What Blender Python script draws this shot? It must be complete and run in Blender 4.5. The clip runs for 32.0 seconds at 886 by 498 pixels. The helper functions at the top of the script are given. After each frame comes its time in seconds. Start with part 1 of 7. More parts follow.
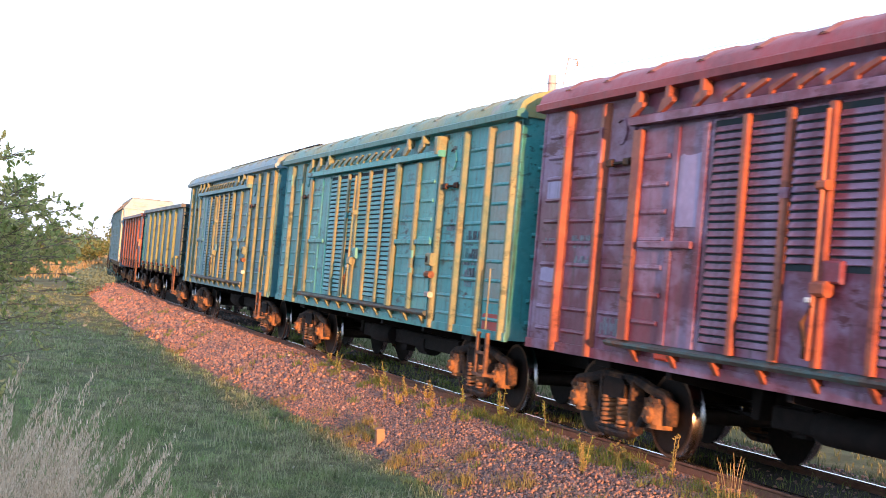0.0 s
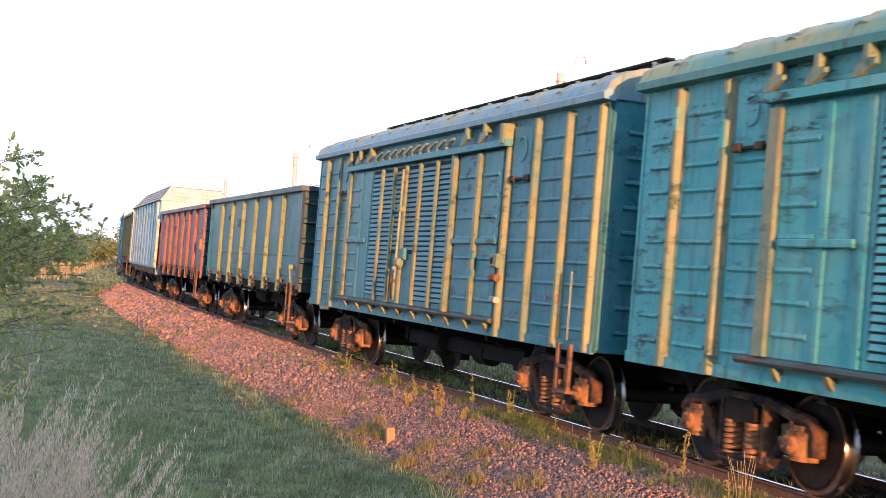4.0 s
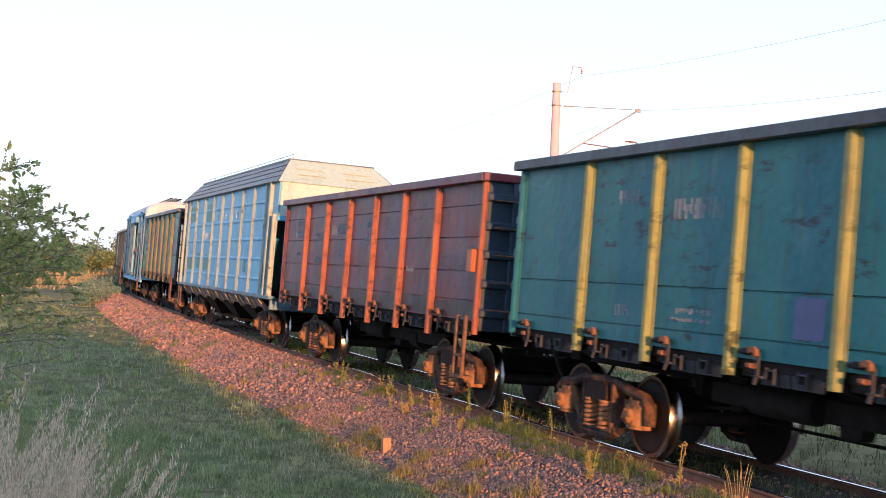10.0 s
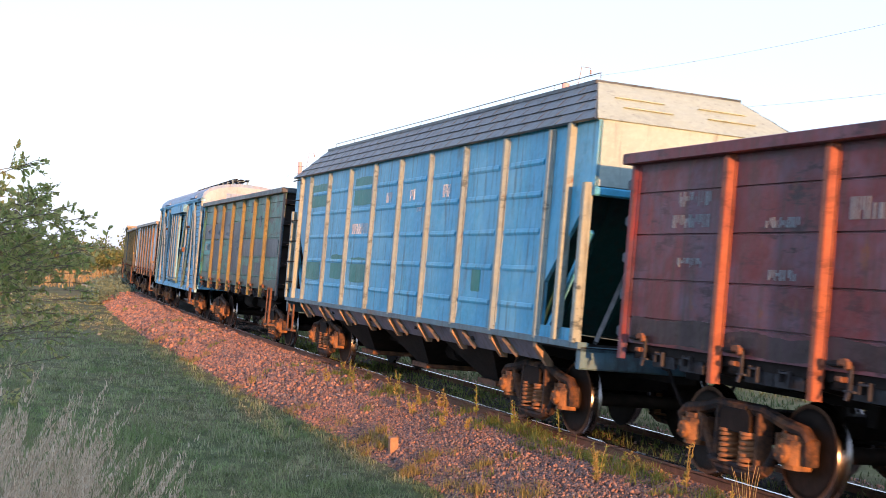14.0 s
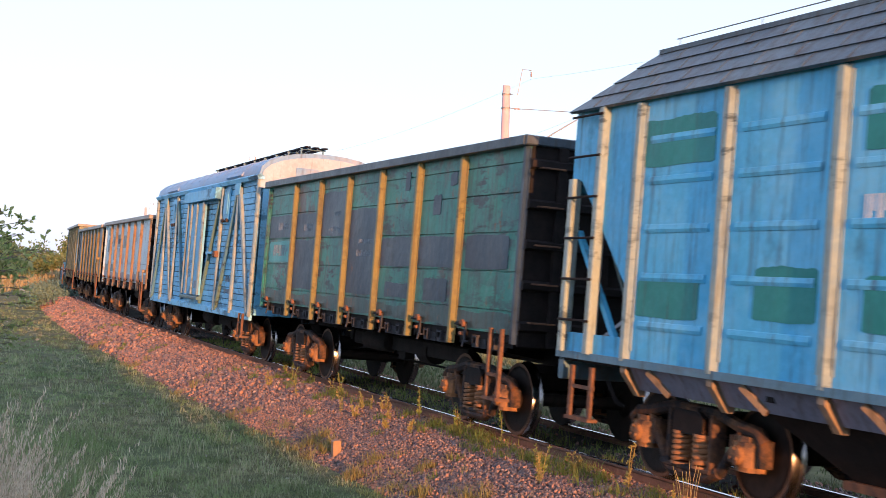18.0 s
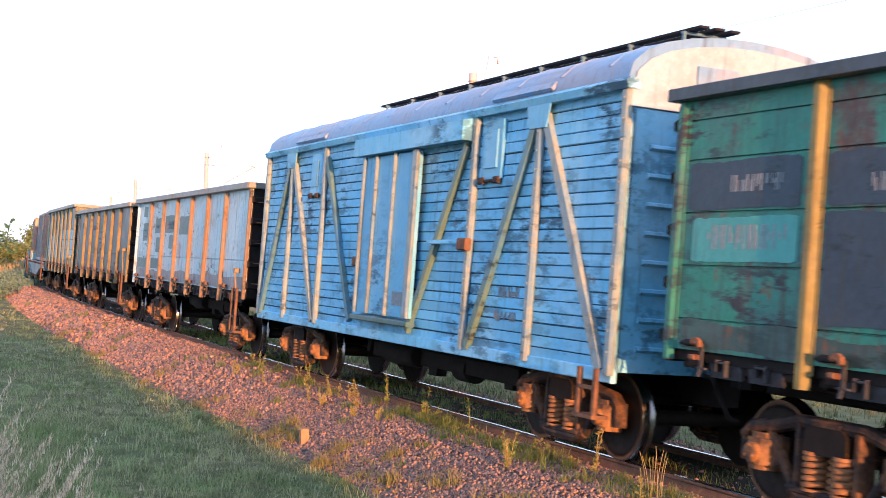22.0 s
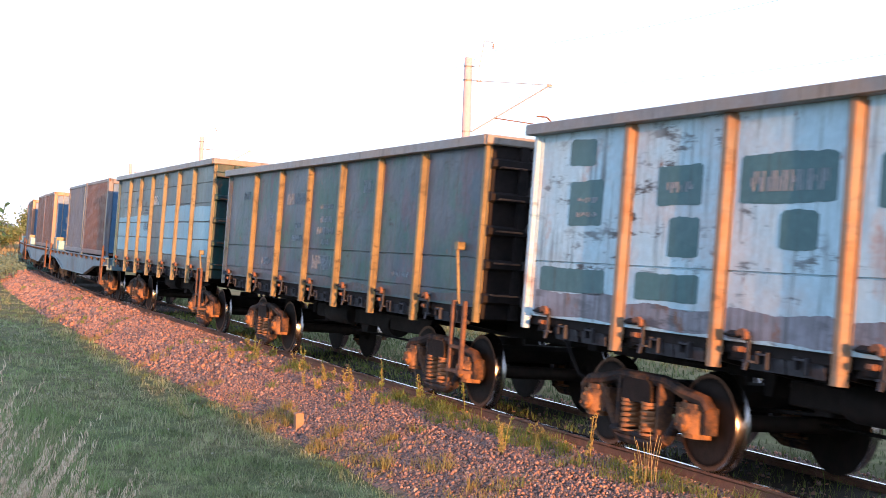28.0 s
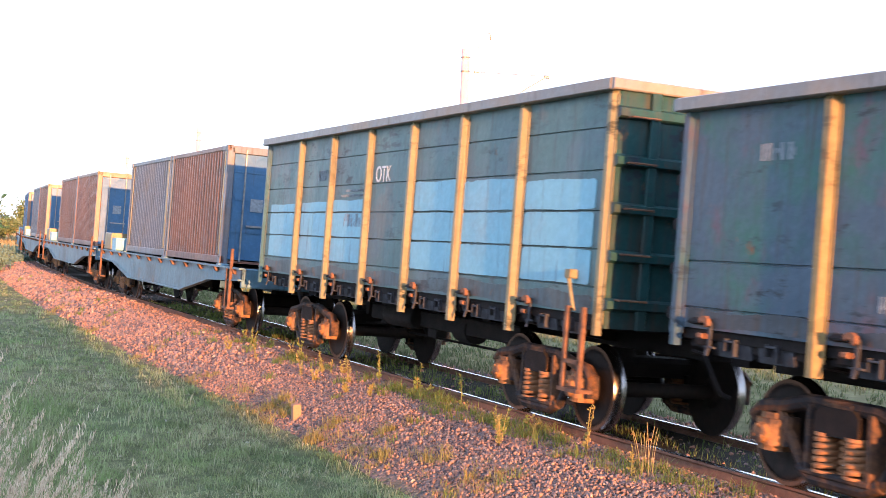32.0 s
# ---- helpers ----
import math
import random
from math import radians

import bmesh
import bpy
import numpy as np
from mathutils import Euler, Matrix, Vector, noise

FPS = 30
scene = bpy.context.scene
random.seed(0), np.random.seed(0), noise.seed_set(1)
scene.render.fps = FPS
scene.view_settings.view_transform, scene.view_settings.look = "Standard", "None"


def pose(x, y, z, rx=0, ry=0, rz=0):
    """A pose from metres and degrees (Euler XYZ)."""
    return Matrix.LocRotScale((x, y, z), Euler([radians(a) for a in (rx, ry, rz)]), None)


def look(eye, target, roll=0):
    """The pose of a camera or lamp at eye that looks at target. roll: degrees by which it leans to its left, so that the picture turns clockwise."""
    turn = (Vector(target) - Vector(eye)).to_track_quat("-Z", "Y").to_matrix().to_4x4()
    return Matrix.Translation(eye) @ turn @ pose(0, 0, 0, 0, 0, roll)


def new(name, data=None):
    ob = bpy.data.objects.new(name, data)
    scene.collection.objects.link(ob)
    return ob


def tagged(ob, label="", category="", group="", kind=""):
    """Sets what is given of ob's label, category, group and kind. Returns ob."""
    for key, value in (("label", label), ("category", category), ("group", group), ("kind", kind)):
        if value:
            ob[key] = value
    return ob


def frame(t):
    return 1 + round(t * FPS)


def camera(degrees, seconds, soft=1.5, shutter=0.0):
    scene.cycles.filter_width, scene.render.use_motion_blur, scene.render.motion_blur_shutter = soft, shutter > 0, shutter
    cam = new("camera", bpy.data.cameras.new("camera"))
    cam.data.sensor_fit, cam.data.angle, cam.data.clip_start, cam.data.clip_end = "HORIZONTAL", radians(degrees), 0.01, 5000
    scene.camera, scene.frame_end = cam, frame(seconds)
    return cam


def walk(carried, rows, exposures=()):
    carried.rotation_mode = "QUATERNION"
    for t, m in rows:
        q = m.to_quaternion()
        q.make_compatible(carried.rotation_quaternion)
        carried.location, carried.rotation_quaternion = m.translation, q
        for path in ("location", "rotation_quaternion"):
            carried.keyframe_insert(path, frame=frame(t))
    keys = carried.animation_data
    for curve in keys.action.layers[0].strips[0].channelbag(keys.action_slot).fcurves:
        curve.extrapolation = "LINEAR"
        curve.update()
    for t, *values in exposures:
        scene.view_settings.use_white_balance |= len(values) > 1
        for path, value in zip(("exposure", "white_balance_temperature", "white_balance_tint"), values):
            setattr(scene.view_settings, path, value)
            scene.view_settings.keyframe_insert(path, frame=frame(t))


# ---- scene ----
# the camera stands still on a low rise and only turns
FOV = 35.47
EYE = 2.138
TURNS = [
    (0, -0.354, 0.360, -2.445),
    (0.5, -0.237, 0.525, -2.374),
    (1, -0.352, 0.638, -2.400),
    (1.5, -0.320, 0.657, -2.295),
    (2, -0.272, 0.676, -2.311),
    (2.5, -0.188, 0.617, -2.380),
    (4.5, 0.110, 0.261, -2.052),
    (5, 0.160, 0.308, -2.008),
    (5.5, 0.186, 0.347, -2.045),
    (6, 0.308, 0.284, -2.030),
    (6.5, 0.498, 0.256, -2.011),
    (7, 0.388, 0.289, -2.052),
    (7.5, 0.226, 0.352, -2.115),
    (8, 0.158, 0.507, -2.029),
    (8.5, 0.033, 0.597, -1.959),
    (9, 0.000, 0.667, -1.980),
    (9.5, -0.071, 0.700, -1.981),
    (10, -0.128, 0.707, -2.123),
    (10.5, -0.046, 0.647, -2.214),
    (11, -0.041, 0.591, -2.292),
    (11.5, 0.120, 0.556, -2.376),
    (12, 0.245, 0.584, -2.373),
    (12.5, 0.366, 0.613, -2.388),
    (13, 0.436, 0.646, -2.383),
    (13.5, 0.366, 0.655, -2.335),
    (14, 0.202, 0.691, -2.385),
    (14.5, 0.144, 0.685, -2.436),
    (16.5, -1.187, 0.888, -2.232),
    (17, -1.731, 0.897, -2.136),
    (17.5, -1.971, 0.883, -1.940),
    (18, -2.192, 0.880, -2.045),
    (18.5, -2.427, 0.890, -2.057),
    (19, -2.639, 0.833, -2.038),
    (19.5, -2.712, 0.727, -2.009),
    (20, -2.745, 0.524, -1.959),
    (20.5, -2.815, 0.358, -2.053),
    (21, -2.928, 0.272, -1.936),
    (21.5, -3.339, 0.330, -1.811),
    (22, -3.550, 0.412, -1.796),
    (22.5, -3.678, 0.405, -1.724),
    (23, -3.691, 0.346, -1.785),
    (23.5, -3.756, 0.278, -1.833),
    (24, -3.803, 0.192, -1.856),
    (24.5, -3.858, 0.098, -1.853),
    (25, -3.874, 0.073, -1.798),
    (25.5, -3.874, 0.073, -1.827),
    (27.5, -3.969, -0.154, -1.952),
    (28, -3.754, -0.209, -1.918),
    (28.5, -3.681, -0.292, -1.978),
    (29, -3.744, -0.339, -1.935),
    (29.5, -3.791, -0.381, -1.959),
    (30, -3.806, -0.503, -1.863),
    (30.5, -3.785, -0.537, -1.870),
    (31, -3.798, -0.530, -1.869),
    (31.5, -3.823, -0.545, -1.858),
    (32, -3.868, -0.564, -1.893),
]
cam = camera(FOV, 32.0, soft=0.7, shutter=0.4)
walk(cam, [(t, pose(0, 0, EYE, 90 + pitch, roll, yaw)) for t, yaw, pitch, roll in TURNS],
     exposures=[(t, stops, 6200, 11) for t, stops in ((0, 1.5), (5, 1.4), (9, 1.13), (15, 1.14), (18, 1.09), (19.5, 1.28), (21, 1.47), (23, 1.48), (27, 1.52), (29, 1.53), (30, 1.58), (32, 1.95))])

# ---- light ----
SUN_EL, SUN_AZ = 4.3, 0.272            # degrees up; direction to the sun, x over -y
world = bpy.data.worlds.new("world")
scene.world = world
world.use_nodes = True
wn = world.node_tree
sky = wn.nodes.new("ShaderNodeTexSky")
sky.sky_type, sky.sun_disc = "NISHITA", False
SUN_TO = Vector((SUN_AZ, -1.0, 0)).normalized() * math.cos(radians(SUN_EL)) + Vector((0, 0, math.sin(radians(SUN_EL))))
sky.sun_elevation = radians(SUN_EL)
sky.sun_rotation = math.atan2(SUN_TO.x, SUN_TO.y)
sky.air_density, sky.dust_density, sky.ozone_density = 1.0, 1.0, 2.0
bg = wn.nodes["Background"]
bg.inputs["Strength"].default_value = 0.15
veil = wn.nodes.new("ShaderNodeMix")     # thin even haze over the whole sky
veil.data_type = "RGBA"
veil.inputs[0].default_value, veil.inputs[7].default_value = 0.5, (4.5, 5.1, 6.8, 1)
wn.links.new(sky.outputs["Color"], veil.inputs[6])
wn.links.new(veil.outputs[2], bg.inputs["Color"])
sun = new("sun", bpy.data.lights.new("sun", "SUN"))
sun.data.energy, sun.data.angle, sun.data.color = 5.0, radians(0.5), (1.0, 0.42, 0.155)
sun.matrix_world = look(SUN_TO * 50, (0, 0, 0))

# ---- plan of the line ----
GAUGE = 1.59                          # between rail centres
CANT = 0.0482
STEP = 0.25
S0 = -60.0
_s = np.arange(S0, 300, STEP)
_th = 0.3528 - 0.000947 * _s - 4.63e-6 * np.where(_s > 0, _s * _s, 0)
_mid = (_th[1:] + _th[:-1]) / 2
_x = np.concatenate([[0], np.cumsum(-np.sin(_mid) * STEP)])
_y = np.concatenate([[0], np.cumsum(np.cos(_mid) * STEP)])
_i0 = int(round(-S0 / STEP))
_x += 4.0856 - _x[_i0]
_y += 12.0 - _y[_i0]


def line_at(s):
    """Place and heading (radians, left of +y) of the outer rail at s metres along it."""
    return (float(np.interp(s, _s, _x)), float(np.interp(s, _s, _y)), float(np.interp(s, _s, _th)))


def track_pose(s, lat=0.0, up=0.0):
    """A pose in the canted track plane: x across to the inner side, y along, z up; lat from the track's middle."""
    x, y, th = line_at(s)
    c = GAUGE / 2
    m = Matrix.Translation((x, y, 0)) @ Matrix.Rotation(th, 4, "Z") @ Matrix.Rotation(CANT, 4, "Y")
    return m @ Matrix.Translation((c + lat, 0, up))


def lateral(px, py):
    """Distance of ground points from the outer rail (positive on the inner side) and their s, for arrays."""
    px, py = np.asarray(px, float), np.asarray(py, float)
    out_l, out_s = np.empty(px.shape), np.empty(px.shape)
    cs, cx, cy, ct = _s[::4], _x[::4], _y[::4], _th[::4]
    for a in range(0, len(px), 4000):
        d = (px[a:a + 4000, None] - cx) ** 2 + (py[a:a + 4000, None] - cy) ** 2
        i = d.argmin(1)
        out_l[a:a + 4000] = (px[a:a + 4000] - cx[i]) * np.cos(ct[i]) + (py[a:a + 4000] - cy[i]) * np.sin(ct[i])
        out_s[a:a + 4000] = cs[i] - (px[a:a + 4000] - cx[i]) * np.sin(ct[i]) + (py[a:a + 4000] - cy[i]) * np.cos(ct[i])
    return out_l, out_s


# the train's travel, metres
TRAVEL = [(0, 0.01), (2, 8.48), (4, 16.96), (6, 25.38), (8, 33.77), (10, 42.17), (12, 50.60), (14, 59.06), (16, 67.52), (18, 75.97), (20, 84.37), (22, 92.72), (24, 101.06), (26, 109.44), (28, 117.90), (30, 126.43), (32, 134.90)]

# ---- mesh helpers ----
class Shape:
    """Collects the corners and faces of one part."""

    def __init__(self):
        self.v, self.f = [], []

    def box(self, x0, x1, y0, y1, z0, z1, ch=0.0):
        """A block; ch bevels its four edges along the longest side."""
        if ch <= 0:
            b = len(self.v)
            self.v += [(x, y, z) for x in (x0, x1) for y in (y0, y1) for z in (z0, z1)]
            self.f += [tuple(b + i for i in q) for q in ((0, 1, 3, 2), (4, 6, 7, 5), (0, 4, 5, 1), (2, 3, 7, 6), (0, 2, 6, 4), (1, 5, 7, 3))]
            return self
        dx, dy, dz = x1 - x0, y1 - y0, z1 - z0
        ax = max((dx, 0), (dy, 1), (dz, 2))[1]
        lo, hi = (x0, y0, z0), (x1, y1, z1)
        o = [i for i in range(3) if i != ax]
        a0, a1, b0, b1 = lo[o[0]], hi[o[0]], lo[o[1]], hi[o[1]]
        c = min(ch, (a1 - a0) / 2.2, (b1 - b0) / 2.2)
        ring = [(a0 + c, b0), (a1 - c, b0), (a1, b0 + c), (a1, b1 - c), (a1 - c, b1), (a0 + c, b1), (a0, b1 - c), (a0, b0 + c)]
        return self.prism(ring, ax, lo[ax], hi[ax])

    def prism(self, ring, axis, a, b):
        """A ring of (u, v) corners drawn out along an axis (0 x, 1 y, 2 z) from a to b."""
        n, s = len(ring), len(self.v)
        o = [i for i in range(3) if i != axis]
        for w in (a, b):
            for u, v in ring:
                p = [0, 0, 0]
                p[axis], p[o[0]], p[o[1]] = w, u, v
                self.v.append(tuple(p))
        self.f += [(s + i, s + (i + 1) % n, s + n + (i + 1) % n, s + n + i) for i in range(n)]
        self.f += [tuple(s + i for i in range(n))[::-1], tuple(s + n + i for i in range(n))]
        return self

    def beam(self, p, q, w, d, up=(1, 0, 0)):
        """A straight bar from p to q, w wide and d deep (d along up)."""
        p, q = Vector(p), Vector(q)
        t = (q - p).normalized()
        u = (Vector(up) - t * t.dot(Vector(up))).normalized()
        s = t.cross(u)
        b = len(self.v)
        for c in (p, q):
            for i, j in ((-1, -1), (1, -1), (1, 1), (-1, 1)):
                self.v.append(tuple(c + s * (i * w / 2) + u * (j * d / 2)))
        self.f += [(b + i, b + (i + 1) % 4, b + 4 + (i + 1) % 4, b + 4 + i) for i in range(4)] + [(b + 3, b + 2, b + 1, b), (b + 4, b + 5, b + 6, b + 7)]
        return self

    def lathe(self, prof, axis, c, n=20):
        """A profile of (along, radius) turned round an axis through c."""
        s = len(self.v)
        o = [i for i in range(3) if i != axis]
        for al, r in prof:
            for k in range(n):
                a = 2 * math.pi * k / n
                p = list(c)
                p[axis] += al
                p[o[0]] += r * math.cos(a)
                p[o[1]] += r * math.sin(a)
                self.v.append(tuple(p))
        for j in range(len(prof) - 1):
            self.f += [(s + j * n + k, s + j * n + (k + 1) % n, s + (j + 1) * n + (k + 1) % n, s + (j + 1) * n + k) for k in range(n)]
        self.f += [tuple(s + k for k in range(n))[::-1], tuple(s + (len(prof) - 1) * n + k for k in range(n))]
        return self

    def tube(self, pts, r, n=6):
        """A round bar along a line of points."""
        s = len(self.v)
        pts = [Vector(p) for p in pts]
        for i, p in enumerate(pts):
            t = (pts[min(i + 1, len(pts) - 1)] - pts[max(i - 1, 0)]).normalized()
            u = t.orthogonal() if abs(t.z) > 0.9 else Vector((0, 0, 1))
            u = (u - t * t.dot(u)).normalized()
            w = t.cross(u)
            for k in range(n):
                a = 2 * math.pi * k / n
                self.v.append(tuple(p + u * (r * math.cos(a)) + w * (r * math.sin(a))))
        for j in range(len(pts) - 1):
            self.f += [(s + j * n + k, s + j * n + (k + 1) % n, s + (j + 1) * n + (k + 1) % n, s + (j + 1) * n + k) for k in range(n)]
        self.f += [tuple(s + k for k in range(n))[::-1], tuple(s + (len(pts) - 1) * n + k for k in range(n))]
        return self

    def mirrored(self):
        """The same shape on the other side of the y axis."""
        m = Shape()
        m.v = [(-x, y, z) for x, y, z in self.v]
        m.f = [f[::-1] for f in self.f]
        return m

    def flipped(self):
        m = Shape()
        m.v = [(x, -y, z) for x, y, z in self.v]
        m.f = [f[::-1] for f in self.f]
        return m


def mesh_of(name, shape, material, smooth=False):
    me = bpy.data.meshes.new(name)
    me.from_pydata(shape.v, [], shape.f)
    me.materials.append(material)
    bm = bmesh.new()
    bm.from_mesh(me)
    bmesh.ops.recalc_face_normals(bm, faces=bm.faces)
    bm.to_mesh(me)
    bm.free()
    if smooth:
        me.shade_smooth()
        me.set_sharp_from_angle(angle=0.7)
    return me


def part(name, shape, material, parent, label="", smooth=False):
    """One mesh object under a thing or a part; shape may be a ready mesh."""
    me = shape if isinstance(shape, bpy.types.Mesh) else mesh_of(name, shape, material, smooth)
    ob = new(name, me)
    ob.parent = parent
    return tagged(ob, label)


def np_mesh(name, verts, faces, material, smooth=False):
    """A mesh from arrays of corners and of equal-sided faces."""
    verts, faces = np.asarray(verts, np.float32), np.asarray(faces, np.int32)
    n = faces.shape[1]
    me = bpy.data.meshes.new(name)
    me.vertices.add(len(verts))
    me.vertices.foreach_set("co", verts.ravel())
    me.loops.add(faces.size)
    me.loops.foreach_set("vertex_index", faces.ravel())
    me.polygons.add(len(faces))
    me.polygons.foreach_set("loop_start", np.arange(0, faces.size, n, dtype=np.int32))
    me.update(calc_edges=True)
    me.validate()
    me.materials.append(material)
    if smooth:
        me.shade_smooth()
    return me


# ---- materials ----
def nodes_of(name):
    m = bpy.data.materials.new(name)
    m.use_nodes = True
    nt = m.node_tree
    return m, nt, nt.nodes["Principled BSDF"]


def noise_tex(nt, scale, detail=6.0, stretch=(1, 1, 1), rough=0.6, coord="Object", shift=0.0):
    tc = nt.nodes.new("ShaderNodeTexCoord")
    mp = nt.nodes.new("ShaderNodeMapping")
    mp.inputs["Scale"].default_value = stretch
    mp.inputs["Location"].default_value = (shift, shift * 1.7, shift * 0.6)
    nt.links.new(tc.outputs[coord], mp.inputs["Vector"])
    n = nt.nodes.new("ShaderNodeTexNoise")
    n.inputs["Scale"].default_value, n.inputs["Detail"].default_value, n.inputs["Roughness"].default_value = scale, detail, rough
    nt.links.new(mp.outputs["Vector"], n.inputs["Vector"])
    return n.outputs["Fac"]


def ramp(nt, fac, lo, hi):
    r = nt.nodes.new("ShaderNodeMapRange")
    r.inputs["From Min"].default_value, r.inputs["From Max"].default_value = lo, hi
    nt.links.new(fac, r.inputs["Value"])
    return r.outputs["Result"]


def mixed(nt, fac, a, b, mode="MIX"):
    m = nt.nodes.new("ShaderNodeMix")
    m.data_type, m.blend_type = "RGBA", mode
    for sock, val in ((m.inputs[0], fac), (m.inputs[6], a), (m.inputs[7], b)):
        if isinstance(val, (int, float)):
            sock.default_value = val
        elif isinstance(val, tuple):
            sock.default_value = (*val, 1)
        else:
            nt.links.new(val, sock)
    return m.outputs[2]


def bump(nt, bsdf, height, strength, dist=0.01):
    b = nt.nodes.new("ShaderNodeBump")
    b.inputs["Strength"].default_value, b.inputs["Distance"].default_value = strength, dist
    nt.links.new(height, b.inputs["Height"])
    nt.links.new(b.outputs["Normal"], bsdf.inputs["Normal"])


RUST = (0.16, 0.07, 0.035)
GRIME = (0.05, 0.042, 0.036)


def paint(name, base, other, amount=0.5, rust=0.35, streak=0.5, rough=0.5, shift=0.0, patch=0.9, chips=0.0, chip=(0.02, 0.03, 0.04), pieces=False, third=None, much=0.5):
    """Weathered wagon paint: blotches of a second colour, streaks of grime, spots of rust."""
    m, nt, p = nodes_of(name)
    big = noise_tex(nt, patch, 7, (1, 0.7, 1), 0.62, shift=shift)
    col = mixed(nt, ramp(nt, big, 0.62 - 0.3 * amount, 0.72 - 0.2 * amount), base, other)
    if third:
        blot = noise_tex(nt, 1.25, 6, (1, 0.8, 0.6), 0.66, shift=shift + 17)
        col = mixed(nt, ramp(nt, blot, 0.66 - 0.2 * much, 0.74 - 0.2 * much), col, third)
    fine = noise_tex(nt, 11, 5, (1, 1, 1), 0.7, shift=shift + 3)
    col = mixed(nt, ramp(nt, fine, 0.45, 1.0), col, tuple(min(0.9, c * 1.35 + 0.012) for c in base))
    st = noise_tex(nt, 5.0, 5, (2.2, 2.2, 0.16), 0.65, shift=shift + 7)
    col = mixed(nt, ramp(nt, st, 0.62 - 0.16 * streak, 0.85 - 0.1 * streak), col, GRIME)
    if chips:
        ch = noise_tex(nt, 4.5, 8, (1, 0.45, 1.5), 0.7, shift=shift + 5)
        where = noise_tex(nt, 0.8, 3, (1, 1, 1), 0.5, shift=shift + 6)
        f = nt.nodes.new("ShaderNodeMath")
        f.operation = "MULTIPLY"
        nt.links.new(ramp(nt, ch, 0.62 - 0.12 * chips, 0.68 - 0.10 * chips), f.inputs[0])
        nt.links.new(ramp(nt, where, 0.40, 0.62), f.inputs[1])
        col = mixed(nt, f.outputs[0], col, chip)
    sp = noise_tex(nt, 3.4, 9, (1, 1, 0.6), 0.72, shift=shift + 11)
    col = mixed(nt, ramp(nt, sp, 0.70 - 0.14 * rust, 0.76 - 0.1 * rust), col, RUST)
    if pieces:
        rnd = nt.nodes.new("ShaderNodeObjectInfo").outputs["Random"]
        col = mixed(nt, ramp(nt, rnd, 0.45, 1.7), col, tuple(c * 0.55 for c in base))
    nt.links.new(col, p.inputs["Base Color"])
    nt.links.new(ramp(nt, big, -0.6, 1.1 / max(rough, 0.2)), p.inputs["Roughness"])
    p.inputs["Roughness"].default_value = rough
    p.inputs["Specular IOR Level"].default_value = 0.18
    dents = noise_tex(nt, 1.7, 3, (1, 1, 1), 0.5, shift=shift)
    bump(nt, p, mixed(nt, 0.10, dents, fine), 0.6, 0.055)
    return m


def plain(name, base, other, scale=6.0, rough=0.7, metal=0.0, bumpy=0.3, dist=0.01, stretch=(1, 1, 1), lo=0.35, hi=0.7):
    """Two tones of one surface mixed by noise at two scales, with fine relief."""
    m, nt, p = nodes_of(name)
    a = noise_tex(nt, scale, 7, stretch, 0.65)
    b = noise_tex(nt, scale * 7, 4, stretch, 0.7)
    col = mixed(nt, ramp(nt, a, lo, hi), base, other)
    dark = tuple(c * 0.6 for c in base)
    col = mixed(nt, ramp(nt, b, 0.55, 0.8), col, dark)
    nt.links.new(col, p.inputs["Base Color"])
    p.inputs["Roughness"].default_value, p.inputs["Metallic"].default_value = rough, metal
    p.inputs["Specular IOR Level"].default_value = 0.2
    bump(nt, p, b, bumpy, dist)
    return m


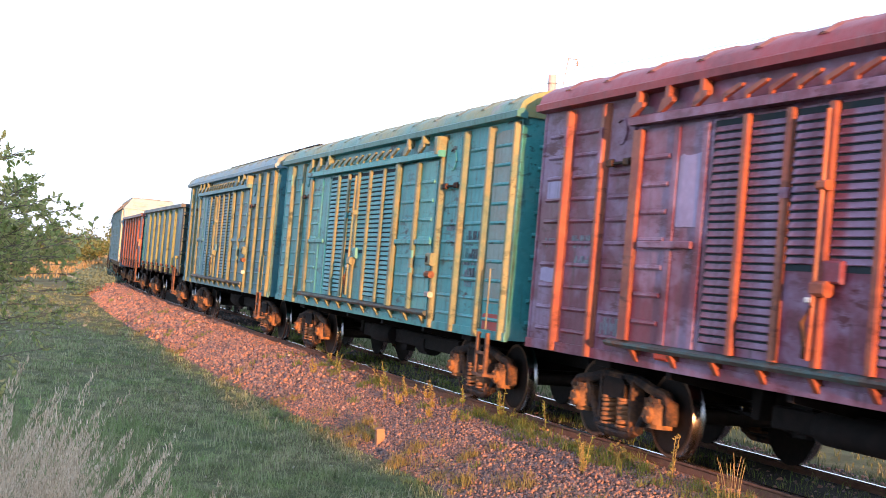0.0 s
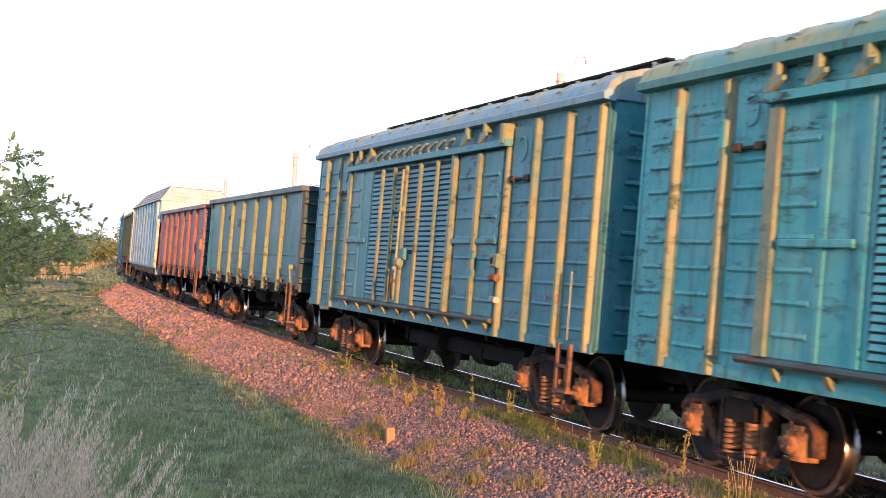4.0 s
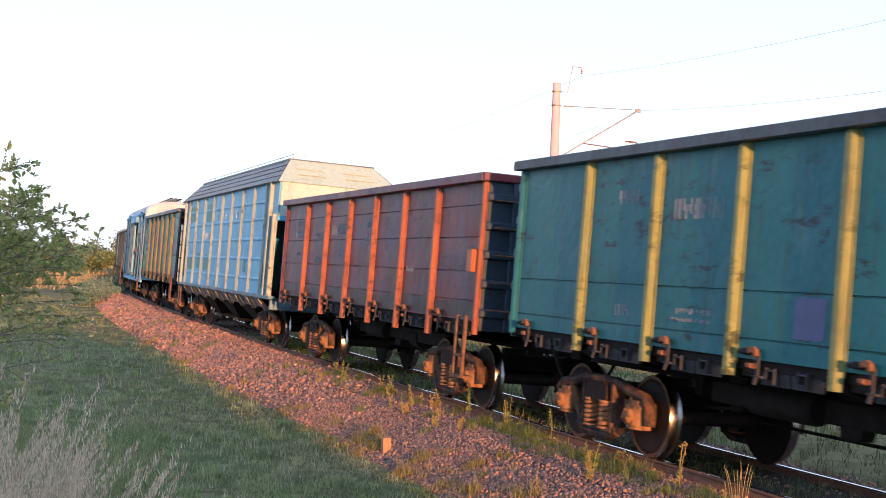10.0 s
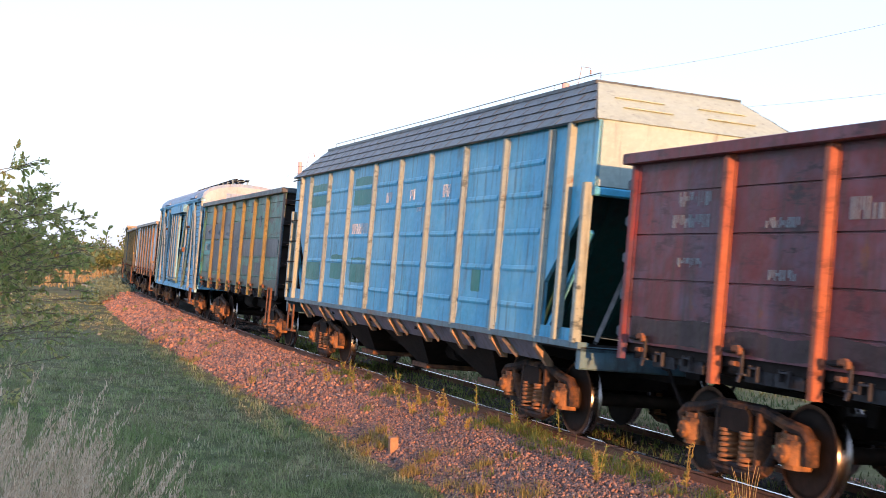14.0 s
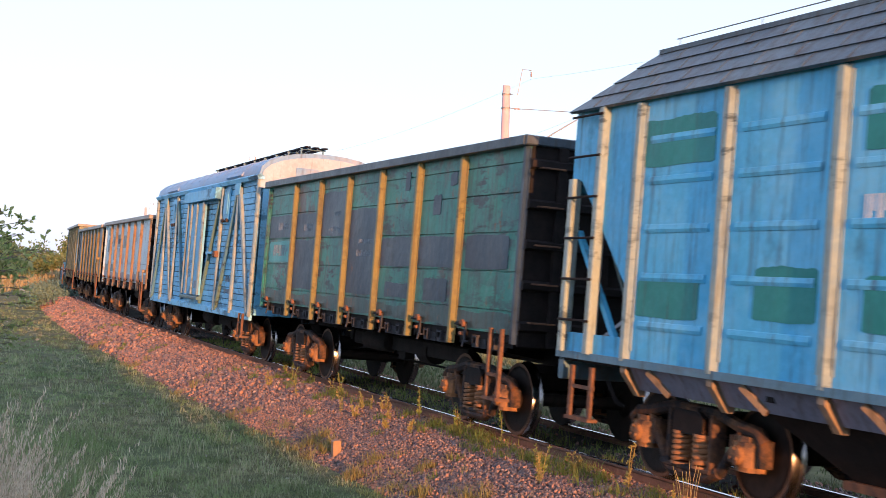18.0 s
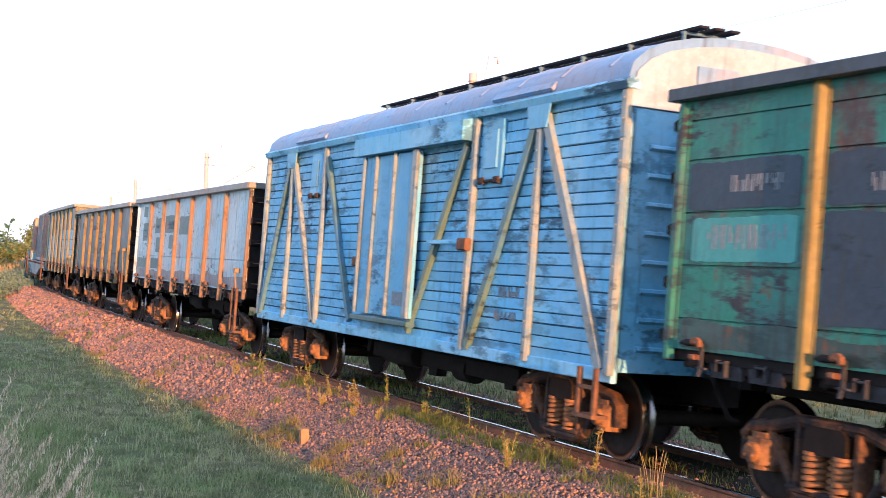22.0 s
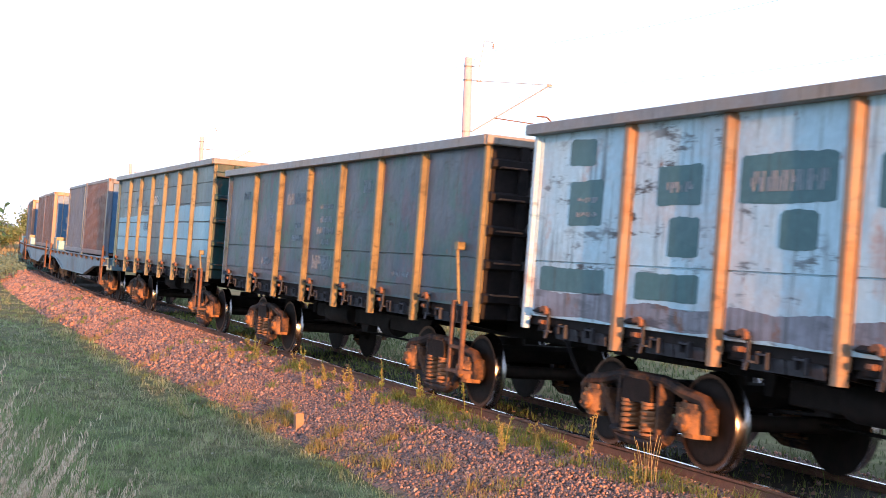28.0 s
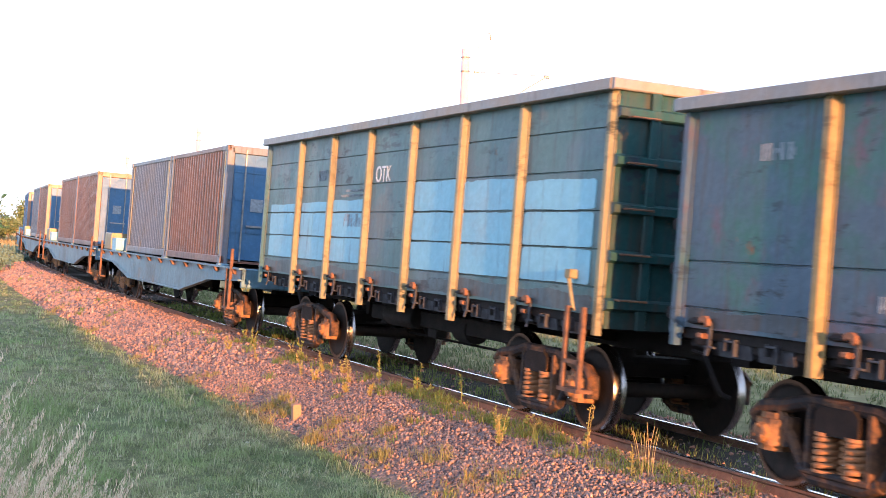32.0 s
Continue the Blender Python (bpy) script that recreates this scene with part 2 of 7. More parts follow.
def varied(name, cols, rough=0.9, island=True, spec=0.3, trans=0.0, bumpy=0.0, scale=60.0, fresh=None, mott=None):
    """Pieces of one kind in several colours: by island of a joined mesh, or by object."""
    m, nt, p = nodes_of(name)
    if island:
        rnd = nt.nodes.new("ShaderNodeNewGeometry").outputs["Random Per Island"]
    else:
        rnd = nt.nodes.new("ShaderNodeObjectInfo").outputs["Random"]
    cr = nt.nodes.new("ShaderNodeValToRGB")
    els = cr.color_ramp.elements
    while len(els) < len(cols):
        els.new(0.5)
    for i, c in enumerate(cols):
        els[i].position, els[i].color = i / (len(cols) - 1), (*c, 1)
    nt.links.new(rnd, cr.inputs["Fac"])
    out = cr.outputs["Color"]
    if fresh:
        pl = noise_tex(nt, fresh[0], 4, (1, 1, 1), 0.6)
        out = mixed(nt, ramp(nt, pl, 0.4, 0.62), out, fresh[1])
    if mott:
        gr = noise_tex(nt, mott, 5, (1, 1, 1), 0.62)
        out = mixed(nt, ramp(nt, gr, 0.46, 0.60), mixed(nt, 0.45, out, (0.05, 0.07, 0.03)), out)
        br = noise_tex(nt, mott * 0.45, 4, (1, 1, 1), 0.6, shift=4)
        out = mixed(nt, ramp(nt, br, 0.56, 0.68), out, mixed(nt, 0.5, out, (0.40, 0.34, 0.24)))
    fine = noise_tex(nt, scale, 3)
    out = mixed(nt, ramp(nt, fine, 0.3, 0.8), out, mixed(nt, 0.5, out, (0.02, 0.02, 0.02)))
    nt.links.new(out, p.inputs["Base Color"])
    p.inputs["Roughness"].default_value = rough
    p.inputs["Specular IOR Level"].default_value = spec
    if trans:
        t = nt.nodes.new("ShaderNodeBsdfTranslucent")
        nt.links.new(out, t.inputs["Color"])
        mx = nt.nodes.new("ShaderNodeMixShader")
        mx.inputs["Fac"].default_value = trans
        nt.links.new(p.outputs[0], mx.inputs[1])
        nt.links.new(t.outputs[0], mx.inputs[2])
        nt.links.new(mx.outputs[0], nt.nodes["Material Output"].inputs["Surface"])
    if bumpy:
        bump(nt, p, fine, bumpy, 0.01)
    return m


M = {}
M["purple"] = paint("purple_brown_paint", (0.14, 0.042, 0.068), (0.25, 0.165, 0.255), 0.56, 0.25, 0.4, shift=1, patch=1.5, chips=0.8, chip=(0.09, 0.02, 0.03))
M["purple_roof"] = paint("red_brown_roof_paint", (0.24, 0.05, 0.06), (0.16, 0.045, 0.055), 0.4, 0.3, 0.2, shift=2, third=(0.20, 0.11, 0.12), much=0.4)
M["purple_eave"] = M["purple_roof"]
M["teal"] = paint("teal_paint", (0.05, 0.275, 0.285), (0.11, 0.30, 0.30), 0.5, 0.5, 0.6, shift=3, chips=0.7)
# yellow blotches put the roof's sunlit parts into its colour
M["teal_roof"] = paint("green_sun_blotched_roof_paint", (0.06, 0.20, 0.16), (0.24, 0.25, 0.11), 0.7, 0.6, 0.4, shift=4, third=(0.26, 0.24, 0.22), much=0.35)
M["teal_eave"] = paint("grey_green_eave_paint", (0.06, 0.19, 0.18), (0.10, 0.22, 0.22), 0.5, 0.4, 0.5, shift=44)
M["deepteal"] = paint("deep_teal_paint", (0.03, 0.16, 0.20), (0.075, 0.205, 0.24), 0.5, 0.5, 0.6, shift=5, chips=0.6)
# ochre blotches again stand in for sun on the roof
M["deepteal_roof"] = paint("blue_sun_blotched_roof_paint", (0.10, 0.20, 0.25), (0.26, 0.25, 0.16), 0.6, 0.5, 0.4, shift=6, third=(0.30, 0.25, 0.12), much=0.5)
M["deepteal_eave"] = paint("blue_grey_eave_paint", (0.14, 0.25, 0.32), (0.18, 0.28, 0.33), 0.5, 0.3, 0.4, shift=46)
M["seagreen"] = paint("sea_green_paint", (0.010, 0.112, 0.135), (0.022, 0.13, 0.15), 0.5, 0.25, 0.5, shift=7, chips=0.5, third=(0.05, 0.145, 0.16), much=0.45)
M["oxide"] = paint("oxide_red_paint", (0.115, 0.028, 0.036), (0.12, 0.075, 0.11), 0.55, 0.7, 0.8, shift=8, patch=1.4, chips=0.8, chip=(0.035, 0.02, 0.028), third=(0.20, 0.036, 0.034), much=0.55)
M["sky"] = paint("sky_blue_paint", (0.07, 0.35, 0.57), (0.16, 0.44, 0.62), 0.5, 0.10, 0.6, shift=9, third=(0.06, 0.26, 0.40), much=0.35)
# hopper end bays: their shade put into a very dark green
M["bay"] = paint("shaded_bay_green_paint", (0.012, 0.055, 0.052), (0.02, 0.04, 0.045), 0.5, 0.4, 0.6, shift=48)
M["sky_dark"] = paint("bottle_green_paint", (0.02, 0.18, 0.17), (0.03, 0.22, 0.21), 0.4, 0.2, 0.4, shift=10)
M["greyroof"] = paint("grey_roof_steel", (0.055, 0.075, 0.095), (0.035, 0.05, 0.065), 0.6, 0.12, 0.7, shift=11)
M["hopper_roof"] = paint("slate_blue_roof_steel", (0.055, 0.085, 0.11), (0.10, 0.14, 0.165), 0.6, 0.10, 1.0, shift=56, third=(0.035, 0.06, 0.065), much=0.5)
M["cream_top"] = paint("tan_cream_paint", (0.34, 0.42, 0.33), (0.30, 0.37, 0.30), 0.3, 0.12, 0.25, shift=58)
M["skirt"] = paint("lavender_grey_skirt", (0.15, 0.17, 0.23), (0.10, 0.12, 0.17), 0.5, 0.5, 0.7, shift=60)
M["tan"] = paint("tan_dusty_strap", (0.26, 0.19, 0.13), (0.19, 0.15, 0.11), 0.5, 0.4, 0.5, shift=62)
M["cream"] = paint("cream_paint", (0.29, 0.40, 0.41), (0.26, 0.36, 0.365), 0.3, 0.12, 0.25, shift=12)
M["camo"] = paint("patchy_green_paint", (0.026, 0.185, 0.145), (0.05, 0.13, 0.125), 0.5, 0.8, 0.7, shift=13, patch=1.1, chips=1.0, chip=(0.03, 0.032, 0.042), third=(0.085, 0.05, 0.046), much=0.6)
M["wood"] = paint("worn_blue_paint_on_boards", (0.13, 0.43, 0.68), (0.24, 0.50, 0.70), 0.6, 0.08, 0.35, 0.7, shift=14, chips=1.1, chip=(0.04, 0.10, 0.16), pieces=True)
M["boardgap"] = plain("dark_blue_joint", (0.03, 0.08, 0.13), (0.02, 0.05, 0.08), 6, 0.9)
M["wood_roof"] = paint("blue_grey_roof_paint", (0.13, 0.25, 0.42), (0.22, 0.26, 0.34), 0.6, 0.25, 0.3, shift=15)
M["wood_end"] = paint("pale_roof_end", (0.27, 0.34, 0.42), (0.24, 0.28, 0.33), 0.5, 0.3, 0.3, shift=16)
M["pale"] = paint("pale_blue_paint", (0.34, 0.50, 0.58), (0.40, 0.45, 0.48), 0.5, 0.6, 0.6, shift=17, chips=0.6, chip=(0.05, 0.055, 0.06), third=(0.36, 0.29, 0.27), much=0.25)
M["slate"] = paint("dark_slate_green_paint", (0.045, 0.075, 0.11), (0.03, 0.10, 0.085), 0.6, 0.4, 0.6, shift=18, patch=1.0, chips=0.5, third=(0.085, 0.062, 0.085), much=0.6)
M["sage"] = paint("grey_green_paint", (0.06, 0.12, 0.125), (0.09, 0.13, 0.15), 0.5, 0.28, 0.5, shift=19, chips=0.6, third=(0.11, 0.12, 0.12), much=0.5)
M["flat"] = paint("grey_blue_frame_paint", (0.085, 0.17, 0.23), (0.10, 0.13, 0.15), 0.5, 0.5, 0.5, shift=20, third=(0.15, 0.11, 0.09), much=0.3)
# end walls: grime, with the next wagon's shade put into the tone
M["ends"] = paint("grimy_shaded_end_paint", (0.012, 0.05, 0.053), (0.024, 0.04, 0.04), 0.5, 0.6, 0.8, shift=54, chips=0.6)
M["rim"] = paint("dusty_grey_rim", (0.17, 0.175, 0.18), (0.22, 0.19, 0.16), 0.5, 0.4, 0.4, shift=50)
M["cont_brown"] = paint("brown_container_paint", (0.17, 0.085, 0.06), (0.12, 0.075, 0.07), 0.5, 0.5, 0.8, shift=21, third=(0.15, 0.13, 0.14), much=0.4)
M["cont_grey"] = paint("grey_blue_container_paint", (0.12, 0.135, 0.165), (0.16, 0.15, 0.15), 0.5, 0.3, 0.6, shift=22, third=(0.17, 0.13, 0.10), much=0.4)
M["cont_blue"] = paint("blue_container_paint", (0.045, 0.12, 0.23), (0.05, 0.115, 0.20), 0.4, 0.15, 0.3, shift=23)
M["cont_end"] = paint("salmon_corner_paint", (0.26, 0.15, 0.11), (0.22, 0.15, 0.12), 0.4, 0.2, 0.3, shift=24)
# protruding posts and brackets: sunlight put into an ochre tint, over dusty, rubbed metal
for key, c in (("oxide", (0.036, 0.022, 0.03)), ("camo", (0.04, 0.076, 0.074)), ("pale", (0.17, 0.18, 0.215)), ("slate", (0.045, 0.055, 0.068)), ("sage", (0.058, 0.076, 0.087))):
    M["dirt_" + key] = paint("dirt_on_" + key, c, tuple(v * 1.35 for v in c), 0.6, 0.9, 1.0, shift=64 + len(key), patch=2.5, chips=1.1, chip=tuple(v * 0.45 for v in c))
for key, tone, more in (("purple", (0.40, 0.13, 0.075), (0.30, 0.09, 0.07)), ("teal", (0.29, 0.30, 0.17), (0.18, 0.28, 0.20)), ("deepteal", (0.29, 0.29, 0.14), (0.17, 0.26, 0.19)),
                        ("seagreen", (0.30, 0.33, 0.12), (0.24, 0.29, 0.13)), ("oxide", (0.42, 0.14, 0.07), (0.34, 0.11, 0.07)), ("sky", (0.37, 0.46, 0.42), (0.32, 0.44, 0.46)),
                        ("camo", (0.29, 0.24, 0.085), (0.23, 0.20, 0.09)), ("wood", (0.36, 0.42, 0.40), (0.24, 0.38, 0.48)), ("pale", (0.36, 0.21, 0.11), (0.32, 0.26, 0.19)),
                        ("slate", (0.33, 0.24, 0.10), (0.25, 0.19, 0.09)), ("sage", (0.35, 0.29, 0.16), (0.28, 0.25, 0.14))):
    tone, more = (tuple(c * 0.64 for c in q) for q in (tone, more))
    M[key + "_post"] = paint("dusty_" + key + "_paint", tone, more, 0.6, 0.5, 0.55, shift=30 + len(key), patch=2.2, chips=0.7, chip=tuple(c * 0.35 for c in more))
# shaded copy of the plank wagon's brace paint
M["brace"] = paint("shaded_olive_blue_brace_paint", (0.10, 0.17, 0.15), (0.08, 0.20, 0.30), 0.5, 0.35, 0.4, shift=40, chips=0.7)
M["sill"] = paint("grimy_sill_paint", (0.05, 0.10, 0.11), (0.06, 0.05, 0.05), 0.6, 1.0, 0.8, shift=52, patch=2.0, third=(0.12, 0.06, 0.045), much=0.5)
# tone of the painted shade behind the door louvres
M["slot"] = plain("louvre_shade_tone", (0.02, 0.034, 0.042), (0.03, 0.035, 0.04), 5, 0.85)
# touch-up tone; also painted shade on an end wall and unlit corners
M["navy_tone"] = paint("dark_slate_touch_up_and_shade", (0.03, 0.05, 0.075), (0.04, 0.055, 0.075), 0.4, 0.4, 0.4, shift=41, chips=0.6)
M["frame"] = plain("greasy_cast_frame", (0.13, 0.064, 0.034), (0.018, 0.016, 0.018), 5, 0.75, 0, 0.5, lo=0.36, hi=0.54)
M["lever"] = plain("dusty_grey_lever_steel", (0.055, 0.058, 0.068), (0.025, 0.024, 0.027), 9, 0.8, 0, 0.4)
# rust, brightened towards gold for the sun on the axle boxes
M["axle_box"] = plain("rusty_sunlit_axle_box", (0.27, 0.135, 0.06), (0.06, 0.04, 0.032), 6, 0.75, 0, 0.5, lo=0.42, hi=0.62)
M["hook"] = plain("rusty_forged_hook", (0.24, 0.11, 0.06), (0.05, 0.035, 0.032), 9, 0.8, 0, 0.4)
# near-black grime; on some end walls it stands in for shade
M["under"] = plain("grimy_steel_and_end_shade", (0.008, 0.0075, 0.008), (0.02, 0.015, 0.014), 5, 0.85, 0, 0.4)
M["bogie"] = plain("rusty_cast_steel", (0.20, 0.10, 0.055), (0.04, 0.03, 0.031), 7, 0.75, 0, 0.5)
M["lock"] = plain("oily_rusted_steel", (0.024, 0.02, 0.02), (0.05, 0.03, 0.024), 9, 0.8, 0, 0.4)
# spring rust with the sun's orange added to its tone
M["spring"] = plain("rusty_sunlit_spring_steel", (0.30, 0.15, 0.075), (0.19, 0.095, 0.05), 14, 0.7, 0, 0.3)
M["tyre"] = plain("worn_wheel_steel", (0.36, 0.34, 0.33), (0.22, 0.20, 0.19), 4, 0.25, 1.0, 0.15)
M["rimrust"] = plain("rusty_rim_face", (0.15, 0.075, 0.042), (0.08, 0.045, 0.03), 9, 0.6, 0.2, 0.3)
M["wheel"] = plain("dirty_wheel_disc", (0.013, 0.011, 0.010), (0.03, 0.02, 0.017), 9, 0.75, 0.0, 0.3)
M["railside"] = plain("rusty_rail_steel", (0.13, 0.07, 0.05), (0.22, 0.11, 0.07), 8, 0.8, 0, 0.3)
M["railtop"] = plain("polished_rail_head", (0.62, 0.62, 0.64), (0.52, 0.51, 0.51), 5, 0.22, 1.0, 0.05)
M["sleeper"] = plain("weathered_concrete", (0.24, 0.22, 0.20), (0.15, 0.135, 0.12), 6, 0.9, 0, 0.4)
M["white"] = plain("faded_white_stencil_paint", (0.25, 0.285, 0.32), (0.13, 0.16, 0.185), 20, 0.7, 0, 0.1)
M["redmark"] = plain("faded_red_paint", (0.45, 0.10, 0.09), (0.35, 0.10, 0.09), 12, 0.7, 0, 0.1)
M["green_patch"] = paint("dark_green_touch_up", (0.05, 0.12, 0.135), (0.06, 0.14, 0.15), 0.4, 0.1, 0.3, shift=25)
M["blue_patch"] = paint("light_blue_touch_up", (0.16, 0.35, 0.44), (0.20, 0.32, 0.38), 0.5, 0.12, 0.3, shift=26)
M["plum_patch"] = plain("plum_touch_up", (0.10, 0.12, 0.22), (0.09, 0.10, 0.19), 5, 0.6)
# marker concrete with the low sun's orange put into its colour
M["mark_stone"] = plain("sunlit_orange_concrete", (0.34, 0.20, 0.13), (0.24, 0.16, 0.10), 9, 0.9, 0, 0.4)
M["galv"] = plain("galvanised_steel", (0.30, 0.31, 0.32), (0.18, 0.18, 0.18), 9, 0.5, 0.6, 0.1)
M["insul"] = plain("glazed_insulator", (0.34, 0.26, 0.22), (0.26, 0.20, 0.18), 9, 0.4)
M["concrete"] = plain("pale_concrete", (0.48, 0.36, 0.38), (0.41, 0.31, 0.33), 4, 0.9, 0, 0.3)
M["yellowbox"] = paint("faded_yellow_paint", (0.24, 0.19, 0.10), (0.20, 0.165, 0.10), 0.4, 0.2, 0.3, shift=27)
M["lavender"] = paint("lavender_touch_up", (0.30, 0.25, 0.40), (0.24, 0.19, 0.31), 0.4, 0.15, 0.3, shift=28)
M["teal_patch"] = paint("teal_touch_up", (0.06, 0.28, 0.27), (0.08, 0.29, 0.28), 0.4, 0.3, 0.3, shift=29)
M["tan_patch"] = paint("dusty_tan_paint", (0.20, 0.27, 0.25), (0.25, 0.25, 0.21), 0.6, 0.5, 0.4, shift=66, patch=1.6, third=(0.09, 0.27, 0.28), much=0.4)
M["clearwhite"] = plain("white_stencil_paint", (0.60, 0.64, 0.66), (0.42, 0.48, 0.52), 20, 0.7, 0, 0.1)
M["redlamp"] = plain("red_enamel", (0.50, 0.06, 0.03), (0.40, 0.07, 0.04), 12, 0.45)

# ---- rolling stock ----
WHEEL_R = 0.478
MOVING, ROLLING = [], []              # (thing, its place in the train); (wheelset, place in its bogie)
CACHE = {}


def cached(key, make, material, smooth=False):
    if key not in CACHE:
        CACHE[key] = mesh_of(key, make(), material, smooth)
    return CACHE[key]


def side_frame_shape():
    """A cast side frame: rounded chords, two columns round the spring window, and the jaws of the axle boxes."""
    s = Shape()
    x = -1.03
    s.tube([(x, -1.20, 0.60), (x, -1.08, 0.695), (x, -0.75, 0.735), (x, -0.42, 0.81), (x, 0.42, 0.81), (x, 0.75, 0.735), (x, 1.08, 0.695), (x, 1.20, 0.60)], 0.066, 8)
    s.tube([(x - 0.02, -0.50, 0.24), (x - 0.02, -0.32, 0.165), (x - 0.02, 0.32, 0.165), (x - 0.02, 0.50, 0.24)], 0.062, 8)
    s.box(-1.12, -0.93, -0.42, 0.42, 0.20, 0.25, 0.012)
    for g in (-1, 1):
        s.tube([(x, g * 0.82, 0.68), (x, g * 0.64, 0.44), (x, g * 0.47, 0.22)], 0.052, 8)
        s.prism([(-0.95, g * 0.38 - 0.055), (-1.06, g * 0.38 - 0.055), (-1.105, g * 0.38 - 0.025), (-1.105, g * 0.38 + 0.025), (-1.06, g * 0.38 + 0.055), (-0.95, g * 0.38 + 0.055)], 2, 0.22, 0.79)
        for y in (g * 1.17, g * 0.70):
            s.prism([(-0.96, y - 0.05), (-1.05, y - 0.05), (-1.085, y - 0.02), (-1.085, y + 0.02), (-1.05, y + 0.05), (-0.96, y + 0.05)], 2, 0.38, 0.64)
    s.box(-1.11, -1.08, -0.15, 0.15, 0.77, 0.84, 0.01)
    return s


def spring_shape():
    s = Shape()
    pts = [(0.095 * math.cos(a), 0.095 * math.sin(a), 0.27 + 0.28 * a / (2 * math.pi * 5)) for a in np.linspace(0, 2 * math.pi * 5, 56)]
    s.tube(pts, 0.026, 5)
    s.lathe([(0.24, 0.115), (0.265, 0.115)], 2, (0, 0, 0), 14)
    s.lathe([(0.55, 0.115), (0.58, 0.115)], 2, (0, 0, 0), 14)
    return s


def axle_box_shape():
    """A bearing housing with rounded flanks and a shallow end cap."""
    s = Shape()
    s.prism([(-0.93, -0.185), (-1.03, -0.185), (-1.10, -0.155), (-1.145, -0.09), (-1.155, 0.0), (-1.145, 0.09), (-1.10, 0.155), (-1.03, 0.185), (-0.93, 0.185)], 2, 0.37, 0.60)
    s.prism([(-0.93, -0.15), (-1.03, -0.15), (-1.10, -0.10), (-1.12, 0.0), (-1.10, 0.10), (-1.03, 0.15), (-0.93, 0.15)], 2, 0.32, 0.655)
    s.lathe([(-0.045, 0.05), (-0.035, 0.09), (0.03, 0.10)], 0, (-1.155, 0, 0.475), 14)
    for k in range(3):
        a = math.pi / 2 + k * 2.094
        s.lathe([(-0.018, 0.016), (0.01, 0.016)], 0, (-1.195, 0.06 * math.cos(a), 0.475 + 0.06 * math.sin(a)), 6)
    return s


def bolster_end_shape():
    """The bolster's end in the frame's window, with two cored holes."""
    s = Shape()
    s.box(-1.125, -1.06, -0.27, 0.27, 0.70, 0.745, 0.012).box(-1.125, -1.06, -0.27, 0.27, 0.585, 0.62, 0.012)
    for a, b in ((-0.27, -0.20), (-0.035, 0.035), (0.20, 0.27)):
        s.box(-1.122, -1.06, a, b, 0.61, 0.71, 0.01)
    return s


def bogie_shape():
    s = Shape()
    s.prism([(-0.27, 0.58), (-0.18, 0.56), (0.18, 0.56), (0.27, 0.58), (0.27, 0.74), (0.20, 0.80), (-0.20, 0.80), (-0.27, 0.74)], 0, -1.13, 1.13)
    s.lathe([(0.78, 0.22), (0.90, 0.20)], 2, (0, 0, 0), 16)
    for g in (-1, 1):
        s.beam((-0.78, g * 0.42, 0.44), (0.78, g * 0.42, 0.44), 0.09, 0.07, (0, 0, 1))
        s.tube([(-0.70, g * 0.40, 0.44), (-0.62, g * 0.16, 0.80)], 0.02)
        s.box(-0.86, -0.70, g * 0.40 - 0.03, g * 0.40 + 0.04, 0.30, 0.62, 0.01)
        s.box(0.70, 0.86, g * 0.40 - 0.03, g * 0.40 + 0.04, 0.30, 0.62, 0.01)
    return s


def wheelset_shape():
    """The dirty axle and discs of one pair of wheels."""
    s = Shape()
    s.lathe([(-1.05, 0.065), (-0.88, 0.07), (-0.87, 0.09), (-0.66, 0.095), (-0.6, 0.085), (0.6, 0.085), (0.66, 0.095), (0.87, 0.09), (0.88, 0.07), (1.05, 0.065)], 0, (0, 0, 0), 14)
    for g in (-1, 1):
        s.lathe([(g * 0.90, 0.12), (g * 0.885, 0.15), (g * 0.80, 0.24), (g * 0.79, 0.34), (g * 0.868, 0.40), (g * 0.868, 0.44), (g * 0.74, 0.44), (g * 0.745, 0.34), (g * 0.76, 0.22), (g * 0.70, 0.15), (g * 0.69, 0.12)], 0, (0, 0, 0), 32)
    return s


def tyre_shape(g):
    s = Shape()
    s.lathe([(g * 0.868, 0.425), (g * 0.868, 0.472), (g * 0.855, 0.477), (g * 0.775, 0.480), (g * 0.755, 0.492), (g * 0.745, 0.505), (g * 0.732, 0.500), (g * 0.730, 0.425)], 0, (0, 0, 0), 40)
    return s


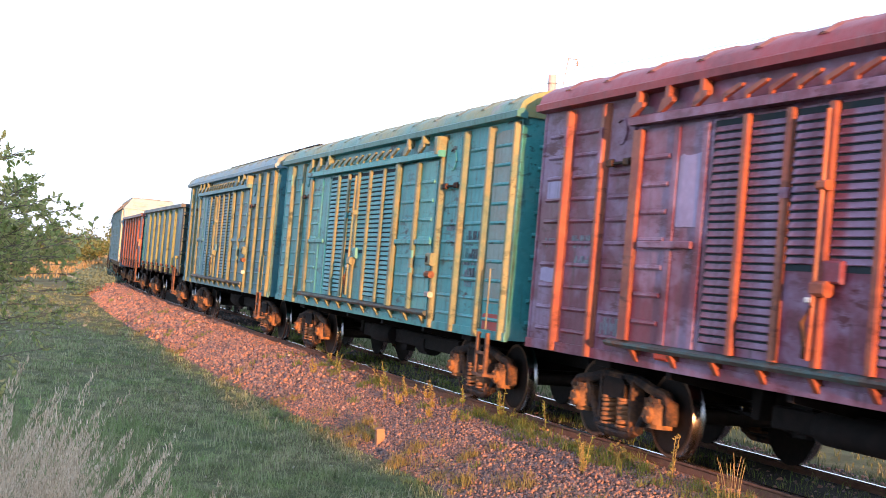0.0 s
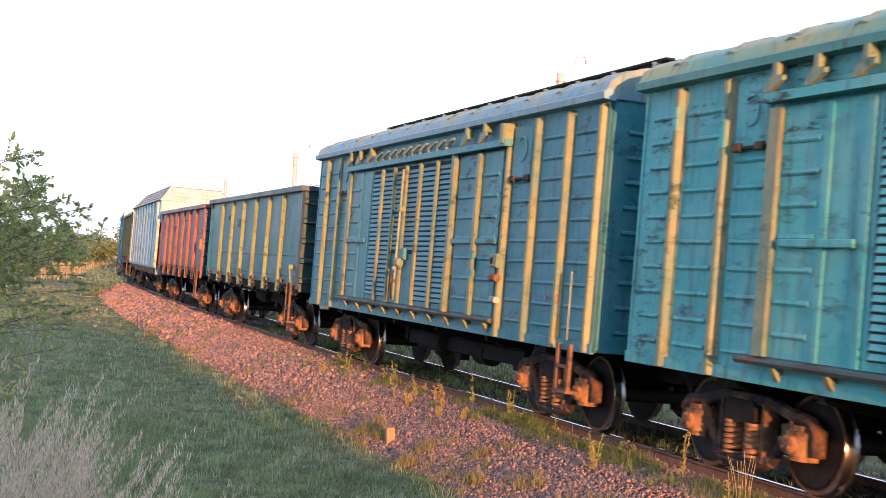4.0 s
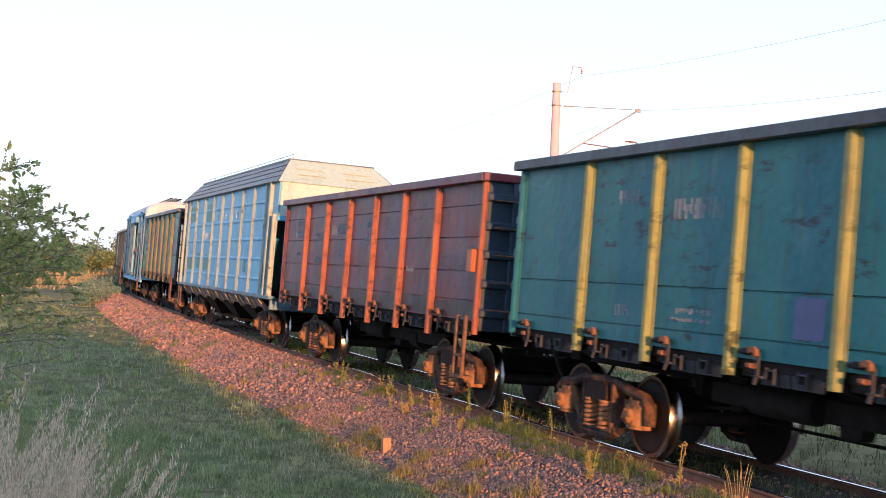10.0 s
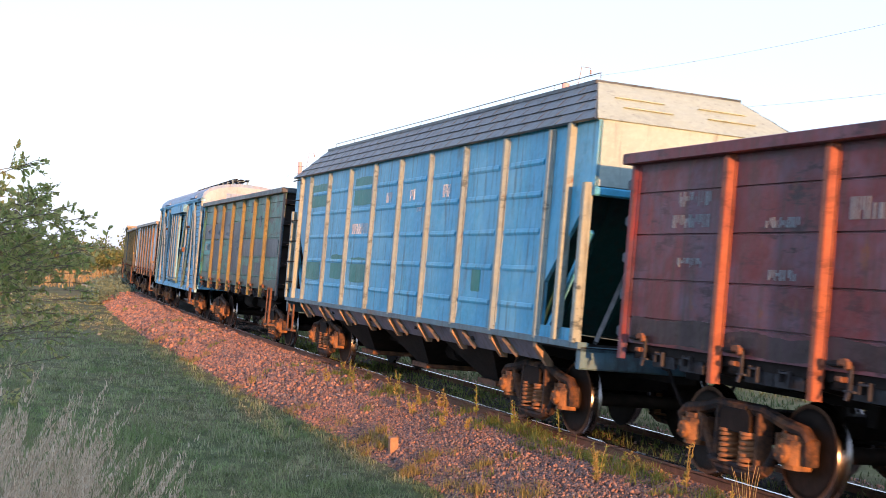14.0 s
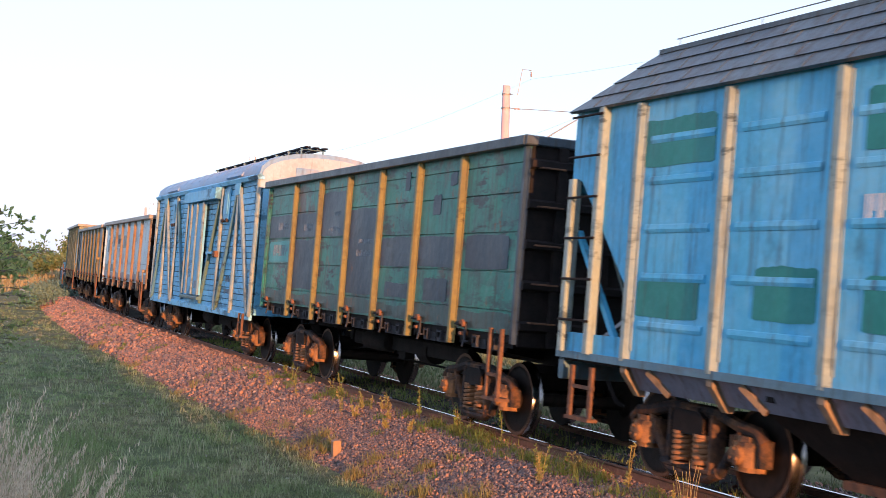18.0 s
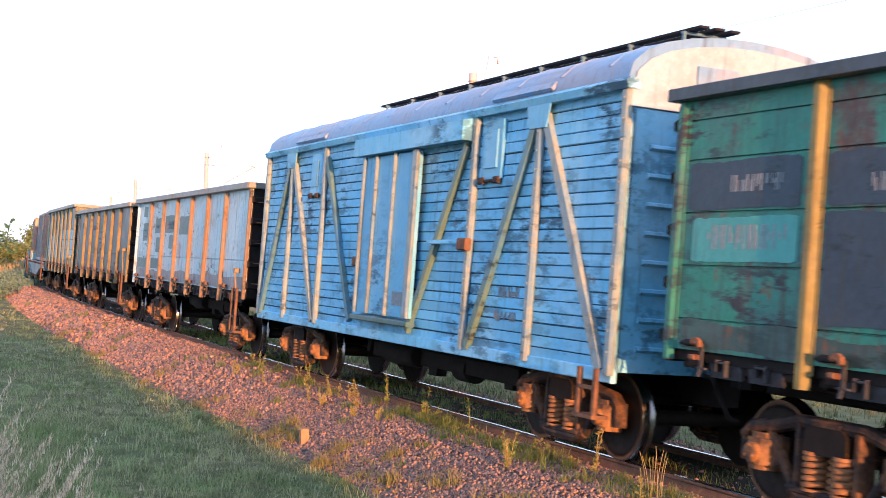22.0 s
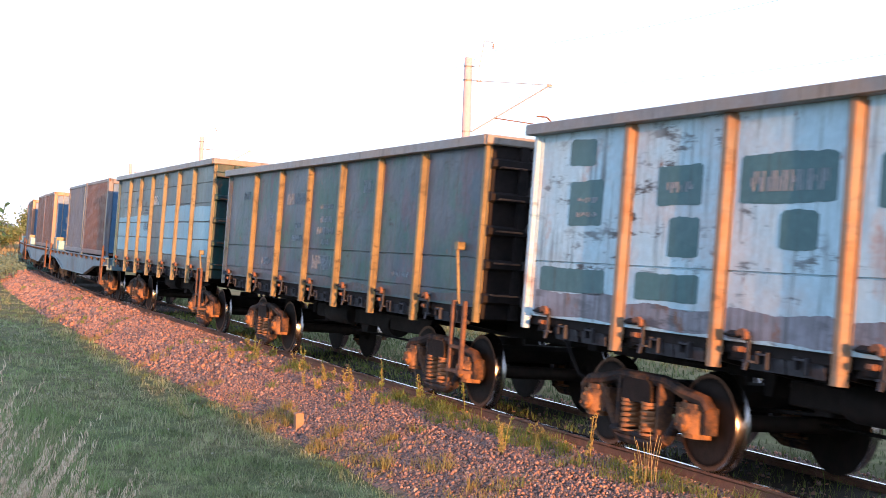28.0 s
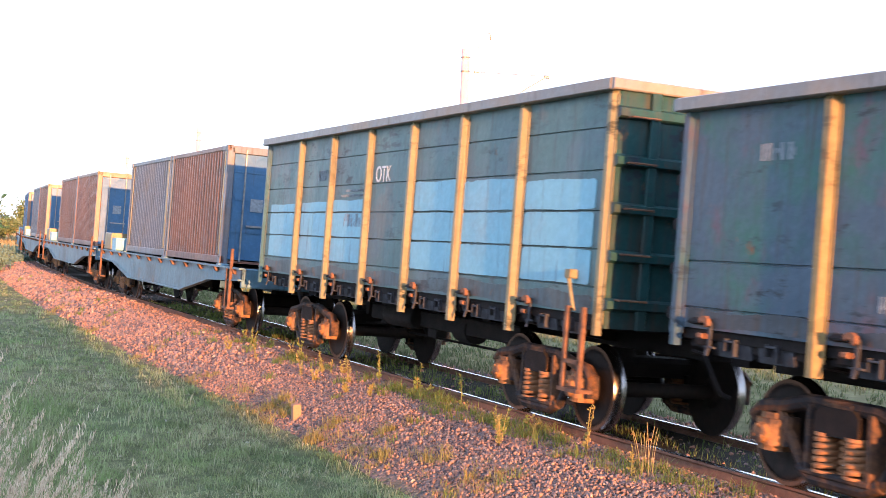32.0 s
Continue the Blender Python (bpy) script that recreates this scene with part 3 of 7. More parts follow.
def add_bogie(wagon, y):
    b = part("bogie", cached("bogie", bogie_shape, M["under"]), None, wagon, "grimy cast bolster of a two-axle bogie")
    b.location = (0, y, 0)
    part("side_frame", cached("side_frame", side_frame_shape, M["frame"], True), None, b, "rust-brown cast side frame")
    part("side_frame", cached("side_frame_far", lambda: side_frame_shape().mirrored(), M["frame"], True), None, b, "rust-brown cast side frame")
    for g in (-1, 1):
        for k in (-0.19, 0.0, 0.19):
            sp = part("spring", cached("spring", spring_shape, M["spring"], True), None, b, "rusty coil spring")
            sp.location = (g * (1.04 if k else 0.93), k, 0)
        for a in (-0.925, 0.925):
            ab = part("axle_box", cached("axle_box" if g < 0 else "axle_box_far", axle_box_shape if g < 0 else (lambda: axle_box_shape().mirrored()), M["axle_box"]), None, b, "rusty round-capped axle box")
            ab.location = (0, a, 0)
    part("bolster_end", cached("bolster_end", bolster_end_shape, M["frame"]), None, b, "rusty bolster end with cored holes")
    for a in (-0.925, 0.925):
        w = part("wheelset", cached("wheelset", wheelset_shape, M["wheel"], False), None, b, "steel wheelset with bright worn treads")
        w.location = (0, a, WHEEL_R)
        ROLLING.append((w, a))


def wheel_mesh_with_tread():
    """Joins the bright treads to the discs of the shared wheelset mesh."""
    s = wheelset_shape()
    treads, rims = set(), set()
    for g in (-1, 1):
        t = tyre_shape(g)
        rims |= set(range(len(s.f), len(s.f) + 40))
        treads |= set(range(len(s.f) + 40, len(s.f) + 40 * 6))
        o = len(s.v)
        s.v += t.v
        s.f += [tuple(i + o for i in f) for f in t.f]
    me = bpy.data.meshes.new("wheelset")
    me.from_pydata(s.v, [], s.f)
    me.materials.append(M["wheel"])
    me.materials.append(M["tyre"])
    me.materials.append(M["rimrust"])
    for p in me.polygons:
        p.material_index = 1 if p.index in treads else 2 if p.index in rims else 0
    bm = bmesh.new()
    bm.from_mesh(me)
    bmesh.ops.recalc_face_normals(bm, faces=bm.faces)
    bm.to_mesh(me)
    bm.free()
    me.shade_smooth()
    me.set_sharp_from_angle(angle=0.5)
    CACHE["wheelset"] = me


wheel_mesh_with_tread()


def coupler_shape():
    s = Shape()
    s.box(-0.09, 0.09, -0.45, 0.16, 0.98, 1.14, 0.02)
    s.prism([(-0.16, -0.62), (0.10, -0.66), (0.20, -0.55), (0.16, -0.40), (-0.14, -0.38), (-0.22, -0.50)], 2, 0.92, 1.20)
    return s


def hose_shape():
    s = Shape()
    pts = [(-0.33, 0.05, 1.02), (-0.34, -0.18, 1.0), (-0.33, -0.34, 0.80), (-0.28, -0.44, 0.62), (-0.20, -0.50, 0.58)]
    s.tube(pts, 0.026, 8)
    return s


def running_gear(wagon, half, pivot, body_z):
    """Underframe, bogies, couplers and brake gear that every wagon has."""
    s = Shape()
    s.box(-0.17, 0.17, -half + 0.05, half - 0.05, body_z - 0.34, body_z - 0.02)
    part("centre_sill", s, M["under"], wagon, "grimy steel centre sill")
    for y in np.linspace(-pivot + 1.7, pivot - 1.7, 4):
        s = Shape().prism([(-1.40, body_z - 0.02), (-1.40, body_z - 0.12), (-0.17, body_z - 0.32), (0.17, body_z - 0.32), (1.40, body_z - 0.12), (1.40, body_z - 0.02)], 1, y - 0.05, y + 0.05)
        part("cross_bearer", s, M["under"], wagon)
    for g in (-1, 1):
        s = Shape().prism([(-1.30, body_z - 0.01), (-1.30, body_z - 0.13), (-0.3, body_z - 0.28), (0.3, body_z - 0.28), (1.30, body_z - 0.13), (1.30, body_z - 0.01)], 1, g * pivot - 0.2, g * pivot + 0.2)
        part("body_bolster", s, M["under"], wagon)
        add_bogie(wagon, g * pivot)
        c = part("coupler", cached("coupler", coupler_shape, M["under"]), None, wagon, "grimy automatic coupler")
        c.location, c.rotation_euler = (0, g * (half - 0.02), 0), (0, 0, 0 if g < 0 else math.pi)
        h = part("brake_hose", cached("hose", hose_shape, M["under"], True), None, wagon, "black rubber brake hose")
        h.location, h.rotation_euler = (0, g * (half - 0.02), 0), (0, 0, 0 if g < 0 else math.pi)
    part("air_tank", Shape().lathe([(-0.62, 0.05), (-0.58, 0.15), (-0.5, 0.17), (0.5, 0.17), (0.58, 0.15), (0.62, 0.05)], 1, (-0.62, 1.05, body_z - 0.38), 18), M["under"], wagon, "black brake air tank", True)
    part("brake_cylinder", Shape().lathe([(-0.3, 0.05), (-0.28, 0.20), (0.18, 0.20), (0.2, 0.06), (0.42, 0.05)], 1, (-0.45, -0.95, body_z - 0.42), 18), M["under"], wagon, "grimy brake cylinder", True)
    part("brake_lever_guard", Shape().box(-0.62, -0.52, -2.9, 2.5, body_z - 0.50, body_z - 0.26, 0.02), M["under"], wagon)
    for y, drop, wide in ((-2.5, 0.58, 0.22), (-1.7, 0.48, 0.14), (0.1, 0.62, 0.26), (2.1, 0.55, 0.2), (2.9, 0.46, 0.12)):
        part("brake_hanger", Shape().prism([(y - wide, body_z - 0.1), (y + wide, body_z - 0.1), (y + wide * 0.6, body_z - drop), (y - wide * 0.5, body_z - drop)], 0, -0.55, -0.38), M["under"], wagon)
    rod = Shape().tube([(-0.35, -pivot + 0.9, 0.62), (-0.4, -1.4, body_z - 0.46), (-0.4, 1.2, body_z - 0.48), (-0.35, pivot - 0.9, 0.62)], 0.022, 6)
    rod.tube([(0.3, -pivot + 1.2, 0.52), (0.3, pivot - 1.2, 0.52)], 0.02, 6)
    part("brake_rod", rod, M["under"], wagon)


def hatch_lock_shape():
    """The sloping guard over one floor hatch's lock, at the foot of the side."""
    s = Shape()
    s.prism([(-1.45, 1.43), (-1.52, 1.395), (-1.52, 1.38), (-1.45, 1.365)], 1, -0.15, 0.14)
    s.box(-1.43, -1.38, -0.10, 0.10, 1.18, 1.37, 0.01)
    return s


def hatch_hook_shape():
    """The curled hook of the lock and the block that it holds."""
    s = Shape()
    s.prism([(-0.06, 1.42), (-0.10, 1.45), (-0.15, 1.455), (-0.195, 1.43), (-0.205, 1.37), (-0.165, 1.355), (-0.16, 1.395), (-0.12, 1.405), (-0.08, 1.385)], 0, -1.54, -1.50)
    s.box(-1.52, -1.45, -0.10, -0.02, 1.245, 1.295, 0.012)
    s.lathe([(-0.08, 0.014), (0.05, 0.014)], 1, (-1.515, -0.10, 1.40), 8)
    return s


def hatch_lever_shape():
    """The flat lever that hangs from the hook, bent outwards at its foot."""
    s = Shape()
    s.prism([(-1.50, 1.40), (-1.50, 1.20), (-1.525, 1.10), (-1.51, 1.095), (-1.48, 1.19), (-1.48, 1.40)], 1, -0.205, -0.165)
    s.box(-1.50, -1.47, -0.26, -0.11, 1.165, 1.185, 0.004)
    return s


def hatch_foot_shape():
    """Lower edge of a floor hatch with its looped bracket."""
    s = Shape()
    s.prism([(-1.40, 1.24), (-1.36, 1.26), (-1.34, 1.12), (-1.38, 1.10)], 1, -0.24, 0.24)
    s.box(-1.46, -1.40, -0.08, -0.06, 1.12, 1.27, 0.005).box(-1.46, -1.40, 0.06, 0.08, 1.16, 1.27, 0.005).box(-1.46, -1.42, -0.08, 0.08, 1.235, 1.255, 0.005)
    return s


def post_shape(y, z0, z1, w=0.19, x_in=-1.45, x_out=-1.575, slope=0.06):
    """A hat-section side post with a bevelled head and flanges."""
    s = Shape()
    f, b2 = w * 0.24, w * 0.58
    ring = [(x_in, y - b2), (x_out + 0.012, y - f - 0.012), (x_out, y - f), (x_out, y + f), (x_out + 0.012, y + f + 0.012), (x_in, y + b2)]
    b = len(s.v)
    for z, k in ((z0, 0), (z1 - slope, 0), (z1, 1)):
        for x, yy in ring:
            s.v.append((x if k == 0 else max(x, x_in - 0.055), yy, z))
    n = len(ring)
    for j in range(2):
        s.f += [(b + j * n + i, b + j * n + (i + 1) % n, b + (j + 1) * n + (i + 1) % n, b + (j + 1) * n + i) for i in range(n)]
    s.f += [tuple(b + i for i in range(n))[::-1], tuple(b + 2 * n + i for i in range(n))]
    s.box(x_in - 0.012, x_in, y - w / 2 - 0.035, y + w / 2 + 0.035, z0 + 0.12, z1 - 0.04)
    return s


def side_panel(half, z0, z1, seams, x=-1.45, cuts=()):
    """A sheet side with horizontal pressed seams between the posts."""
    edges = [-half] + list(cuts) + [half]
    prof = [(x, z0)]
    for z in sorted(seams):
        prof += [(x, z - 0.012), (x + 0.022, z - 0.007), (x + 0.022, z + 0.006), (x + 0.002, z + 0.011)]
    prof += [(x, z1), (x + 0.05, z1), (x + 0.05, z0)]
    return [Shape().prism(prof, 1, a, b) for a, b in zip(edges[:-1], edges[1:])]


def stencil(wagon, bars, material, x, name="stencil_mark", label="faded white stencilled marks"):
    """Unreadable lettering as rows of short bars: y0, y1, z0, z1 of each group."""
    for y0, y1, z0, z1 in bars:
        s = Shape()
        rnd = random.Random(int(1000 * (abs(y0) + z0)))
        y = y0
        while y < y1 - 0.03:
            w = rnd.uniform(0.012, 0.032)
            zz = z0 + (z1 - z0) * rnd.choice((0, 0, 0, 0.25, 0.4))
            s.box(x - 0.004, x + 0.01, y, min(y + w, y1), zz, z1 - (z1 - z0) * rnd.choice((0, 0, 0, 0.3)))
            y += w + rnd.choice((0.012, 0.02, 0.03, 0.05))
        if s.v:
            tagged(part(name, s, material, wagon, label), kind="stuff")


def patch(wagon, y0, y1, z0, z1, material, x, ragged=0.05, name="paint_patch", label="patch of touched-up paint"):
    """A brushed patch of paint with rounded corners and an uneven outline."""
    rnd = random.Random(int(777 * (abs(y0) + z1)))
    a, b = rnd.uniform(0, 6), rnd.uniform(5, 9)
    n = max(6, int((y1 - y0) / 0.05))
    c = min(0.025, (z1 - z0) * 0.1)

    def edge(k):
        u = k / n
        turn = c * max(0.0, 1 - min(u, 1 - u) * (y1 - y0) / c) ** 2
        return turn + ragged * (0.2 + 0.2 * math.sin(a + b * u)) + rnd.uniform(-0.007, 0.007)

    ring = [(y0 + (y1 - y0) * k / n, z0 + 0.6 * edge(k)) for k in range(n + 1)]
    ring += [(y1 - (y1 - y0) * k / n, z1 - edge(k)) for k in range(n + 1)]
    part(name, Shape().prism(ring, 0, x - 0.003, x + 0.01), material, wagon, label)


def foot_step(wagon, y, z1, material):
    """A hanging step: two bars and a tread."""
    s = Shape()
    for a in (-0.17, 0.17):
        s.box(-1.60, -1.55, y + a - 0.035, y + a + 0.035, 0.52, z1, 0.01)
    s.box(-1.62, -1.42, y - 0.21, y + 0.21, 0.50, 0.54)
    s.box(-1.60, -1.56, y - 0.2, y + 0.2, 0.80, 0.84)
    part("foot_step", s, material, wagon, "bare steel hanging foot step")


def wagon_empty(name, place, label):
    e = tagged(new(name), label, "freight wagon", "wagons of the train")
    MOVING.append((e, place))
    return e


def gondola(place, top, paint_key, label, seams, stain=0, rim=None, end_key=None, posts_w=0.15, lever=1.7, foot=1.13, lit_corner=True):
    """An open-top wagon with six posts a side and floor hatches."""
    w = wagon_empty("gondola_wagon", place, label)
    mat, half = M[paint_key], 6.36
    ys = [-4.25, -2.55, -0.85, 0.85, 2.55, 4.25]
    z0 = 1.33
    for g in (-1, 1):
        sh = side_panel(half - 0.02, z0, top - 0.1, seams, cuts=ys)
        for sh in (sh if g < 0 else [Shape().box(1.40, 1.45, -half + 0.02, half - 0.02, z0, top - 0.1)]):
            part("side_panel", sh, mat, w)
        for y in ys:
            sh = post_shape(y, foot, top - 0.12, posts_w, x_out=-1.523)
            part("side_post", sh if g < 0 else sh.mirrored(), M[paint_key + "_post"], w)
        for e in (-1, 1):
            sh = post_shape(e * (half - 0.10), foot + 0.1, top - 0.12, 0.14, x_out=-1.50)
            # front corners take the sun tint; unlit ones take the dark tone
            part("corner_post", sh if g < 0 else sh.mirrored(), M[paint_key + "_post"] if e < 0 and lit_corner else mat if e > 0 else M["navy_tone"], w)
        sh = Shape().prism([(-1.575, top - 0.12), (-1.575, top - 0.01), (-1.555, top), (-1.40, top), (-1.38, top - 0.02), (-1.38, top - 0.13), (-1.555, top - 0.13)], 1, -half, half)
        part("top_rail", sh if g < 0 else sh.mirrored(), M[rim or paint_key], w)
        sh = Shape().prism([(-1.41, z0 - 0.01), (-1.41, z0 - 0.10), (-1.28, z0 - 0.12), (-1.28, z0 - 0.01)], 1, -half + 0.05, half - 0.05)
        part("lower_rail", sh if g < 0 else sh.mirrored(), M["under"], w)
    bays = [(-6.2, -4.25)] + list(zip(ys[:-1], ys[1:])) + [(4.25, 6.2)]
    for a, b in bays:
        lk = part("hatch_lock", cached("hatch_lock", hatch_lock_shape, M["under"]), None, w, "dark sloping guard of a hatch lock")
        hk = part("hatch_hook", cached("hatch_hook", hatch_hook_shape, M["hook"]), None, w, "rusty curled hatch hook")
        lv = part("hatch_lever", cached("hatch_lever", hatch_lever_shape, M["lever"]), None, w, "dusty grey hanging lever")
        lk.location = hk.location = lv.location = (0, b - 0.34, 0)
        for q in (0.30, 0.60):
            ft = part("hatch_bracket", cached("hatch_foot", hatch_foot_shape, M["lever"]), None, w)
            ft.location = (0, a + (b - a) * q, 0)
    for k, (a, b) in enumerate(bays if stain else ()):
        patch(w, a + 0.10, b - 0.10, 1.345, stain + 0.03 * math.sin(k * 2.3), M["dirt_" + paint_key], -1.45, 0.10, "splash_stain", "road dirt dried along the foot of the side")
    # end_key darkens the end walls for the shade between wagons
    for e in (-1, 1):
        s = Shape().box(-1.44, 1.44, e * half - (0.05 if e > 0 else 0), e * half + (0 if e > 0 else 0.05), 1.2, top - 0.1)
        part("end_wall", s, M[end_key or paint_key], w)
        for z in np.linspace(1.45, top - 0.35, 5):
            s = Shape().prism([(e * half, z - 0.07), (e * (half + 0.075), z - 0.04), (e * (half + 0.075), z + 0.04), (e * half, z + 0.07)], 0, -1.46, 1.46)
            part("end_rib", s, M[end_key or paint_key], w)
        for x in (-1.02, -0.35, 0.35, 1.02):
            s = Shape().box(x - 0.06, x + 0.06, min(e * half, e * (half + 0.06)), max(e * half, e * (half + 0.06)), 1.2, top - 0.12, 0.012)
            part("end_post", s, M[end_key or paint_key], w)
        s = Shape().box(-1.56, 1.56, min(e * (half - 0.12), e * (half + 0.07)), max(e * (half - 0.12), e * (half + 0.07)), top - 0.125, top - 0.003, 0.015)
        part("end_rail", s, M[rim or paint_key], w)
        for z in np.linspace(1.5, top - 0.4, 5):
            s = Shape().tube([(-1.35, e * (half + 0.03), z), (-1.35, e * (half + 0.13), z), (-1.02, e * (half + 0.13), z), (-1.02, e * (half + 0.03), z)], 0.012, 5)
            part("ladder_rung", s, M["bogie"], w, "thin steel ladder rung")
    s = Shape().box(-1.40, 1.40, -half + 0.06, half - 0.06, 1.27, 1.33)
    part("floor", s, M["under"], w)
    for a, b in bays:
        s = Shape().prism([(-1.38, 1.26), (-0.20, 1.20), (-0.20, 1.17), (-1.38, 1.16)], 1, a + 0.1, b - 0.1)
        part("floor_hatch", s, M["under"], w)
    running_gear(w, half + 0.08, 4.33, 1.26)
    foot_step(w, -6.0, 1.40, M["bogie"])
    if lever:
        s = Shape().tube([(-1.52, -5.85, 1.35), (-1.535, -5.72, lever)], 0.022, 6).box(-1.56, -1.44, -5.78, -5.67, lever - 0.01, lever + 0.09, 0.012)
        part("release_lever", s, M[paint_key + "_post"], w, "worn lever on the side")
    return w


def box_side_cuts():
    return [-6.75, -5.79, -4.79, -3.84, -2.89, -1.8, 4.12, 5.08, 6.05, 6.8]


def roof_shape(half, eave, crown, wide=1.56, n=12):
    """A rounded wagon roof with raised cross seams."""
    s = Shape()
    arc = [(-wide + 0.02, eave - 0.02)] + [(wide * -math.cos(math.pi * k / n), eave + 0.03 + (crown - eave - 0.03) * math.sin(math.pi * k / n) ** 0.8) for k in range(n + 1)] + [(wide - 0.02, eave - 0.02)]
    s.prism(arc, 1, -half - 0.04, half + 0.04)
    return s


def roof_seam_shape(y, eave, crown, wide=1.56, n=12, w=0.03, high=0.012):
    """A raised seam across the roof, bevelled to both sides."""
    s = Shape()
    arc = [(wide * -math.cos(math.pi * k / n) * 1.004, eave + 0.03 + (crown - eave - 0.03) * math.sin(math.pi * k / n) ** 0.8) for k in range(1, n)]
    m = len(arc)
    for off, up in ((-w, -0.004), (-w * 0.3, high), (w * 0.3, high), (w, -0.004)):
        s.v += [(x, y + off, z + up) for x, z in arc]
    s.f += [(j * m + k, j * m + k + 1, (j + 1) * m + k + 1, (j + 1) * m + k) for j in range(3) for k in range(m - 1)]
    s.f += [tuple(3 * m + k for k in range(m)) + tuple(range(m))[::-1]]
    s.f += [(j * m + e, (j + 1) * m + e, (3 - j) * m + e) for j in (0,) for e in (0, m - 1)]
    return s


def walkway(wagon, y0, y1, z, material):
    """A plank walk carried over the roof on little stands."""
    for x in (-0.36, -0.16, 0.04):
        part("walkway_plank", Shape().box(x - 0.06, x + 0.06, y0, y1, z, z + 0.028), material, wagon, "dark weathered roof plank")
    for y in np.arange(y0 + 0.3, y1, 1.15):
        s = Shape().box(-0.46, 0.12, y - 0.02, y + 0.02, z - 0.03, z - 0.002)
        s.box(-0.45, -0.42, y - 0.02, y + 0.02, z - 0.22, z - 0.03).box(0.05, 0.08, y - 0.02, y + 0.02, z - 0.16, z - 0.03)
        part("walkway_stand", s, M["flat"], wagon)


def hatch_plate(wagon, y0, y1, z0, z1, x, material, ring_on=True):
    """A hinged hatch cover with a pressed rim, a ring handle and two rusty hinges below."""
    c = part("hatch_cover", Shape().box(x - 0.035, x + 0.02, y0, y1, z0, z1, 0.03), material, wagon, "hinged loading hatch cover")
    ym, zm = (y0 + y1) / 2, z0 + (z1 - z0) * 0.55
    r = 0.22 * (y1 - y0)
    ring = [(x - 0.042, ym + r * math.cos(a), zm + r * 1.1 * math.sin(a)) for a in np.linspace(0.9, 5.4, 14)]
    if ring_on:
        part("ring_handle", Shape().tube(ring, 0.014, 6), material, c)
    else:
        part("raised_panel", Shape().box(x - 0.055, x - 0.03, y0 + 0.12, y1 - 0.12, z0 + 0.14, z1 - 0.12, 0.015), material, c)
    for y in (y0 + 0.10, y1 - 0.10):
        part("hinge", Shape().box(x - 0.07, x - 0.02, y - 0.07, y + 0.07, z0 - 0.06, z0 + 0.03, 0.015), M["frame"], c, "rusty hinge")
    part("hinge_rod", Shape().tube([(x - 0.045, y0 + 0.02, z0 - 0.02), (x - 0.045, y1 - 0.02, z0 - 0.02)], 0.018, 6), M["lock"], c)


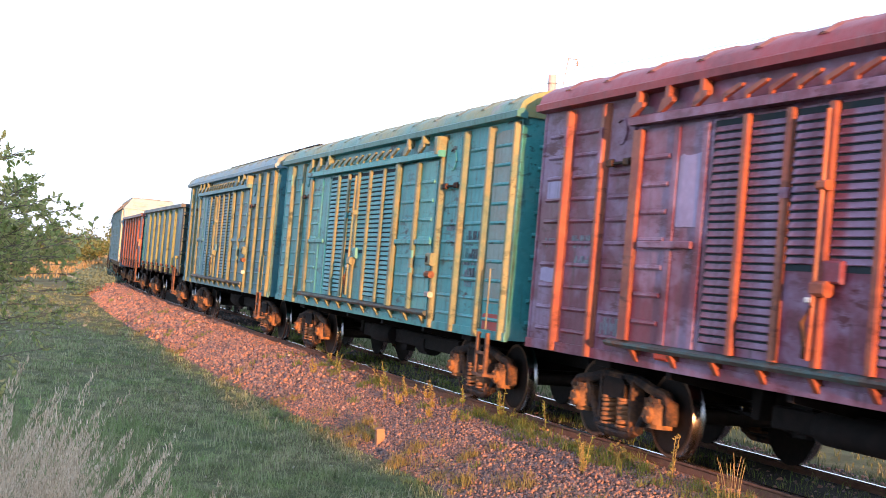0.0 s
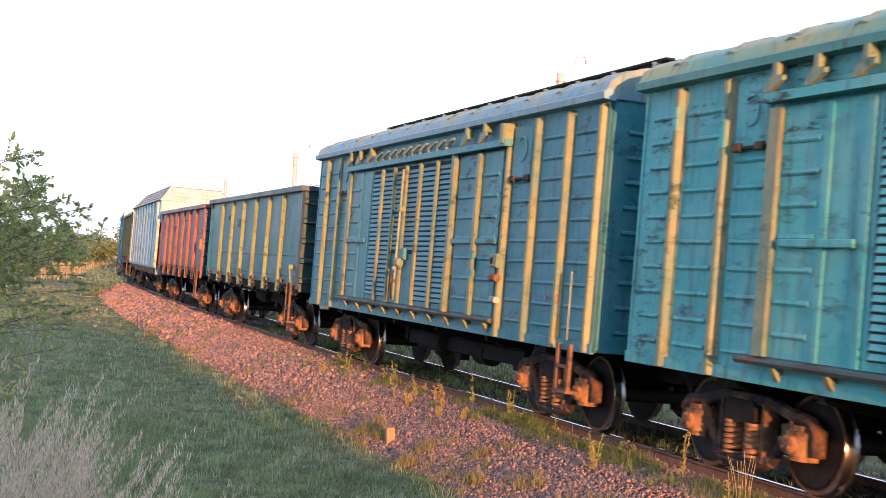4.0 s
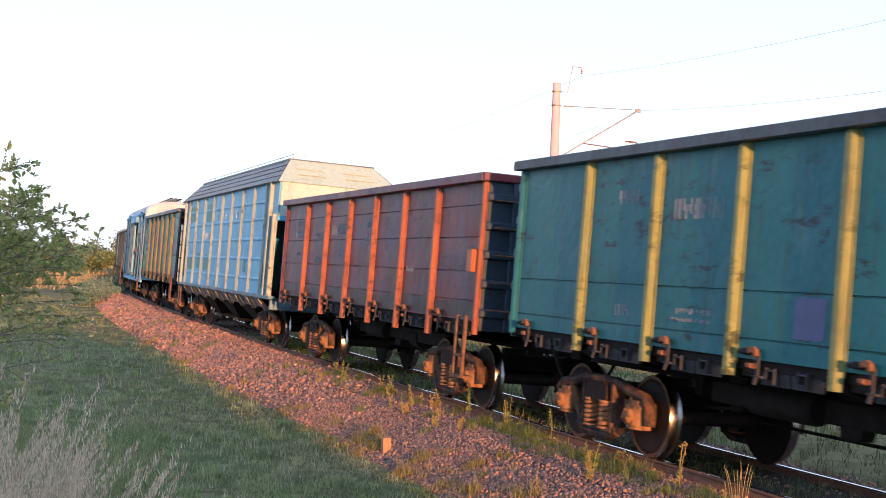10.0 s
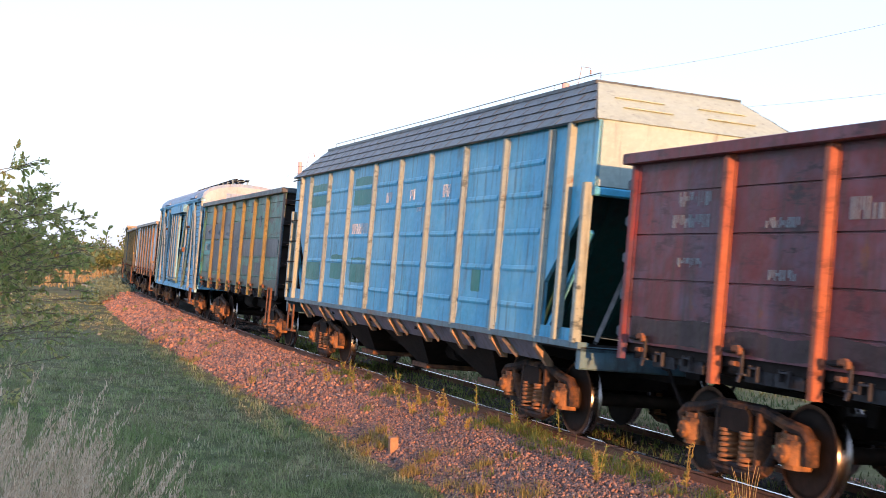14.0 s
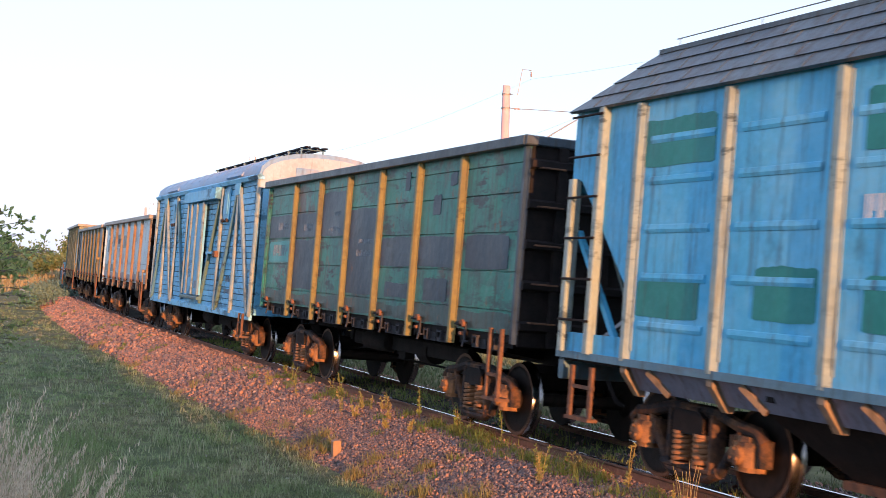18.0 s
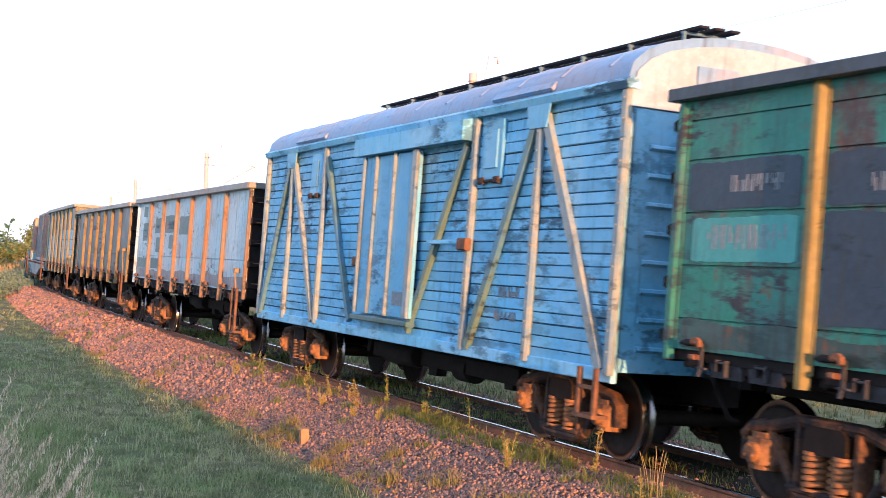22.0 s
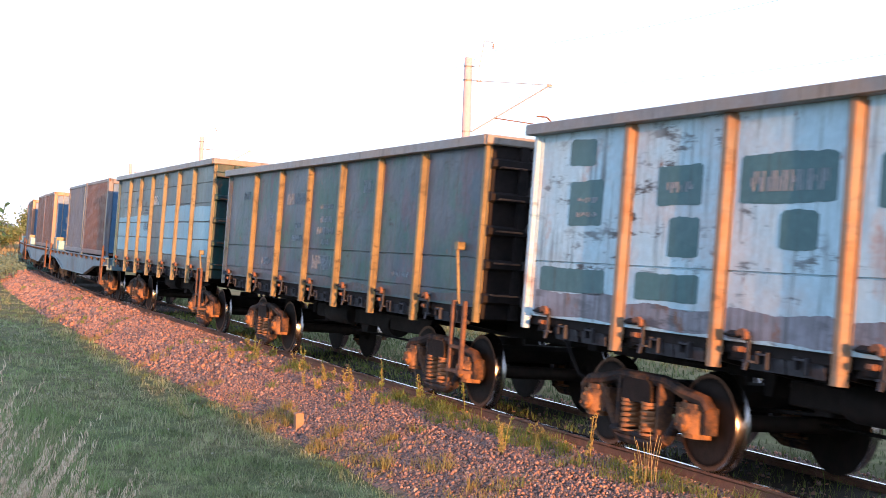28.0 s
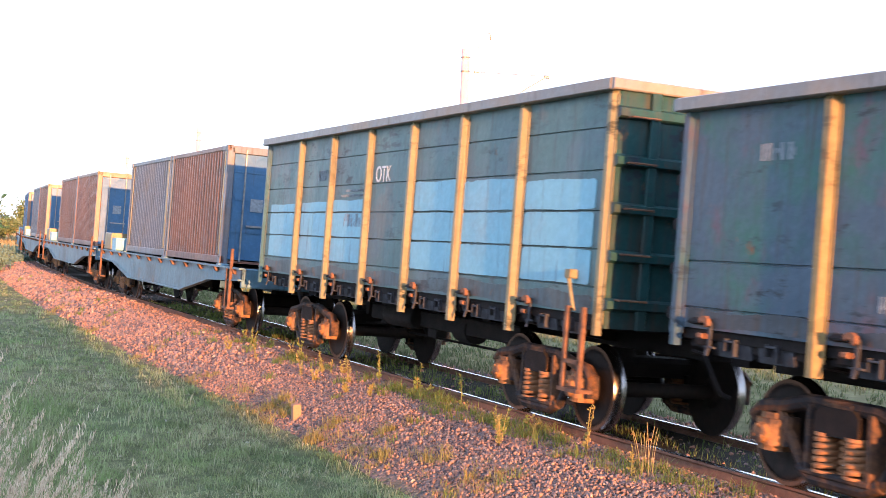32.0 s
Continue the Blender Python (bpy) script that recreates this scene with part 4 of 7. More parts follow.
def boxcar(place, paint_key, roof_key, label, walk_on_roof=False):
    """A steel covered wagon with a louvred sliding door."""
    w = wagon_empty("boxcar", place, label)
    mat, sun_tint, half, X = M[paint_key], M[paint_key + "_post"], 6.86, -1.45
    z0, eave = 1.03, 4.06
    ribs = [1.28 + 0.27 * k for k in range(10)]
    cuts = box_side_cuts()
    for g in (-1, 1):
        s = Shape().box(X, X + 0.05, -half, half, z0, eave)
        lim = [-half] + cuts + [half]
        for a, b in zip(lim[:-1], lim[1:]):
            if b - a > 3 or b - a < 0.4:
                continue
            if g > 0:
                continue
            for z in ribs:
                part("pressed_rib", Shape().prism([(X - 0.024, z - 0.008), (X - 0.010, z - 0.03), (X + 0.01, z - 0.03), (X + 0.01, z + 0.03), (X - 0.014, z + 0.018)], 1, a + 0.17, b - 0.17), mat, w)
        part("side_wall", s if g < 0 else s.mirrored(), mat, w)
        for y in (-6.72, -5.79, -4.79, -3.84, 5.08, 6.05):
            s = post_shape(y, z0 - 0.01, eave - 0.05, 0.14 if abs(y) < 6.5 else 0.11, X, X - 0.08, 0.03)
            part("side_post", s if g < 0 else s.mirrored(), sun_tint, w)
        s = Shape().prism([(X - 0.03, z0 - 0.02), (X - 0.03, z0 + 0.10), (X + 0.02, z0 + 0.10), (X + 0.02, z0 - 0.02)], 1, -half, half)
        part("lower_rail", s if g < 0 else s.mirrored(), mat, w)
        s = Shape().prism([(X - 0.13, eave - 0.01), (X - 0.14, eave + 0.07), (X - 0.05, eave + 0.12), (X + 0.03, eave + 0.05), (X + 0.03, eave - 0.03)], 1, -half - 0.05, half + 0.05)
        part("eave_rail", s if g < 0 else s.mirrored(), M[paint_key + "_eave"], w)
    # the sliding door, its louvred leaf and the plain leaf beside it
    DX = X - 0.075
    s = Shape().box(DX, DX + 0.05, -1.85, 2.62, 1.28, 3.62)
    door = part("louvred_door", s, mat, w, "sliding door with rows of louvres")
    # dark sheets behind the slats paint the shade of the louvre gaps
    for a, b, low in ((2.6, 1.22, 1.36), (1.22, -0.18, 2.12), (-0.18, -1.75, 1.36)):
        part("louvre_slot", Shape().box(DX - 0.006, DX + 0.01, b + 0.05, a - 0.05, low, 3.60), M["slot"], door, "dark backing sheet, painted as the shade in the louvre gaps")
    stiles = [1.94, 1.22, 0.57, -0.18, -1.02]
    edges = [2.6] + stiles + [-1.8]
    for y in stiles:
        s = Shape().box(DX - 0.055, DX + 0.01, y - 0.058, y + 0.058, 1.28, 3.62, 0.02)
        part("door_stile", s, sun_tint, door)
    part("door_edge", Shape().box(DX - 0.075, DX + 0.02, -1.92, -1.72, 1.26, 3.66, 0.04), sun_tint, door)
    for a, b in zip(edges[:-1], edges[1:]):
        me = mesh_of("louvre_slat", Shape().prism([(DX - 0.024, -0.030), (DX - 0.018, -0.038), (DX - 0.004, 0.014), (DX - 0.004, 0.028)], 1, b + 0.08, a - 0.08), mat)
        for z in np.arange(1.41, 3.58, 0.081):
            if (a in (1.22, 0.57)) and z < 2.15:
                continue
            part("louvre_slat", me, None, door).location = (0, 0, float(z))
    s = Shape().box(DX + 0.005, DX + 0.055, 2.64, 4.2, 1.28, 3.62)
    leaf = part("plain_door", s, mat, w, "plain door leaf beside the louvred one")
    for y, ww in ((4.12, 0.11), (3.30, 0.06), (2.72, 0.06)):
        part("door_stile", Shape().box(DX - (0.045 if ww > 0.1 else 0.012), DX + 0.01, y - ww, y + ww, 1.28, 3.62, 0.02), sun_tint if ww > 0.1 else mat, leaf)
    for z in [1.5 + 0.3 * k for k in range(7)]:
        part("door_rib", Shape().prism([(DX - 0.018, z - 0.01), (DX - 0.008, z - 0.03), (DX + 0.01, z - 0.03), (DX + 0.01, z + 0.03), (DX - 0.012, z + 0.02)], 1, 3.42, 3.96), mat, leaf)
    s = Shape().box(DX + 0.005, DX + 0.055, -3.72, -1.94, 1.28, 3.62)
    leaf = part("plain_door", s, mat, w, "ribbed plain door leaf")
    for z in [1.5 + 0.3 * k for k in range(7)]:
        for a, b in ((-2.72, -2.05), (-3.62, -3.05)):
            part("door_rib", Shape().prism([(DX - 0.018, z - 0.01), (DX - 0.008, z - 0.03), (DX + 0.01, z - 0.03), (DX + 0.01, z + 0.03), (DX - 0.012, z + 0.02)], 1, a, b), mat, leaf)
    part("door_stile", Shape().box(DX - 0.06, DX + 0.01, -2.96, -2.80, 1.26, 3.62, 0.03), sun_tint, leaf)
    for a, b in ((-3.74, -3.02), (-2.78, -1.96), (2.80, 3.9)):
        part("door_bar", Shape().box(DX - 0.05, DX - 0.015, a, b, 2.30, 2.38, 0.012), mat, leaf)
    # rails above and below the door
    part("door_rail", Shape().prism([(DX - 0.10, 3.665), (DX - 0.10, 3.75), (DX - 0.08, 3.765), (DX + 0.02, 3.77), (DX + 0.02, 3.665)], 1, -3.95, 4.25), mat, w, "door hanging rail")
    for k, y in enumerate(np.concatenate([[4.1, 3.45, 2.75], np.arange(2.2, -2.0, -0.42), [-2.3, -3.05]])):
        big = k in (0, 1, 2) or y < -1.6
        s = Shape()
        if big:
            s.box(X - 0.14, X - 0.02, y + 0.0, y + 0.09, 3.90, 4.05, 0.01)
            s.prism([(y + 0.17, 3.765), (y + 0.09, 3.765), (y - 0.13, 3.86), (y - 0.13, 3.91), (y + 0.0, 3.92), (y + 0.09, 3.90)], 0, X - 0.17, X - 0.12)
        else:
            s.prism([(y + 0.17, 3.765), (y + 0.12, 3.765), (y + 0.11, 3.80), (y - 0.19, 3.895), (y - 0.20, 3.925), (y - 0.14, 3.93), (y + 0.16, 3.84)], 0, X - 0.16, X - 0.12)
        part("rail_bracket", s, sun_tint, w)
    part("rail_stop", Shape().box(X - 0.19, X, -3.93, -3.75, 3.70, 3.98, 0.03), sun_tint, w)
    part("door_sill", Shape().prism([(DX - 0.06, 1.225), (DX - 0.06, 1.25), (DX + 0.02, 1.28), (DX + 0.04, 1.19), (DX - 0.03, 1.19)], 1, -3.75, 4.5), M["sill"], w, "grimy rust-streaked door running sill")
    for y in np.arange(-3.5, 4.4, 0.82):
        part("sill_bracket", Shape().prism([(X - 0.12, 1.185), (X + 0.0, 1.185), (X - 0.0, 1.05), (X - 0.04, 1.06)], 1, y - 0.04, y + 0.04), sun_tint, w)
    # bolt, hasp and catches of the doors
    bolt = part("door_bolt", Shape().tube([(DX - 0.09, 0.60, 1.34), (DX - 0.10, 0.57, 1.75), (DX - 0.085, 0.57, 3.55)], 0.022, 6), sun_tint, w, "worn door bolt rod")
    part("bolt_guide", Shape().box(DX - 0.12, DX - 0.02, 0.50, 0.64, 2.83, 2.92, 0.02), sun_tint, bolt)
    part("bolt_guide", Shape().box(DX - 0.13, DX - 0.02, 0.40, 0.60, 1.90, 2.04, 0.03), sun_tint, bolt)
    part("bolt_plate", Shape().box(DX - 0.075, DX, 0.26, 0.50, 2.02, 2.22, 0.02), mat, bolt)
    part("seal_tag", Shape().box(DX - 0.125, DX - 0.09, 0.58, 0.66, 1.84, 1.89, 0.01), M["clearwhite"], bolt, "small pale seal tag")
    part("bolt_handle", Shape().tube([(DX - 0.10, 0.57, 1.82), (DX - 0.13, 0.66, 1.66), (DX - 0.11, 0.62, 1.46), (DX - 0.09, 0.66, 1.36)], 0.028, 6), M["frame"], bolt)
    catch = part("door_catch", Shape().box(X - 0.16, X - 0.06, -3.95, -3.71, 1.97, 2.17, 0.025), sun_tint, w, "worn square door catch")
    # raised dark block painted as the shade inside a hole
    part("catch_hole", Shape().box(X - 0.168, X - 0.10, -3.83, -3.74, 2.02, 2.11, 0.01), M["under"], catch)
    part("catch_pin", Shape().box(X - 0.15, X - 0.05, -3.90, -3.68, 1.78, 1.89, 0.03), M["hook"], catch)
    part("catch_foot", Shape().box(X - 0.14, X - 0.05, -3.92, -3.74, 1.48, 1.57, 0.02), M["galv"], catch)
    # bands where the paint of the side covers the sun-tinted posts
    for y, za, zb, out, ww in ((-2.88, 2.08, 2.20, DX - 0.062, 0.083), (-2.88, 1.84, 1.92, DX - 0.062, 0.083), (5.08, 3.30, 3.72, X - 0.092, 0.042), (6.05, 3.55, 3.80, X - 0.092, 0.042), (1.22, 2.78, 2.88, DX - 0.057, 0.068)):
        part("paint_band", Shape().box(out, out + 0.03, y - ww, y + ww, za, zb), mat, w)
    part("handrail", Shape().tube([(X - 0.01, -6.25, 1.98), (X - 0.06, -6.25, 1.98), (X - 0.06, -6.25, 1.14), (X - 0.01, -6.25, 1.14)], 0.011, 6), sun_tint, w, "thin worn handrail")
    hatch_plate(w, -4.66, -3.98, 3.22, 3.92, X - 0.012, mat)
    hatch_plate(w, 4.32, 4.92, 3.30, 3.92, X - 0.012, mat)
    for e in (-1, 1):
        s = Shape().box(-1.46, 1.46, min(e * half, e * (half - 0.05)), max(e * half, e * (half - 0.05)), z0, eave + 0.02)
        arc = [(-1.5, eave)] + [(-1.5 * math.cos(math.pi * k / 10), eave + 0.47 * math.sin(math.pi * k / 10) ** 0.8) for k in range(1, 10)] + [(1.5, eave)]
        s.prism(arc, 1, min(e * half, e * (half - 0.04)), max(e * half, e * (half - 0.04)))
        wall = part("end_wall", s, mat, w)
        for z in [1.28 + 0.3 * k for k in range(9)]:
            part("end_rib", Shape().prism([(e * half, z - 0.04), (e * (half + 0.035), z - 0.01), (e * (half + 0.02), z + 0.02), (e * half, z + 0.03)], 0, -1.2, 1.2), mat, wall)
    part("roof", roof_shape(half, eave + 0.02, 4.57), M[roof_key], w, "", True)
    for y in np.arange(-half + 0.4, half, 1.05):
        # seams use the ochre post tint so that they look sunlit
        part("roof_seam", roof_seam_shape(y, eave + 0.02, 4.57, w=0.09, high=0.018), sun_tint, w)
    if walk_on_roof:
        walkway(w, -6.2, 5.75, 4.75, M["under"])
    running_gear(w, half, 5.0, 1.05)
    foot_step(w, -6.35, 1.10, M["bogie"])
    return w


def hopper(place, label):
    """A blue hopper wagon with a tented roof, open end bays and discharge funnels."""
    w = wagon_empty("hopper_wagon", place, label)
    mat, half, X = M["sky"], 7.98, -1.47
    z0, eave = 1.24, 3.98
    posts = [6.5, 4.88, 3.22, 1.52, -0.08, -1.70, -3.35, -5.0, -6.6]
    ribs = [1.62, 2.12, 2.62, 3.12, 3.55]
    for g in (-1, 1):
        s = Shape()
        # sheet side; its ends slope away into the open bays
        s.prism([(-6.7, z0), (6.6, z0), (6.6, 2.0), (7.75, 3.18), (half, 3.18), (half, eave), (-half, eave), (-half, 3.15), (-6.7, 1.95)], 0, X, X + 0.05)
        lim = posts[::-1]
        wall = part("side_wall", s if g < 0 else s.mirrored(), mat, w)
        for a, b in zip(lim[:-1], lim[1:]):
            for z in (ribs if g < 0 else ()):
                part("pressed_rib", Shape().prism([(X - 0.018, z - 0.015), (X - 0.008, z - 0.05), (X + 0.01, z - 0.05), (X + 0.01, z + 0.045), (X - 0.010, z + 0.03)], 1, a + 0.22, b - 0.22), mat, wall)
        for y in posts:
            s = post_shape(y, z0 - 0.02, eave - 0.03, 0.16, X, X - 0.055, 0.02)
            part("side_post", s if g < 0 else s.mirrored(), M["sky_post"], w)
        for y in (7.25, 7.85, -7.28, -7.85):
            s = Shape().box(X - 0.09, X + 0.03, y - 0.055, y + 0.055, z0, eave if abs(y) < 7.5 else 3.2, 0.012)
            part("bay_post", s if g < 0 else s.mirrored(), M["sky_post"], w)
        s = Shape().prism([(X - 0.05, 1.17), (X - 0.05, 1.25), (X + 0.10, 1.25), (X + 0.10, 1.20), (X + 0.0, 1.19), (X + 0.0, 1.17)], 1, -half, half)
        part("side_sill", s if g < 0 else s.mirrored(), M["flat"], w)
        for ya, yb, hh in ((6.6, 7.8, 0.22), (-7.8, -6.7, 0.16)):
            s = Shape().box(X - 0.01, X + 0.04, ya, yb, z0, z0 + hh)
            part("bay_plate", s if g < 0 else s.mirrored(), mat, w)
        # tented roof side with overlapping sheets
        for k in range(4):
            za, zb = eave + 0.155 * k, eave + 0.155 * (k + 1)
            xa, xb = X - 0.08 + 0.125 * k, X - 0.08 + 0.125 * (k + 1)
            ya, yb = half + 0.03 - 0.27 * k, half + 0.03 - 0.27 * (k + 1)
            s = Shape()
            s.v += [(xa - 0.02, -ya, za), (xa - 0.02, ya, za), (xb, yb, zb), (xb, -yb, zb), (xa + 0.02, -ya, za - 0.02), (xa + 0.02, ya, za - 0.02), (xb + 0.02, yb, zb - 0.02), (xb + 0.02, -yb, zb - 0.02)]
            s.f += [(0, 1, 2, 3), (4, 7, 6, 5), (0, 4, 5, 1), (3, 2, 6, 7), (0, 3, 7, 4), (1, 5, 6, 2)]
            for y in np.arange(-yb + 0.3, yb, 0.62):
                s.beam((xa - 0.015, y, za + 0.01), (xb - 0.005, y, zb - 0.005), 0.02, 0.008)
            part("roof_sheet", s if g < 0 else s.mirrored(), M["hopper_roof"], w)
    top = eave + 0.62
    part("roof_top", Shape().box(-1.08, 1.08, -half + 1.05, half - 1.05, top - 0.02, top + 0.03), M["hopper_roof"], w)
    for y in (-4.6, 0.0, 4.6):
        part("loading_hatch", Shape().box(-0.5, 0.5, y - 0.8, y + 0.8, top + 0.03, top + 0.10, 0.02), M["hopper_roof"], w)
    s = Shape()
    for x in (-0.95,):
        s.tube([(x, -half + 1.2, top + 0.15), (x, 0, top + 0.14), (x, half - 1.2, top + 0.15)], 0.007, 5)
        for y in np.arange(-half + 1.2, half, 1.5):
            s.tube([(x, y, top), (x, y, top + 0.15)], 0.006, 5)
    part("roof_handrail", s, M["galv"], w, "thin roof handrail")
    for e in (-1, 1):
        # upper end: pale hipped roof end over a pale sheet
        s = Shape()
        y0, y1 = e * (half + 0.03), e * (half - 1.05)
        s.v += [(-1.52, y0, eave), (1.52, y0, eave), (1.05, y1, top), (-1.05, y1, top), (-1.48, y0 - e * 0.06, eave - 0.02), (1.48, y0 - e * 0.06, eave - 0.02), (1.02, y1 - e * 0.06, top - 0.03), (-1.02, y1 - e * 0.06, top - 0.03)]
        s.f += [(0, 1, 2, 3), (4, 7, 6, 5), (0, 4, 5, 1), (3, 2, 6, 7), (0, 3, 7, 4), (1, 5, 6, 2)]
        for x in (-0.65, 0.55):
            for k in (0.35, 0.6):
                yy, zz = y0 + (y1 - y0) * k, eave + (top - eave) * k
                part("roof_batten", Shape().beam((x - 0.35, yy, zz + 0.01), (x + 0.35, yy, zz + 0.005), 0.05, 0.008, (0, 0, 1)), M["cream_top"], w)
        part("roof_end", s, M["cream_top"], w, "cream hipped roof end")
        part("upper_end_wall", Shape().box(-1.46, 1.46, min(e * half, e * (half - 0.04)), max(e * half, e * (half - 0.04)), 3.16, eave), M["cream"], w, "cream sheet end wall")
        part("end_beam", Shape().box(-1.47, 1.47, min(e * (half + 0.02), e * (half - 0.10)), max(e * (half + 0.02), e * (half - 0.10)), 3.04, 3.15, 0.02), mat, w)
        # sloping end sheet, its colour darkened for the shade in the bay
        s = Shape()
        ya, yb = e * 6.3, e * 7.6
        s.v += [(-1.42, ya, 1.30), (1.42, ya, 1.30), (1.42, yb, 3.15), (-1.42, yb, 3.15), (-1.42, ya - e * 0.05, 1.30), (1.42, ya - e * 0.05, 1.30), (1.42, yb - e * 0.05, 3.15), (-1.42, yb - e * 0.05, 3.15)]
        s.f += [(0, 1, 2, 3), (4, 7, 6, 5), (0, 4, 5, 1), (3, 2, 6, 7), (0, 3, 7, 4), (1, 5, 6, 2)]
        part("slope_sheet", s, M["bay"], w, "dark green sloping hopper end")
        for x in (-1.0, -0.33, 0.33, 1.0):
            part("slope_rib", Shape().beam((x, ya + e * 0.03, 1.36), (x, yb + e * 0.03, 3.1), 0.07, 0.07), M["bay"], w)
        for x in (-1.40, 1.40):
            part("bay_brace", Shape().beam((x, e * 6.75, 1.3), (x, e * 7.85, 2.6), 0.07, 0.06), mat, w)
        part("bay_strut", Shape().beam((-1.2, e * 7.8, 1.25), (-0.4, e * 7.0, 2.3), 0.05, 0.05), M["galv"], w)
        part("end_platform", Shape().box(-1.47, 1.47, min(e * half, e * 6.6), max(e * half, e * 6.6), 1.14, 1.19), M["under"], w)
        part("buffer_beam", Shape().box(-1.47, 1.47, min(e * half, e * (half - 0.12)), max(e * half, e * (half - 0.12)), 0.92, 1.20, 0.02), M["flat"], w)
    # ladder at the rear corner
    for z in np.arange(1.6, 4.0, 0.46):
        part("ladder_rung", Shape().tube([(X - 0.10, 7.20, z), (X - 0.10, 7.90, z)], 0.014, 6), M["under"], w, "thin ladder rung between the corner posts")
    s = Shape()
    for y in (7.15, 7.6):
        s.box(X - 0.04, X, y - 0.04, y + 0.04, 0.52, 1.1, 0.01)
    s.box(X - 0.06, X + 0.06, 7.1, 7.65, 0.50, 0.54).box(X - 0.03, X, 7.1, 7.65, 0.85, 0.89)
    part("foot_step", s, M["bogie"], w, "hanging step under the ladder")
    # discharge funnels and their brackets
    for y in (-3.3, 0.0, 3.3):
        s = Shape()
        r0, r1 = [(-1.40, -1.45), (1.40, -1.45), (1.40, 1.45), (-1.40, 1.45)], [(-0.75, -0.32), (0.75, -0.32), (0.75, 0.32), (-0.75, 0.32)]
        s.v += [(x, y + q, 1.16) for x, q in r0] + [(x, y + q, 0.42) for x, q in r1]
        s.f += [(i, (i + 1) % 4, 4 + (i + 1) % 4, 4 + i) for i in range(4)] + [(3, 2, 1, 0), (4, 5, 6, 7)]
        part("funnel", s, M["under"], w, "grimy discharge funnel")
        part("funnel_gate", Shape().box(-0.82, 0.82, y - 0.40, y + 0.40, 0.34, 0.42, 0.02), M["bogie"], w)
    for y in posts:
        s = Shape().prism([(X + 0.02, 1.17), (X - 0.02, 1.17), (X - 0.02, 1.10), (X + 0.17, 0.86), (X + 0.25, 0.86), (X + 0.25, 0.92)], 1, y - 0.05, y + 0.05)
        part("funnel_bracket", s, M["tan"], w)
    for a, b in zip(posts[1:], posts[:-1]):
        s = Shape().prism([(X + 0.03, 1.17), (X + 0.02, 1.17), (X + 0.17, 0.93), (X + 0.19, 0.93)], 1, a + 0.07, b - 0.07)
        part("skirt_plate", s, M["skirt"], w, "grey-lavender sloping skirt plate")
        q = (a + b) / 2
        s = Shape().beam((X + 0.0, q + 0.34, 1.15), (X + 0.14, q + 0.12, 0.93), 0.07, 0.03)
        part("skirt_strap", s, M["tan"], w)
    running_gear(w, half, 5.75, 1.16)
    patch(w, 4.95 + 0.14, 6.4, 3.25, 3.75, M["sky_dark"], X - 0.003, 0.04)
    patch(w, 5.2, 6.35, 1.70, 2.1, M["sky_dark"], X - 0.003, 0.04)
    patch(w, 1.7, 2.9, 3.2, 3.75, M["sky_dark"], X - 0.003, 0.04)
    patch(w, 3.4, 4.3, 1.75, 2.25, M["sky_dark"], X - 0.003, 0.04)
    patch(w, 1.75, 2.8, 1.72, 2.2, M["sky_dark"], X - 0.003, 0.04)
    patch(w, -4.35, -4.0, 1.75, 2.1, M["sky_dark"], X - 0.003, 0.04)
    stencil(w, [(-0.9, -0.6, 3.2, 3.38), (-2.7, -2.35, 3.2, 3.40), (1.8, 2.9, 2.62, 2.85), (-1.35, -1.05, 3.0, 3.15), (0.4, 0.75, 3.2, 3.38)], M["clearwhite"], X - 0.004)
    return w


